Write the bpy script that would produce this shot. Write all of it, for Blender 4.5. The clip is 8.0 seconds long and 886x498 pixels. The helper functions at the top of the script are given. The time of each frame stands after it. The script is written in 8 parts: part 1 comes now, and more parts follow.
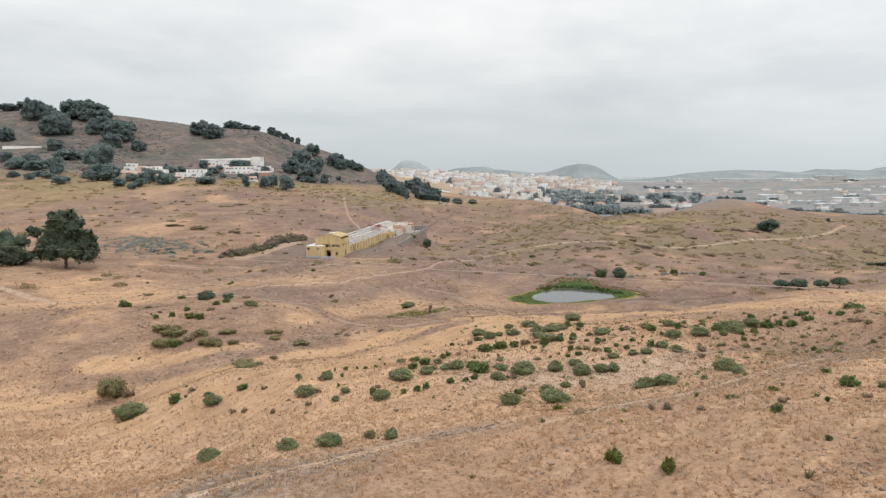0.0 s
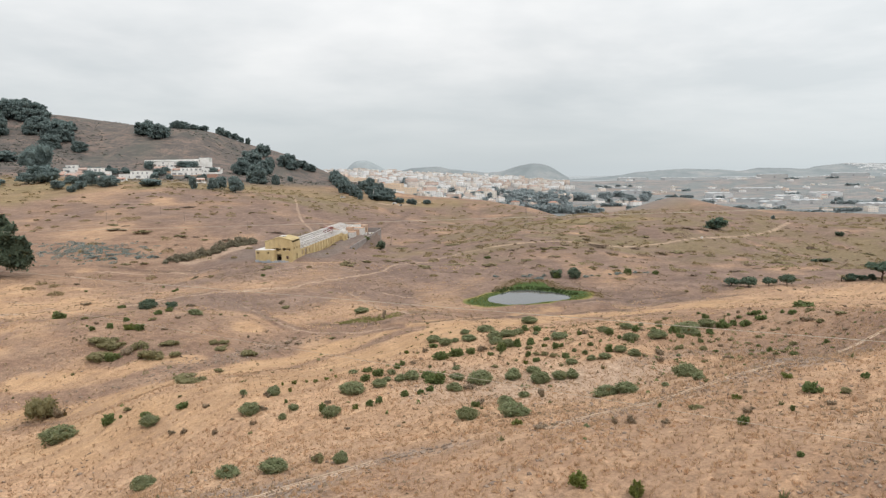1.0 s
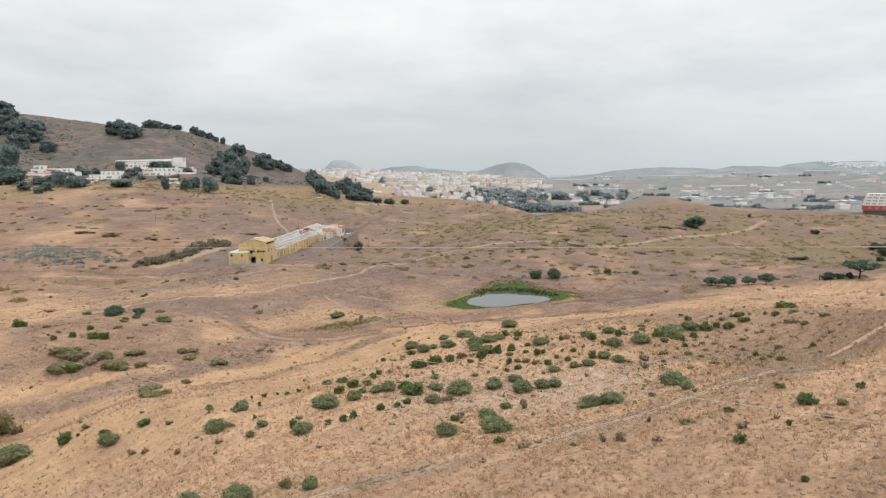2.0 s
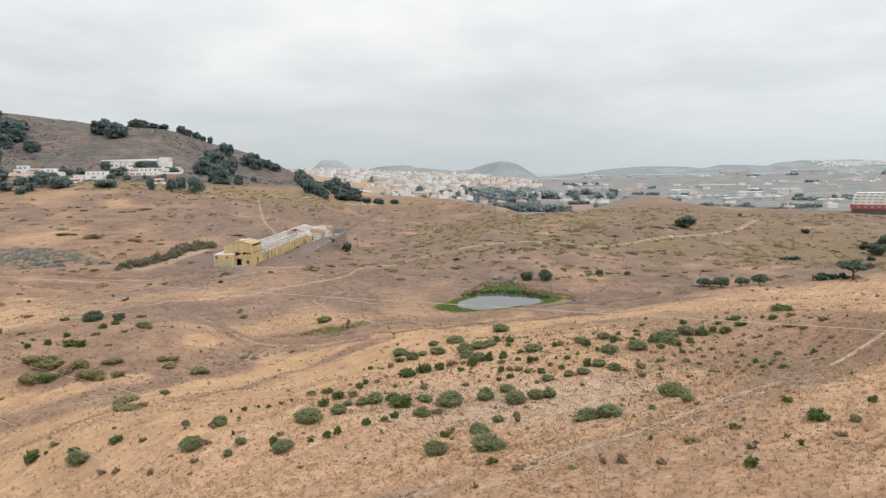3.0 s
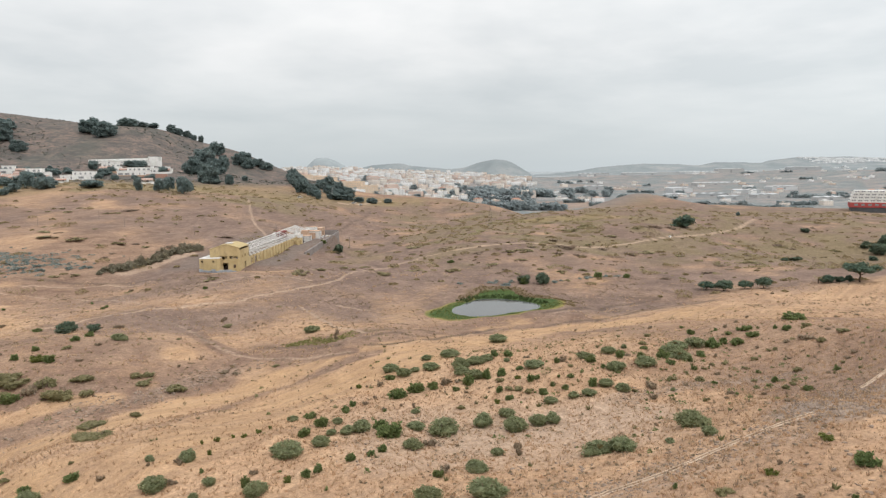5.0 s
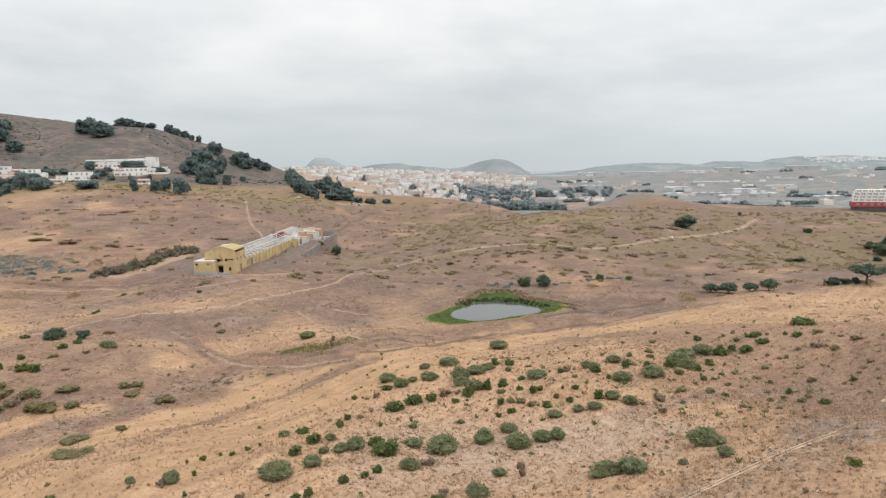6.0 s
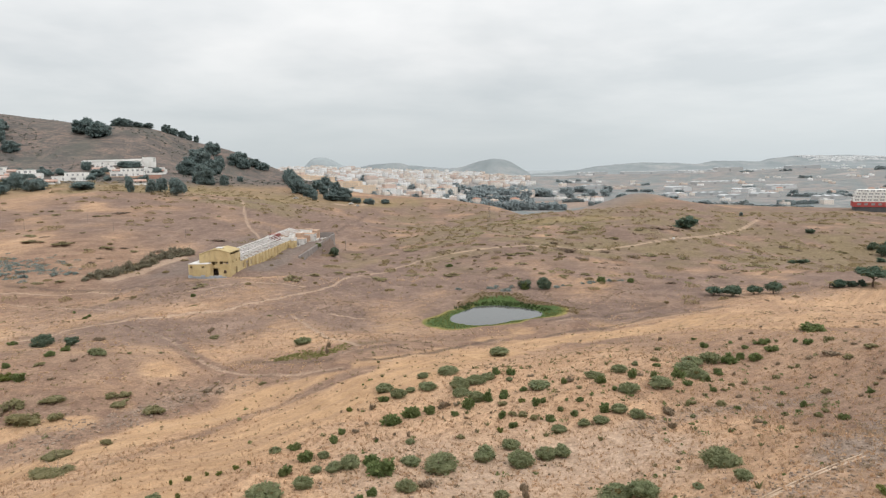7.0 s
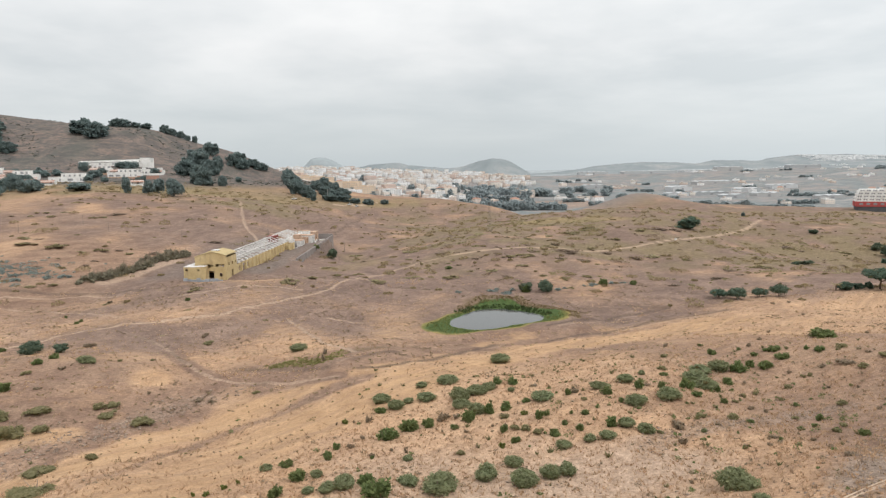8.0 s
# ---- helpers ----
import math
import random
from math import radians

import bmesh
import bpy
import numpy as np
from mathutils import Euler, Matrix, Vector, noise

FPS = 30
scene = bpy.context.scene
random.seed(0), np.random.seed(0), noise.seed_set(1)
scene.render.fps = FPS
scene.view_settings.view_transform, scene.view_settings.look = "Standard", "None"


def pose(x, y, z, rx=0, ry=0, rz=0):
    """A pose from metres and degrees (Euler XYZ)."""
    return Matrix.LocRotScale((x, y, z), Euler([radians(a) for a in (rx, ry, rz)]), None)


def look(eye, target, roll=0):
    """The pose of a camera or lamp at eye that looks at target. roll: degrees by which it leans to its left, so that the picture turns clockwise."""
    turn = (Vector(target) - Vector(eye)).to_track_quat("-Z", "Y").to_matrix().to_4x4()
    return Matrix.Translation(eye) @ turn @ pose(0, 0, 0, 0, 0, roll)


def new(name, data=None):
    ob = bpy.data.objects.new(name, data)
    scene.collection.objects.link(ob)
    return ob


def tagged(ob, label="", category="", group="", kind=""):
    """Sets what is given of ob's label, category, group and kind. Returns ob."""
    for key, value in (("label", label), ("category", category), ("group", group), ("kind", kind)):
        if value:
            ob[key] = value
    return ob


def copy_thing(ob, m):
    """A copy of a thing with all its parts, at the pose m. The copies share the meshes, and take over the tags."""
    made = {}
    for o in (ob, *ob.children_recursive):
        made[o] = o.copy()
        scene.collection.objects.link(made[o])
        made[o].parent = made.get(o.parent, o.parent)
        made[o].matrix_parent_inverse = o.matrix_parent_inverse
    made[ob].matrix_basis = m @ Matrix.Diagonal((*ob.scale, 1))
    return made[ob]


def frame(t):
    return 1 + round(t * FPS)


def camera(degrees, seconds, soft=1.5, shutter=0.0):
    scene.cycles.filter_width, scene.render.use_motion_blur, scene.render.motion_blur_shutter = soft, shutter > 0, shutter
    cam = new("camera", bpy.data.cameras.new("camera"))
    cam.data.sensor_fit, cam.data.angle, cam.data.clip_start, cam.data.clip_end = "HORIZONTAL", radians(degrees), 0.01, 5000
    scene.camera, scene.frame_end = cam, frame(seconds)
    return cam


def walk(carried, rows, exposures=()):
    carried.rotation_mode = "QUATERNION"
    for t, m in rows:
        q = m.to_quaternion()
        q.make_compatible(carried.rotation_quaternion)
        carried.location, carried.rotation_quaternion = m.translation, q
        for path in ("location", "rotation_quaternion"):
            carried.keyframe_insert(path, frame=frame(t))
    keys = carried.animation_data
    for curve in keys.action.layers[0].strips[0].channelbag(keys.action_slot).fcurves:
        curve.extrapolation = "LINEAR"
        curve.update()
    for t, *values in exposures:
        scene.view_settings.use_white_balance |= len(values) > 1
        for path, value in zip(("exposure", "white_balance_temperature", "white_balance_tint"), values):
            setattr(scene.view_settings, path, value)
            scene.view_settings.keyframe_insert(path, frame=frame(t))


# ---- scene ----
cam = camera(67, 8.0, soft=1.3)
PATH = [
    (0, look((0.00, 0.00, 37.40), (0.001, 49.638, 31.396), 0.02)),
    (0.5, look((0.13, 1.85, 37.58), (2.521, 51.431, 31.590), -0.13)),
    (1, look((0.36, 3.71, 37.71), (3.706, 53.233, 31.697), -0.23)),
    (1.5, look((0.60, 5.66, 37.84), (4.914, 55.099, 31.775), -0.32)),
    (2, look((0.83, 7.49, 37.96), (5.755, 56.872, 31.870), -0.39)),
    (3.5, look((1.60, 13.10, 38.36), (7.477, 62.368, 32.169), -0.51)),
    (4, look((1.83, 14.95, 38.51), (7.820, 64.199, 32.282), -0.55)),
    (4.5, look((2.11, 16.79, 38.70), (8.153, 66.021, 32.431), -0.58)),
    (6, look((2.99, 22.48, 39.23), (9.104, 71.697, 32.883), -0.72)),
    (6.5, look((3.26, 24.34, 39.36), (9.421, 73.552, 33.012), -0.74)),
    (7, look((3.51, 26.13, 39.58), (9.693, 75.338, 33.211), -0.77)),
    (7.5, look((3.77, 27.82, 39.75), (9.976, 77.020, 33.360), -0.80)),
    (8, look((4.06, 29.62, 39.88), (10.254, 78.823, 33.493), -0.86)),
]
walk(cam, PATH)


# ---- overcast daylight ----
SUN_UP, SUN_ROUND = radians(52), radians(150)
world = bpy.data.worlds.new("overcast")
scene.world = world
world.use_nodes = True
wn, wl = world.node_tree.nodes, world.node_tree.links
wn.clear()


def wnode(kind, **given):
    n = wn.new(kind)
    for key, value in given.items():
        n.inputs[key].default_value = value
    return n


def wmath(op, a, b=None):
    n = wn.new("ShaderNodeMath")
    n.operation = op
    for k, v in enumerate((a, b)):
        if v is None:
            continue
        if isinstance(v, (int, float)):
            n.inputs[k].default_value = v
        else:
            wl.new(v, n.inputs[k])
    return n.outputs[0]


sky = wn.new("ShaderNodeTexSky")
sky.sky_type, sky.sun_disc, sky.sun_elevation, sky.sun_rotation = "NISHITA", False, SUN_UP, SUN_ROUND
clear = wnode("ShaderNodeBackground", Strength=0.1)
wl.new(sky.outputs[0], clear.inputs[0])
way = wn.new("ShaderNodeTexCoord")
axes = wn.new("ShaderNodeSeparateXYZ")
wl.new(way.outputs["Generated"], axes.inputs[0])
up = wmath("MAXIMUM", axes.outputs[2], 0.0)
# a cloud deck seen from below: the pattern closes up towards the horizon
deck = wmath("ADD", up, 0.16)
flat = wn.new("ShaderNodeCombineXYZ")
wl.new(wmath("DIVIDE", axes.outputs[0], deck), flat.inputs[0])
wl.new(wmath("DIVIDE", axes.outputs[1], deck), flat.inputs[1])
broad = wnode("ShaderNodeTexNoise", Scale=0.55, Detail=5.0, Roughness=0.5, Distortion=0.4)
fine = wnode("ShaderNodeTexNoise", Scale=1.7, Detail=4.0, Roughness=0.55)
wl.new(flat.outputs[0], broad.inputs["Vector"])
wl.new(flat.outputs[0], fine.inputs["Vector"])
lump = wmath("ADD", wmath("MULTIPLY", broad.outputs[0], 0.75), wmath("MULTIPLY", fine.outputs[0], 0.25))
tone = wn.new("ShaderNodeValToRGB")
tone.color_ramp.elements[0].position, tone.color_ramp.elements[0].color = 0.38, (0.67, 0.70, 0.715, 1)
tone.color_ramp.elements[1].position, tone.color_ramp.elements[1].color = 0.60, (0.93, 0.93, 0.925, 1)
wl.new(lump, tone.inputs[0])
# thick grey air at the horizon, clouds above it
air = wn.new("ShaderNodeValToRGB")
air.color_ramp.elements[0].position, air.color_ramp.elements[0].color = 0.0, (0, 0, 0, 1)
air.color_ramp.elements[1].position, air.color_ramp.elements[1].color = 0.16, (1, 1, 1, 1)
wl.new(up, air.inputs[0])
blend = wn.new("ShaderNodeMix")
blend.data_type = "RGBA"
wl.new(air.outputs[0], blend.inputs["Factor"])
blend.inputs["A"].default_value = (0.60, 0.655, 0.68, 1)
wl.new(tone.outputs[0], blend.inputs["B"])
clouds = wnode("ShaderNodeBackground")
wl.new(blend.outputs["Result"], clouds.inputs[0])
# an overcast sky is brighter overhead than at its foot
# and the deck is thinner towards the east
thin = wmath("MULTIPLY", wmath("MAXIMUM", wmath("SUBTRACT", axes.outputs[0], 0.2), 0.0), 0.32)
wl.new(wmath("ADD", wmath("ADD", wmath("MULTIPLY", wmath("POWER", up, 1.5), 1.3), 0.96), thin), clouds.inputs[1])
cover = wn.new("ShaderNodeMixShader")
cover.inputs[0].default_value = 0.95
wl.new(clear.outputs[0], cover.inputs[1])
wl.new(clouds.outputs[0], cover.inputs[2])
wout = wn.new("ShaderNodeOutputWorld")
wl.new(cover.outputs[0], wout.inputs[0])

sun = new("sun", bpy.data.lights.new("sun", "SUN"))
sun.data.energy, sun.data.angle, sun.data.color = 1.2, radians(14), (1.0, 0.95, 0.88)
sun.matrix_world = look((0, 0, 0), (-math.sin(SUN_ROUND) * math.cos(SUN_UP), -math.cos(SUN_ROUND) * math.cos(SUN_UP), -math.sin(SUN_UP)))
scene.view_settings.exposure = 0.0


# ---- materials ----
class Mat:
    """A node material with a few short ways to wire it."""

    def __init__(self, name, rough=0.9, spec=0.2, metal=0.0):
        self.m = bpy.data.materials.new(name)
        self.m.use_nodes = True
        self.n, self.l = self.m.node_tree.nodes, self.m.node_tree.links
        self.b = self.n["Principled BSDF"]
        self.b.inputs["Roughness"].default_value = rough
        self.b.inputs["Specular IOR Level"].default_value = spec
        self.b.inputs["Metallic"].default_value = metal
        self.at = self.n.new("ShaderNodeTexCoord").outputs["Object"]

    def feed(self, value, socket):
        if isinstance(value, bpy.types.NodeSocket):
            self.l.new(value, socket)
        else:
            socket.default_value = value

    def where(self):
        return self.n.new("ShaderNodeNewGeometry").outputs["Position"]

    def stretch(self, scale, at=None, turn=0.0):
        n = self.n.new("ShaderNodeMapping")
        n.inputs["Rotation"].default_value = (0, 0, turn)
        n.inputs["Scale"].default_value = scale
        self.l.new(at or self.at, n.inputs[0])
        return n.outputs[0]

    def noise(self, scale, detail=4.0, rough=0.55, at=None, twist=0.0):
        n = self.n.new("ShaderNodeTexNoise")
        n.inputs["Scale"].default_value, n.inputs["Detail"].default_value = scale, detail
        n.inputs["Roughness"].default_value, n.inputs["Distortion"].default_value = rough, twist
        self.l.new(at or self.at, n.inputs["Vector"])
        return n.outputs[0]

    def attr(self, name):
        n = self.n.new("ShaderNodeAttribute")
        n.attribute_name = name
        return n.outputs["Fac"]

    def own(self):
        return self.n.new("ShaderNodeObjectInfo").outputs["Random"]

    def island(self):
        return self.n.new("ShaderNodeNewGeometry").outputs["Random Per Island"]

    def math(self, op, a, b=0.0):
        n = self.n.new("ShaderNodeMath")
        n.operation = op
        n.use_clamp = op != "SUBTRACT"
        self.feed(a, n.inputs[0])
        self.feed(b, n.inputs[1])
        return n.outputs[0]

    def ramp(self, fac, *stops, steps=False):
        n = self.n.new("ShaderNodeValToRGB")
        r = n.color_ramp
        r.interpolation = "CONSTANT" if steps else "LINEAR"
        while len(r.elements) < len(stops):
            r.elements.new(1.0)
        for e, (p, c) in zip(r.elements, stops):
            e.position = p
            e.color = (*c, 1) if isinstance(c, tuple) else (c, c, c, 1)
        self.l.new(fac, n.inputs[0])
        return n.outputs[0]

    def mix(self, fac, a, b, mode="MIX"):
        n = self.n.new("ShaderNodeMix")
        n.data_type, n.blend_type = "RGBA", mode
        self.feed(fac, n.inputs["Factor"])
        for v, s in ((a, n.inputs["A"]), (b, n.inputs["B"])):
            self.feed((*v, 1) if isinstance(v, tuple) else v, s)
        return n.outputs["Result"]

    def done(self, colour, bump=None, height=0.1, strength=0.5):
        self.feed((*colour, 1) if isinstance(colour, tuple) else colour, self.b.inputs["Base Color"])
        if bump is not None:
            n = self.n.new("ShaderNodeBump")
            n.inputs["Distance"].default_value, n.inputs["Strength"].default_value = height, strength
            self.l.new(bump, n.inputs["Height"])
            self.l.new(n.outputs[0], self.b.inputs["Normal"])
        return self.m


def ground_material():
    g = Mat("dry_grassland", 0.95, 0.1)
    big, mid = g.noise(0.035, 5, 0.6, twist=0.5), g.noise(0.2, 7, 0.66, at=g.stretch((0.45, 1.1, 1.0), turn=-0.5), twist=0.6)
    small, grain = g.noise(0.9, 6, 0.75), g.noise(5.0, 4, 0.75)
    clump = g.noise(0.5, 7, 0.72, at=g.stretch((0.6, 1.15, 1.0), turn=-0.5), twist=0.3)
    # soil and grass change along the contours, as on grazed slopes
    streak = g.noise(1.0, 7, 0.68, at=g.stretch((0.09, 0.09, 1.5)), twist=0.4)
    tuft = g.noise(2.3, 3, 0.6)
    # grass combed along the slope
    sweep = g.noise(0.42, 7, 0.7, at=g.stretch((0.1, 1, 1), at=g.stretch((1, 1, 1), turn=-0.75)), twist=0.3)
    straw = g.ramp(streak, (0.32, (0.36, 0.227, 0.142)), (0.5, (0.448, 0.291, 0.182)), (0.66, (0.53, 0.354, 0.225)))
    straw = g.mix(g.math("MULTIPLY", g.ramp(clump, (0.46, 0.0), (0.62, 1.0)), 0.3), straw, (0.38, 0.228, 0.135))
    straw = g.mix(g.math("MULTIPLY", g.ramp(mid, (0.48, 0.0), (0.66, 1.0)), 0.3), straw, (0.39, 0.285, 0.215))
    straw = g.mix(g.math("MULTIPLY", g.attr("gold"), 0.9), straw, g.ramp(streak, (0.34, (0.375, 0.238, 0.135)), (0.5, (0.445, 0.286, 0.162)), (0.66, (0.5, 0.33, 0.192))))
    straw = g.mix(g.math("MULTIPLY", g.ramp(sweep, (0.49, 0.0), (0.58, 1.0)), 0.65), straw, (0.33, 0.216, 0.14))
    straw = g.mix(g.math("MULTIPLY", g.ramp(sweep, (0.38, 1.0), (0.47, 0.0)), 0.4), straw, (0.53, 0.36, 0.232))
    earth = g.ramp(streak, (0.34, (0.172, 0.109, 0.082)), (0.5, (0.236, 0.153, 0.111)), (0.66, (0.33, 0.22, 0.153)))
    earth = g.mix(g.math("MULTIPLY", g.ramp(mid, (0.46, 0.0), (0.64, 1.0)), 0.6), earth, (0.29, 0.2, 0.142))
    grey = g.ramp(small, (0.38, (0.14, 0.112, 0.095)), (0.62, (0.32, 0.258, 0.215)))
    bare = g.math("ADD", g.attr("bare"), g.math("MULTIPLY", g.ramp(big, (0.42, 0.0), (0.62, 1.0)), 0.25))
    patch = g.math("ADD", g.math("MULTIPLY", clump, 0.6), g.math("MULTIPLY", streak, 0.4))
    bare = g.ramp(g.math("ADD", g.math("MULTIPLY", bare, 0.52), g.math("ADD", g.math("MULTIPLY", patch, 0.75), 0.1)), (0.57, 0.0), (0.84, 1.0))
    tone = g.mix(bare, straw, earth)
    # weed brown of the far fields, with some haze put in as blue
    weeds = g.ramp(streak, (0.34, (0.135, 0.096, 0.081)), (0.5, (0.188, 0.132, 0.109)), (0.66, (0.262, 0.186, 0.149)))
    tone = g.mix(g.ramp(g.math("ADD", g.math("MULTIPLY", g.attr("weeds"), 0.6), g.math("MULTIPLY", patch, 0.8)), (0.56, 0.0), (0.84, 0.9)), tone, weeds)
    tone = g.mix(g.ramp(g.math("ADD", g.math("MULTIPLY", g.attr("stony"), 0.7), g.math("MULTIPLY", small, 0.5)), (0.5, 0.0), (0.85, 0.8)), tone, grey)
    fleck = g.ramp(g.noise(1.4, 3, 0.6, at=g.stretch((0.8, 1.3, 1.0))), (0.56, 0.0), (0.66, 1.0))
    tone = g.mix(g.math("MULTIPLY", fleck, g.math("MULTIPLY", g.math("ADD", g.attr("weeds"), g.attr("bare")), 0.5)), tone, (0.15, 0.108, 0.075))
    pale = g.ramp(g.noise(1.1, 3, 0.6, at=g.stretch((0.7, 1.4, 1.0), turn=0.4)), (0.58, 0.0), (0.68, 1.0))
    tone = g.mix(g.math("MULTIPLY", pale, g.math("MULTIPLY", g.math("ADD", g.attr("weeds"), g.attr("bare")), 0.45)), tone, (0.46, 0.33, 0.225))
    yard = g.ramp(small, (0.35, (0.13, 0.105, 0.092)), (0.65, (0.215, 0.175, 0.152)))
    tone = g.mix(g.attr("yard"), tone, yard)
    scrub = g.ramp(small, (0.35, (0.135, 0.11, 0.06)), (0.65, (0.26, 0.205, 0.115)))
    tone = g.mix(g.ramp(g.math("ADD", g.math("MULTIPLY", g.attr("scrub"), 0.6), g.math("MULTIPLY", g.noise(0.11, 7, 0.78, at=g.stretch((0.6, 1.2, 1))), 0.6)), (0.56, 0.0), (0.84, 0.7)), tone, scrub)
    meadow = g.ramp(g.noise(0.12, 6, 0.75), (0.35, (0.185, 0.145, 0.075)), (0.65, (0.31, 0.235, 0.125)))
    tone = g.mix(g.ramp(g.math("ADD", g.math("MULTIPLY", g.attr("meadow"), 0.8), g.math("MULTIPLY", mid, 0.5)), (0.5, 0.0), (1.0, 0.75)), tone, meadow)
    lush = g.mix(g.attr("wet"), g.ramp(small, (0.3, (0.22, 0.18, 0.06)), (0.7, (0.33, 0.26, 0.1))), g.ramp(small, (0.3, (0.042, 0.078, 0.027)), (0.7, (0.095, 0.128, 0.043))))
    tone = g.mix(g.ramp(g.math("ADD", g.math("MULTIPLY", g.attr("green"), 0.8), g.math("MULTIPLY", small, 0.4)), (0.5, 0.0), (0.85, 1.0)), tone, lush)
    tone = g.mix(g.math("MULTIPLY", g.attr("rim"), g.ramp(small, (0.25, 0.4), (0.6, 0.9))), tone, (0.15, 0.112, 0.066))
    path = g.ramp(small, (0.3, (0.36, 0.26, 0.19)), (0.7, (0.46, 0.345, 0.26)))
    tone = g.mix(g.ramp(g.math("ADD", g.attr("path"), g.math("MULTIPLY", small, 0.35)), (0.45, 0.0), (0.95, 0.85)), tone, path)
    # patches of the far plain, with haze put into their grey-blue tones
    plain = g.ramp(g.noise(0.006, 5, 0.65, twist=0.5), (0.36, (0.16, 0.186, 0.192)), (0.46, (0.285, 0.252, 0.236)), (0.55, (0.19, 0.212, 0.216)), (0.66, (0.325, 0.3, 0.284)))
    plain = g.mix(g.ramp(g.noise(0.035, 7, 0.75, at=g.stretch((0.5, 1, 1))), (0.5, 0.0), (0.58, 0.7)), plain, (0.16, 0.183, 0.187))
    # dark ruts, and the shade of the small banks put into the colour
    tone = g.mix(g.math("MULTIPLY", g.attr("rut_and_shade"), g.ramp(small, (0.3, 0.35), (0.55, 0.9))), tone, g.ramp(grain, (0.3, (0.075, 0.055, 0.045)), (0.7, (0.135, 0.098, 0.076))))
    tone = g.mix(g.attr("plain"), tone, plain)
    # pale haze painted over the ground towards the horizon
    tone = g.mix(g.attr("far_haze"), tone, g.ramp(g.noise(0.003, 5, 0.6), (0.35, (0.3, 0.33, 0.345)), (0.65, (0.34, 0.37, 0.385))))
    heath = g.ramp(g.noise(0.045, 8, 0.8, twist=0.4), (0.38, (0.078, 0.077, 0.075)), (0.5, (0.142, 0.121, 0.112)), (0.62, (0.235, 0.176, 0.15)))
    heath = g.mix(g.ramp(g.noise(0.35, 6, 0.8), (0.48, 0.0), (0.58, 0.8)), heath, (0.082, 0.083, 0.074))
    heath = g.mix(g.ramp(g.noise(0.16, 6, 0.75, at=g.stretch((0.5, 1, 1))), (0.53, 0.0), (0.62, 0.7)), heath, (0.225, 0.165, 0.138))
    heath = g.mix(g.ramp(g.noise(0.014, 6, 0.7, twist=0.8), (0.5, 0.0), (0.62, 0.5)), heath, (0.11, 0.114, 0.1))
    tone = g.mix(g.attr("heath"), tone, heath)
    tone = g.mix(g.math("SUBTRACT", 0.45, g.math("MULTIPLY", g.attr("gold"), 0.2)), tone, g.ramp(small, (0.33, 0.66), (0.5, 1.0), (0.67, 1.25)), "MULTIPLY")
    tone = g.mix(g.math("SUBTRACT", 0.68, g.math("MULTIPLY", g.attr("gold"), 0.4)), tone, g.ramp(tuft, (0.33, 0.7), (0.5, 1.0), (0.67, 1.22)), "MULTIPLY")
    tone = g.mix(0.65, tone, g.ramp(grain, (0.28, (0.505, 0.5, 0.49)), (0.5, (0.95, 0.928, 0.915)), (0.72, (1.25, 1.225, 1.21))), "MULTIPLY")
    return g.done(tone, g.math("ADD", g.math("MULTIPLY", small, 0.7), g.math("MULTIPLY", grain, 0.3)), 0.24, 1.0)


def leaf_material(name, dark, light, dry=(0.2, 0.15, 0.06), dryness=0.1):
    g = Mat(name, 0.7, 0.25)
    tint = g.ramp(g.island(), (0.0, dark), (0.75, light), (1.0 - dryness * 0.5, light), (1.0, dry))
    tint = g.mix(g.math("MULTIPLY", g.own(), 0.4), tint, g.mix(0.5, tint, dry))
    # some light passes through thin leaves
    glow = g.n.new("ShaderNodeBsdfTranslucent")
    g.l.new(tint, glow.inputs[0])
    both = g.n.new("ShaderNodeMixShader")
    both.inputs[0].default_value = 0.5
    g.l.new(g.b.outputs[0], both.inputs[1])
    g.l.new(glow.outputs[0], both.inputs[2])
    g.l.new(both.outputs[0], g.n["Material Output"].inputs["Surface"])
    return g.done(tint)


def plain_material(name, low, high, scale=0.6, rough=0.9, spec=0.2, stain=None, metal=0.0, bump=0.02):
    """A weathered surface: blotches at one scale, grain at another, and stains if given."""
    g = Mat(name, rough, spec, metal)
    fine = g.noise(scale * 9, 4, 0.7)
    tone = g.ramp(g.noise(scale, 5, 0.6), (0.3, low), (0.7, high))
    tone = g.mix(0.4, tone, g.ramp(fine, (0.3, 0.7), (0.7, 1.15)), "MULTIPLY")
    if stain:
        tone = g.mix(g.ramp(g.noise(scale * 1.7, 6, 0.7, at=g.stretch((1, 1, 0.35))), (0.52, 0.0), (0.72, 0.8)), tone, stain)
    return g.done(tone, fine, bump, 0.5)


def painted_houses(name, colours):
    """House paint that differs from house to house."""
    g = Mat(name, 0.85, 0.2)
    n = len(colours)
    tone = g.ramp(g.own(), *[(k / n, c) for k, c in enumerate(colours)], steps=True)
    tone = g.mix(0.35, tone, g.ramp(g.noise(0.4, 4), (0.3, 0.72), (0.7, 1.1)), "MULTIPLY")
    return g.done(tone)


def water_material():
    g = Mat("still_water", 0.06, 0.5)
    ripple = g.noise(1.6, 3, 0.5, at=g.stretch((1, 2.2, 1)))
    g.b.inputs["IOR"].default_value = 1.33
    return g.done((0.075, 0.08, 0.078), ripple, 0.01, 0.15)


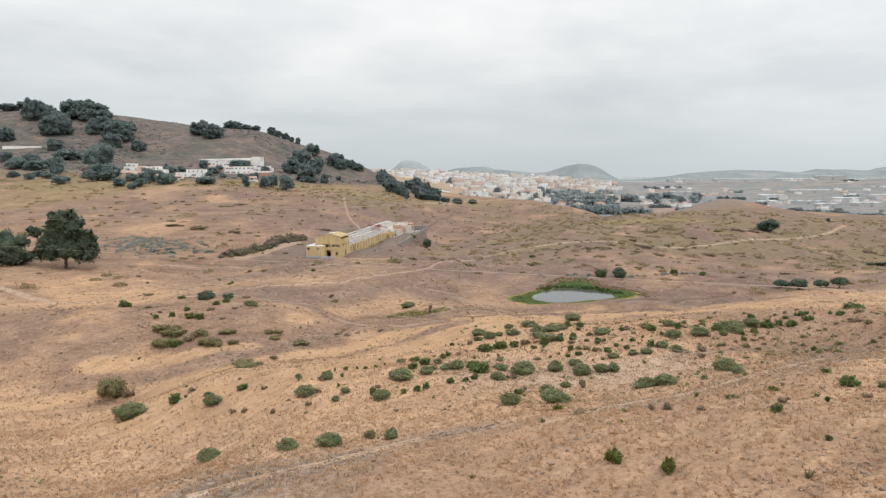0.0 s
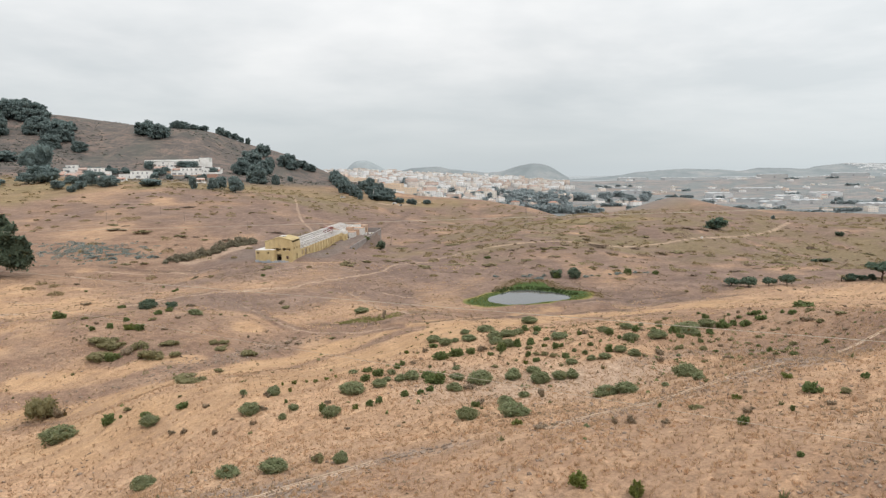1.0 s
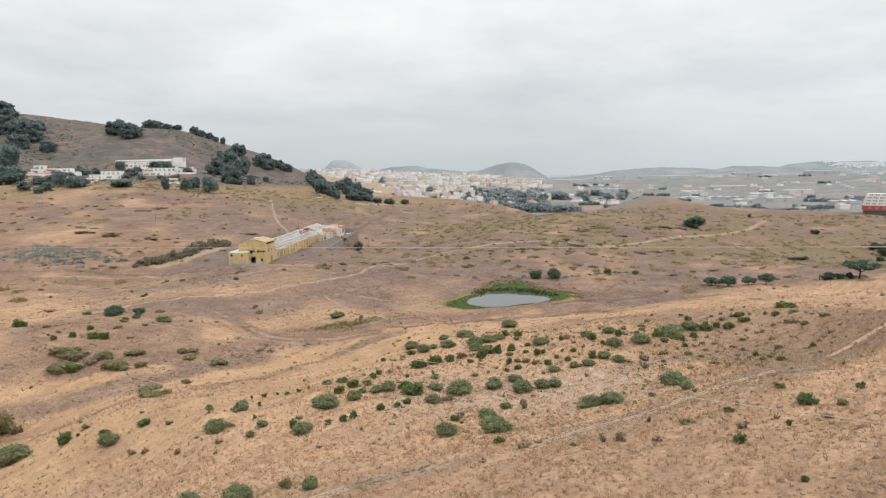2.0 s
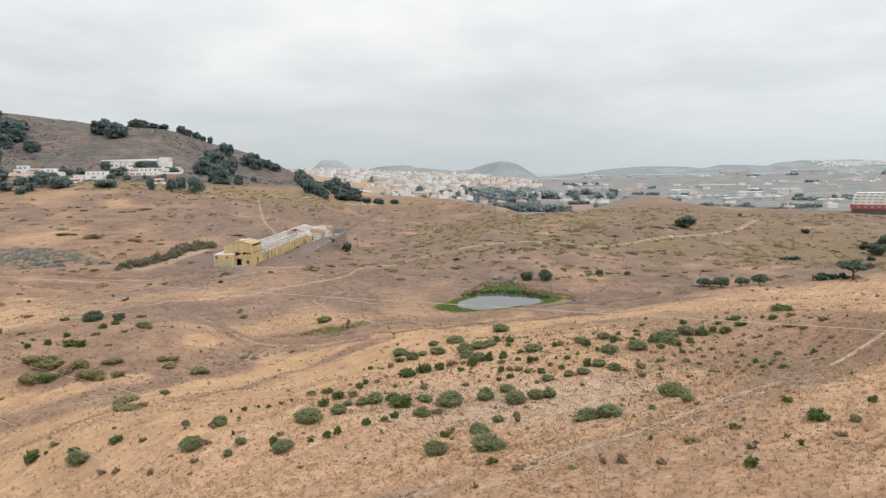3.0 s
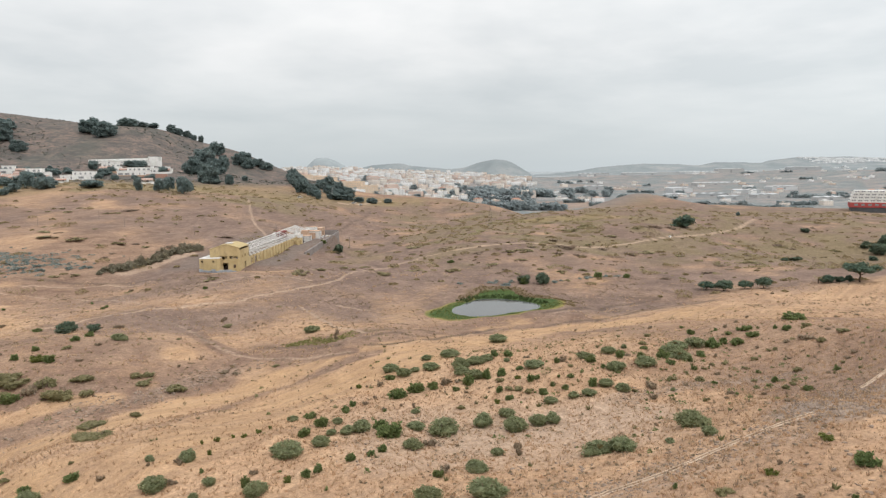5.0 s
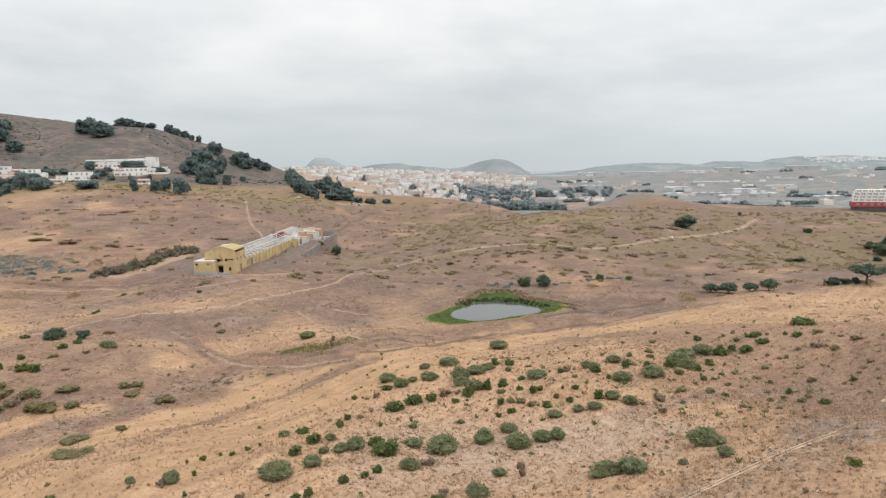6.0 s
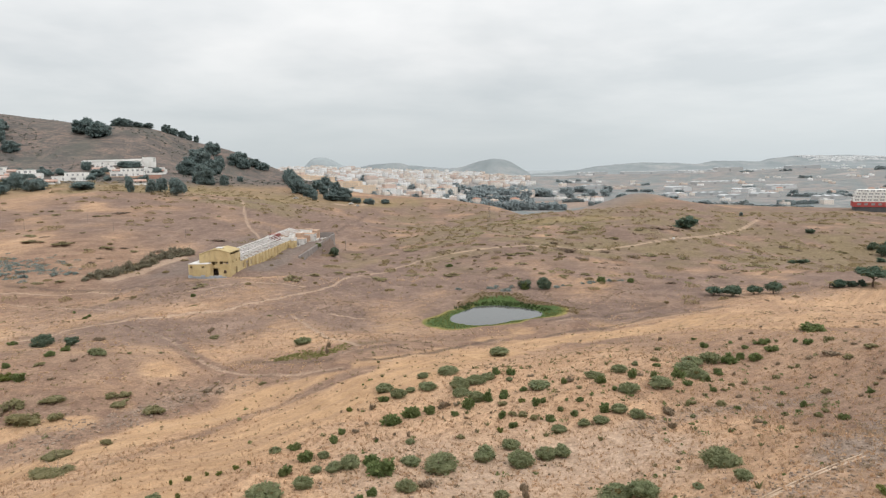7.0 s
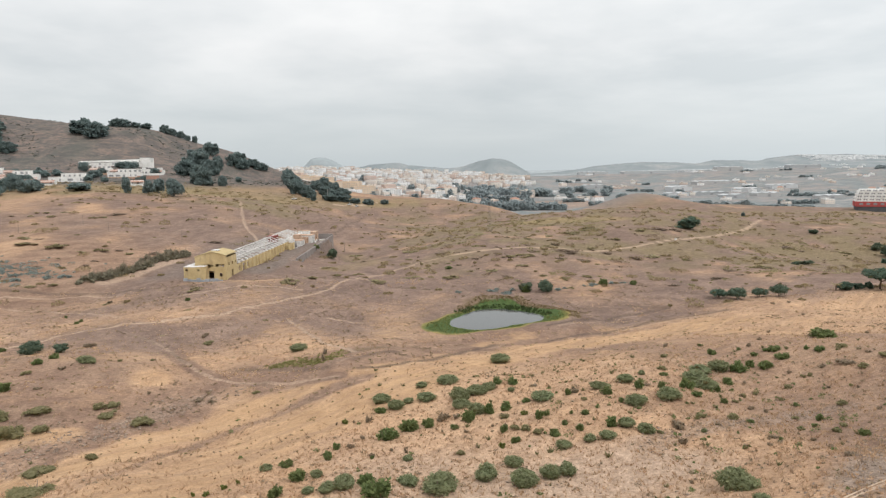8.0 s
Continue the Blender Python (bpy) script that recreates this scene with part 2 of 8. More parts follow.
M_GROUND = ground_material()
M_WATER = water_material()
M_DOME = leaf_material("grey_green_leaves", (0.179, 0.21, 0.105), (0.299, 0.326, 0.184))
M_LEAFY = leaf_material("dark_green_leaves", (0.108, 0.157, 0.059), (0.205, 0.259, 0.103))
M_OLIVE = leaf_material("olive_leaves", (0.29, 0.25, 0.135), (0.42, 0.36, 0.21))
M_OLIVEBUSH = leaf_material("olive_bush_leaves", (0.2, 0.188, 0.09), (0.31, 0.28, 0.15))
M_GREY = leaf_material("grey_scrub_leaves", (0.24, 0.185, 0.13), (0.38, 0.3, 0.215))
M_BRIGHT = leaf_material("fresh_green_leaves", (0.105, 0.14, 0.03), (0.22, 0.25, 0.07))
M_TREE = leaf_material("tree_leaves", (0.071, 0.113, 0.085), (0.136, 0.196, 0.139))
# far leaves paled and blued: haze put into the colour
M_FARTREE = leaf_material("hazed_far_leaves", (0.31, 0.36, 0.372), (0.38, 0.43, 0.438), (0.38, 0.405, 0.405))
M_TWIG = plain_material("dead_twigs", (0.2, 0.15, 0.11), (0.36, 0.28, 0.215), 2.0)
M_BARK = plain_material("bark", (0.07, 0.05, 0.035), (0.17, 0.125, 0.09), 1.5)
M_YELLOW = plain_material("faded_yellow_plaster", (0.437, 0.328, 0.166), (0.57, 0.451, 0.257), 0.3, stain=(0.285, 0.209, 0.128))
M_GREYWALL = plain_material("grey_rendered_wall", (0.2, 0.175, 0.165), (0.32, 0.285, 0.265), 0.4, stain=(0.14, 0.12, 0.11))
M_WHITE = plain_material("white_lime_paint", (0.66, 0.65, 0.62), (0.8, 0.79, 0.77), 0.3, stain=(0.5, 0.46, 0.42))
M_FRAME = plain_material("weathered_white_concrete", (0.5, 0.48, 0.46), (0.74, 0.72, 0.7), 0.8)
M_SALMON = plain_material("salmon_plaster", (0.42, 0.28, 0.2), (0.52, 0.37, 0.27), 0.4)
# clay red dulled, some haze put into the colour
M_TILE = plain_material("clay_roof_tiles", (0.33, 0.19, 0.145), (0.43, 0.26, 0.2), 0.8)
M_RUST = plain_material("rust_red_metal", (0.16, 0.035, 0.025), (0.25, 0.06, 0.045), 0.8, 0.6)
M_DARK = plain_material("dark_opening", (0.012, 0.012, 0.013), (0.03, 0.029, 0.028), 1.0, 0.5)
M_CONCRETE = plain_material("worn_concrete", (0.389, 0.289, 0.206), (0.555, 0.431, 0.33), 0.9, stain=(0.236, 0.177, 0.13))
M_STONE = plain_material("grey_fieldstone", (0.15, 0.11, 0.085), (0.38, 0.29, 0.225), 0.9)
M_WIRE = plain_material("power_cable", (0.55, 0.5, 0.42), (0.66, 0.6, 0.52), 3.0, 0.5)
M_POLE = plain_material("grey_pole", (0.14, 0.12, 0.11), (0.24, 0.21, 0.19), 1.0)
M_HOUSE = painted_houses("house_paint", [(0.68, 0.67, 0.65), (0.69, 0.61, 0.54), (0.72, 0.71, 0.7), (0.64, 0.52, 0.45), (0.7, 0.64, 0.57), (0.67, 0.57, 0.5), (0.74, 0.73, 0.72), (0.58, 0.44, 0.37), (0.68, 0.63, 0.58)])
# pale sheeting greyed by painted haze
M_SHED = painted_houses("shed_sheeting", [(0.44, 0.453, 0.462), (0.387, 0.4, 0.409), (0.51, 0.519, 0.528), (0.414, 0.409, 0.405)])
# panes lighter than dark glass: haze put into the colour
M_GLASS = plain_material("hazed_window", (0.2, 0.202, 0.207), (0.28, 0.282, 0.287), 1.0, 0.3, 0.5)
M_RED = plain_material("red_facade_paint", (0.33, 0.06, 0.06), (0.42, 0.1, 0.09), 0.2)
M_STRAW = leaf_material("straw", (0.4, 0.27, 0.17), (0.56, 0.39, 0.25), (0.3, 0.19, 0.12), 0.25)


# the lie of the land: swells and hollows (centre x, centre y, reach across, reach along, height)
SLOPE = [
    (27, 50, 20, 20, 9.73), (78, 90, 18, 30, 6.76), (22, 70, 10, 12, -1.97), (-33, 70, 10, 12, -6.37),
    (-8, 30, 10, 18, 4.66), (44, 70, 10, 12, 2.73), (40, 0, 35, 18, 15.37), (-65, 90, 14, 14, -2.27),
    (99, 50, 20, 20, 29.72), (-26, 90, 10, 14, 2.67), (40, 30, 10, 18, 6.79), (-52, 90, 10, 14, -3.57),
    (0, 0, 10, 18, -5.29), (-27, 50, 10, 10, 2.62), (0, 90, 10, 14, 0.79), (36, 50, 10, 10, -3.22),
    (39, 90, 14, 14, -1.78), (11, 70, 10, 12, -0.62), (66, 70, 10, 12, 2.63),
]
VALLEY = [
    (0, 150, 400, 500, 33.88), (-75, 110, 34, 17, -8.31), (0, 175, 49, 25, -6.18), (-107, 175, 25, 25, -4.69),
    (0, 130, 19, 19, -2.41), (-17, 130, 12, 19, -3.38), (-102, 130, 12, 19, -4.28), (0, 150, 13, 22, 3.52),
    (129, 175, 15, 25, -1.18), (187, 130, 24, 40, 9.71), (30, 110, 10, 17, 2.17), (-51, 130, 12, 19, 1.22),
    (60, 110, 10, 17, -2.96), (45, 110, 10, 17, 2.35), (34, 130, 12, 19, -1.57),
]
FIELDS = [
    (60, 260, 145, 72, -8.88), (0, 334, 9, 22, -2.6), (-152, 340, 56, 92, 3.36), (0, 390, 30, 50, -10.62), (238, 300, 40, 40, -7.18),
    (72, 200, 28, 28, -4.78), (68, 300, 24, 40, 6.07), (-135, 230, 31, 31, -3.81), (152, 340, 27, 44, 4.45),
    (-27, 230, 19, 31, 3.35), (-102, 300, 24, 40, 4.69), (-81, 230, 19, 31, -3.77), (190, 340, 27, 44, -3.45),
    (120, 260, 21, 35, -1.53),
]
HILLS_A = [
    (-350, 780, 250, 220, 40.10), (84, 800, 124, 208, -23.28), (192, 440, 56, 56, 10.59), (-504, 800, 100, 100, 23.95),
    (204, 640, 161, 80, 12.74), (-180, 560, 142, 71, 3.59), (504, 800, 199, 100, -8.76), (0, 950, 71, 118, -15.77),
    (-372, 1200, 295, 148, 10.27), (54, 500, 38, 64, -8.66), (-144, 440, 113, 56, 9.17), (-680, 640, 100, 168, 20.16),
    (-76, 720, 90, 90, 15.26), (-340, 640, 161, 80, -12.26), (-672, 800, 249, 415, 46.99), (-168, 800, 60, 100, 17.43),
    (984, 1600, 408, 408, -4.34), (336, 440, 34, 56, 4.97), (-336, 800, 60, 100, 4.00),
]
HILLS_B = [
    (0, 500, 38, 64, -3.15), (-248, 1200, 184, 308, 22.86), (68, 640, 48, 80, 6.02), (486, 500, 80, 132, 4.39),
    (270, 500, 38, 64, -2.82), (-336, 800, 199, 100, 29.80), (-360, 560, 71, 71, 8.90), (328, 1600, 117, 196, 6.57),
    (-150, 1750, 250, 330, 40.00), (250, 1800, 230, 300, 19.00), (264, 640, 26, 30, 8.50), (232, 640, 30, 30, 3.00),
    (145, 620, 22, 70, -3.60), (168, 615, 22, 70, -8.20), (195, 610, 22, 70, -11.70), (222, 605, 22, 70, -2.40),
    (248, 600, 22, 70, -7.00), (272, 590, 22, 70, 4.90), (300, 575, 30, 70, -1.20),
]
HILLS_C = [
    (-330, 760, 45, 60, -2.30), (-260, 760, 35, 60, 3.60), (-175, 750, 22, 55, -16.00), (-140, 740, 22, 55, -16.50),
    (-110, 730, 22, 50, -16.50), (-80, 720, 22, 50, -14.00), (-50, 710, 22, 50, -3.00),
]
HILLS_D = [(1250, 1900, 330, 230, 30.0), (720, 2080, 200, 140, 15.0), (980, 1480, 200, 110, 9.0), (1500, 1500, 240, 260, 24.0)]
LANDFORMS = SLOPE + VALLEY + FIELDS + HILLS_A + HILLS_B + HILLS_C + HILLS_D


LEVEL = -24.0
POND = (38.5, 194.5)
PAD_AXIS = (0.168, 0.986)          # the long side of the ruined farm building
PAD = (-43.4, 239.6)               # the middle of its front


def fade(v, a, b):
    """0 below a, 1 above b, smooth between."""
    s = np.clip((np.asarray(v, float) - a) / (b - a), 0, 1)
    return s * s * (3 - 2 * s)


def rough(x, y, size, seed):
    """Smooth value noise between -1 and 1 with features of about that size, in metres."""
    x, y = np.asarray(x, float) / size, np.asarray(y, float) / size
    i, j = np.floor(x), np.floor(y)
    u, v = x - i, y - j
    u, v = u * u * (3 - 2 * u), v * v * (3 - 2 * v)

    def corner(a, b):
        s = np.sin(a * 127.1 + b * 311.7 + seed * 74.7) * 43758.5453
        return s - np.floor(s)

    top = corner(i, j) * (1 - u) + corner(i + 1, j) * u
    low = corner(i, j + 1) * (1 - u) + corner(i + 1, j + 1) * u
    return 2 * (top * (1 - v) + low * v) - 1


def pond_edge(x, y):
    """Metres outside the pond's waterline (negative within)."""
    dx, dy = np.asarray(x, float) - POND[0], np.asarray(y, float) - POND[1]
    a = np.arctan2(dy, dx)
    r = 10.85 - 0.49 * np.cos(a) + 0.62 * np.sin(a) + 0.9 * np.cos(2 * a) + 1.49 * np.sin(2 * a)
    r = r + 0.66 * np.cos(3 * a) - 0.89 * np.sin(3 * a) + 0.26 * np.cos(4 * a) + 0.12 * np.sin(11 * a)
    return np.hypot(dx, dy) - r


def marsh_edge(x, y):
    """Metres outside the green growth round the pond (negative within)."""
    dx, dy = np.asarray(x, float) - POND[0], np.asarray(y, float) - POND[1]
    a = np.arctan2(dy, dx)
    r = 17.2 - 1.2 * np.cos(a) + 1.2 * np.sin(a) + 1.4 * np.cos(2 * a) + 3.9 * np.sin(2 * a) + 0.9 * np.cos(3 * a)
    r = r - 2.5 * np.sin(3 * a) + 0.5 * np.cos(4 * a) + 0.4 * np.sin(4 * a) + 1.4 * np.cos(5 * a)
    r = np.minimum(r, 20 + 0.3 * (r - 20)) - 2.2 * fade(dy, 4, 12)
    return np.hypot(dx, dy) - r


def pad_place(x, y):
    """Metres along and across the ruined building, from the middle of its front."""
    dx, dy = np.asarray(x, float) - PAD[0], np.asarray(y, float) - PAD[1]
    return dx * PAD_AXIS[0] + dy * PAD_AXIS[1], dx * PAD_AXIS[1] - dy * PAD_AXIS[0]


def away(x, y, line):
    """Metres to a line of points."""
    best = np.full(np.shape(x), 1e9)
    for (ax, ay), (bx, by) in zip(line, line[1:]):
        ex, ey = bx - ax, by - ay
        s = np.clip(((x - ax) * ex + (y - ay) * ey) / (ex * ex + ey * ey), 0, 1)
        best = np.minimum(best, np.hypot(x - ax - s * ex, y - ay - s * ey))
    return best


def lie(x, y):
    """The height of the ground, without its small bumps."""
    x, y = np.asarray(x, float), np.asarray(y, float)
    z = np.full(np.broadcast(x, y).shape, LEVEL)
    for a, b, c, d, h in LANDFORMS:
        z = z + h * np.exp(-0.5 * (((x - a) / c) ** 2 + ((y - b) / d) ** 2))
    along, across = pad_place(x, y)
    on = fade(along, -7, -1) * (1 - fade(along, 112, 128)) * fade(across, -22, -9) * (1 - fade(across, 9 + 5.7 * fade(along, 40, 54), 30 - 14 * fade(along, 40, 54)))
    z = z * (1 - on) + 5.0 * on
    d = pond_edge(x, y)
    bank = np.where(d < 0, 0.18 * d, 0.09 * d) + 1.1 * fade(d, 4, 8) * fade(y, 196, 212)
    on = 1 - fade(d, 5, 20)
    return z * (1 - on) + np.maximum(bank, -1.5) * on


def ground_z(x, y):
    """The height of the ground with its hummocks and bumps."""
    x, y = np.asarray(x, float), np.asarray(y, float)
    z = lie(x, y)
    still = fade(pond_edge(x, y), 0.5, 6)
    ditch = np.minimum(np.minimum(away(x, y, CHANNEL_LOW), away(x, y, CHANNEL_HIGH)), away(x, y, CHANNEL_FAR))
    still = still * (0.08 + 0.92 * fade(ditch, 0.6, 5))
    near = 1 - fade(y, 500, 900)
    z = z + still * near * (0.45 * rough(x, y, 17, 1) + 0.32 * rough(x, y, 6.3, 2) + 0.15 * rough(x, y, 2.3, 3) + 0.05 * rough(x, y, 0.9, 4))
    z = z + 2.2 * rough(x, y, 90, 5) * fade(y, 420, 700) + 0.8 * rough(x, y, 35, 6) * fade(y, 300, 600)
    return z


# tracks and soil: lines of x, y
VALLEY_PATH = [(-67.3, 168.9), (-62.1, 181.7), (-52.2, 187.1), (-41.1, 191.8), (-29.0, 196.5), (-19.1, 204.7), (-8.3, 217.8), (4.5, 249.8), (26.4, 284.7), (40.5, 290.6), (53.8, 288.8)]
UPPER_PATH = [(136.7, 315.2), (153.5, 321.7), (192.3, 355.3), (213.6, 369.5), (235.9, 391.8)]
FARM_ROAD = [(-70.0, 462.0), (-65.5, 443.2), (-58.6, 404.5), (-53.7, 380.7), (-50.0, 366.9), (-44.8, 353.7), (-41.0, 342.0)]
SLOPE_TRACK = [(-90.0, 92.0), (-66.0, 98.0), (-56.0, 104.0), (-44.3, 101.0), (-34.4, 92.0), (-28.4, 90.4), (-25.6, 94.8), (-22.4, 102.5), (-19.9, 111.0), (-14.8, 117.5), (-10.5, 121.5), (-6.0, 126.0), (1.0, 129.5), (8.0, 136.1)]
GOLD_RIM = [(-90.0, 96.0), (-66.0, 101.5), (-56.0, 107.0), (-45.5, 104.3), (-39.7, 107.0), (-34.6, 104.3), (-30.0, 105.0), (-28.0, 111.4), (-24.9, 117.2), (-18.7, 121.5), (-12.0, 129.5), (-5.0, 133.5), (4.0, 137.5)]
GOLD_FIELD = [(-48.0, 92.0), (-34.0, 84.0), (-24.9, 83.6), (-18.5, 88.5), (-14.0, 98.7), (-8.9, 109.6), (-1.7, 116.7), (8.0, 125.0), (22.0, 146.0), (40.0, 160.0), (64.0, 168.0), (90.0, 180.0)]
PALE_TOP = [(0.9, 102.1), (10.0, 100.4), (15.8, 103.0), (21.4, 102.4)]
PALE_EDGE = [(13.0, 85.2), (21.5, 87.6), (30.6, 87.7), (37.0, 86.4)]
POND_TRACK = [(-4.0, 132.0), (6.0, 138.0), (12.8, 141.0), (20.4, 156.0), (30.7, 168.5), (42.0, 176.0), (60.0, 186.0), (76.0, 198.0), (100.0, 203.0)]
BEND_TRACK = [(-48.0, 182.0), (-43.0, 178.0), (-36.5, 170.0), (-30.6, 159.0), (-26.0, 150.9), (-21.6, 146.0), (-17.8, 142.9), (-13.1, 140.1), (-9.2, 138.1), (0.0, 135.0)]
WEST_PATH = [(-124.5, 185.4), (-114.8, 180.0), (-104.9, 173.5), (-91.8, 168.6)]
KNOLL_PATH = [(40.5, 290.6), (53.8, 288.8), (75.9, 290.9), (100.0, 300.0), (120.0, 309.0), (136.7, 315.2)]
TRAIL = [(-104.9, 224.7), (-93.5, 222.0), (-80.5, 219.6), (-65.5, 206.5), (-53.5, 196.4)]
RUIN_TRAIL = [(-43.8, 214.5), (-44.1, 209.6), (-39.3, 204.5), (-35.5, 198.0)]
THIN_TRAILS = [
    [(-100.5, 232.1), (-88.8, 232.4), (-77.0, 233.5), (-63.8, 227.7)], [(-43.0, 214.0), (-38.4, 215.1), (-28.8, 222.7), (-20.5, 221.8), (-12.7, 221.3)],
    [(-13.8, 193.2), (-9.6, 185.2), (-5.7, 175.2), (-1.2, 162.4), (2.9, 153.0)], [(-4.5, 196.8), (0.6, 194.7), (4.2, 193.6)],
]
FENCE_TRACK = [(-20.0, 380.0), (-11.0, 412.0), (-2.0, 453.0), (9.0, 537.0)]
RUTS = [
    [(45.4, 170.5), (58.8, 178.5), (73.6, 187.6), (85.0, 191.3), (101.7, 195.5)], [(3.6, 137.8), (10.4, 138.9), (17.3, 146.3), (25.0, 158.7), (32.3, 168.0)],
    [(48.6, 183.5), (59.9, 190.0), (75.1, 203.0), (90.0, 206.0)],
    [(150.5, 236.3), (172.4, 250.7), (195.0, 269.2)],
    [(-9.9, 415.0), (-0.1, 468.0), (10.3, 538.0)], [(9.7, 332.3), (19.9, 352.0), (37.8, 356.5), (52.6, 352.0), (74.1, 380.0)],
]
# banks without relief: their shaded faces are painted as dark bands
SCARP_SHADE = [[(-17.5, 150.0), (-12.0, 148.8), (-6.6, 144.4), (-2.7, 141.8)], [(3.0, 144.5), (6.3, 148.9), (10.1, 152.1)], [(-101.4, 238.9), (-78.1, 236.9), (-57.8, 232.4)], [(81.2, 211.5), (90.0, 207.6)]]
GULLY = [(-60.0, 104.0), (-40.2, 113.4), (-35.7, 118.2), (-30.2, 122.4), (-27.4, 128.0), (-23.4, 134.3), (-16.5, 138.7), (-11.8, 145.4), (0.0, 146.3), (9.2, 158.0)]
CHANNEL_LOW = [(-18.8, 46.5), (-14.4, 48.5), (-9.9, 50.2), (-5.8, 52.9), (-1.7, 55.4), (0.8, 56.4), (4.8, 57.2)]
CHANNEL_HIGH = [(12.9, 58.4), (16.9, 61.7), (20.5, 64.0), (24.6, 65.5), (30.2, 67.6), (34.9, 68.9), (41.7, 70.9)]
CHANNEL_FAR = [(55.8, 82.6), (61.4, 86.1), (68.8, 90.6), (82.0, 99.0)]
GRAVEL = [(32.4, 92.1), (37.0, 94.0), (43.2, 95.7), (48.5, 95.8), (60.0, 99.0)]
MARSH = [(-11.4, 150.9), (-8.5, 150.0), (-3.8, 147.8), (-0.4, 153.3)]


def band(x, y, line, half, soft):
    return 1 - fade(away(x, y, line), half, half + soft)


def cover(x, y):
    """What lies on the ground at each place, 0 to 1: bare earth, golden grass, stones, scrub, green growth, wet rim,
    trodden path, the far plain, heath. Distance haze and bank shade are painted in too.
    """
    big, mid = rough(x, y, 42, 11), rough(x, y, 13, 12)
    along, across = pad_place(x, y)
    out = {}
    flat = fade(y - 0.25 * x, 112, 140) * (1 - fade(y, 225, 255)) * (1 - fade(np.abs(x + 10), 90, 150))
    bare = (0.14 + 0.43 * fade(x - 0.25 * (y - 150), -38, 8)) * flat * (0.75 + 0.4 * mid + 0.15 * big) + 0.5 * band(x, y, GULLY, 3, 9) + 0.42 * band(x, y, POND_TRACK, 3.5, 7) + 0.15 * band(x, y, SLOPE_TRACK, 0.3, 1.2)
    bare = bare + 0.55 * band(x, y, BEND_TRACK, 0.9, 1.4) + 0.25 * fade(big, 0.1, 0.7)
    bare = bare + 0.9 * fade(along, -4, 2) * (1 - fade(along, 118, 135)) * fade(across, -30, -8) * (1 - fade(across, 16, 30))
    bare = bare + 0.8 * band(x, y, FENCE_TRACK, 0.8, 2.0)
    bare = bare + (0.9 + 0.25 * big) * fade(y, 200, 240) * (0.72 + 0.45 * mid)
    bare = bare + 0.5 * fade(x, 42, 60) * fade(y, 70, 85) * (1 - fade(y, 130, 160))
    gold = band(x, y, GOLD_RIM, 1.5, 4) + band(x, y, GOLD_FIELD, 4, 6) * (0.85 + 0.25 * mid)
    gold = np.minimum(gold, 1.0) - 0.2 * band(x, y, SLOPE_TRACK, 0.4, 1.2)
    gold = gold + 0.35 * fade(y, 208, 222) * (1 - fade(y, 228, 240)) * fade(-x, 10, 40) * fade(mid, -0.4, 0.5) + 0.25 * band(x, y, [(-6, 176), (4, 186), (16, 190)], 3, 6) + 0.4 * fade(x, 25, 55) * fade(y - 0.3 * x, 108, 124) * (1 - fade(y - 0.3 * x, 152, 164)) * (0.7 + 0.4 * mid)
    gold = gold + 0.6 * flat * fade(rough(x, y, 8, 63) + 0.6 * rough(x, y, 20, 64), 0.15, 0.8)
    gold = gold + 0.6 * band(x, y, [(10, 182), (17, 198), (26, 212)], 1.5, 4.5) + 0.6 * band(x, y, [(28, 168), (50, 179), (75, 188), (98, 193)], 1.0, 4.0) * (0.7 + 0.6 * mid)
    # the washed-out stony ground west of the gully
    west_bank = fade(-x, 30, 42) * fade(y, 106, 112) * (1 - fade(y, 142, 168)) * (0.8 + 0.35 * mid)
    west_soil = fade(-x, 56, 64) * fade(y, 117, 124) * (1 - fade(y, 150, 172)) * (0.75 + 0.35 * mid + 0.35 * rough(x, y, 3.5, 69))
    bank_grass = band(x, y, [(-64.0, 117.5), (-55.7, 116.2), (-49.2, 115.9), (-45.8, 116.5), (-42.1, 119.7), (-36.0, 121.5)], 1.3, 2.5)
    gold = gold * (1 - 0.6 * west_bank) * (1 - 0.8 * np.clip(west_soil, 0, 1)) + 0.8 * bank_grass * (0.8 + 0.4 * mid)
    near = 1 - fade(y, 56, 72)
    out["gold"] = gold
    pale = band(x, y, PALE_TOP, 4, 6) + band(x, y, PALE_EDGE, 4, 7)
    out["bare"] = bare - 0.75 * gold - 0.6 * pale + 0.2 * near + 0.1 * band(x, y, SLOPE_TRACK, 0.3, 1.1) - 0.35 * fade(y, 70, 80) * (1 - fade(y, 95, 105)) * (1 - fade(x, 34, 44)) + 0.42 * west_bank * (1 - bank_grass) + 0.5 * west_soil + 0.25 * fade(-x, 60, 82) * fade(y, 165, 185) * (1 - fade(y, 225, 250))
    # laid from the mid valley outwards, darkening and slightly hazing the far fields
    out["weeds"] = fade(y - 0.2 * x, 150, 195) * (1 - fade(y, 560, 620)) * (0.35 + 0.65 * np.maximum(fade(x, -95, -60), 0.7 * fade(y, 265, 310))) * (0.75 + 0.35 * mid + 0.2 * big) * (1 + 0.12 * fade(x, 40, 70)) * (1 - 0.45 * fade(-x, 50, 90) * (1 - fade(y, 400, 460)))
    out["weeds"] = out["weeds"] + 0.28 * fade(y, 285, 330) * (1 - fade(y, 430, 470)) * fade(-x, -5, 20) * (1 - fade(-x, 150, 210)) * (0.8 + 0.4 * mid)
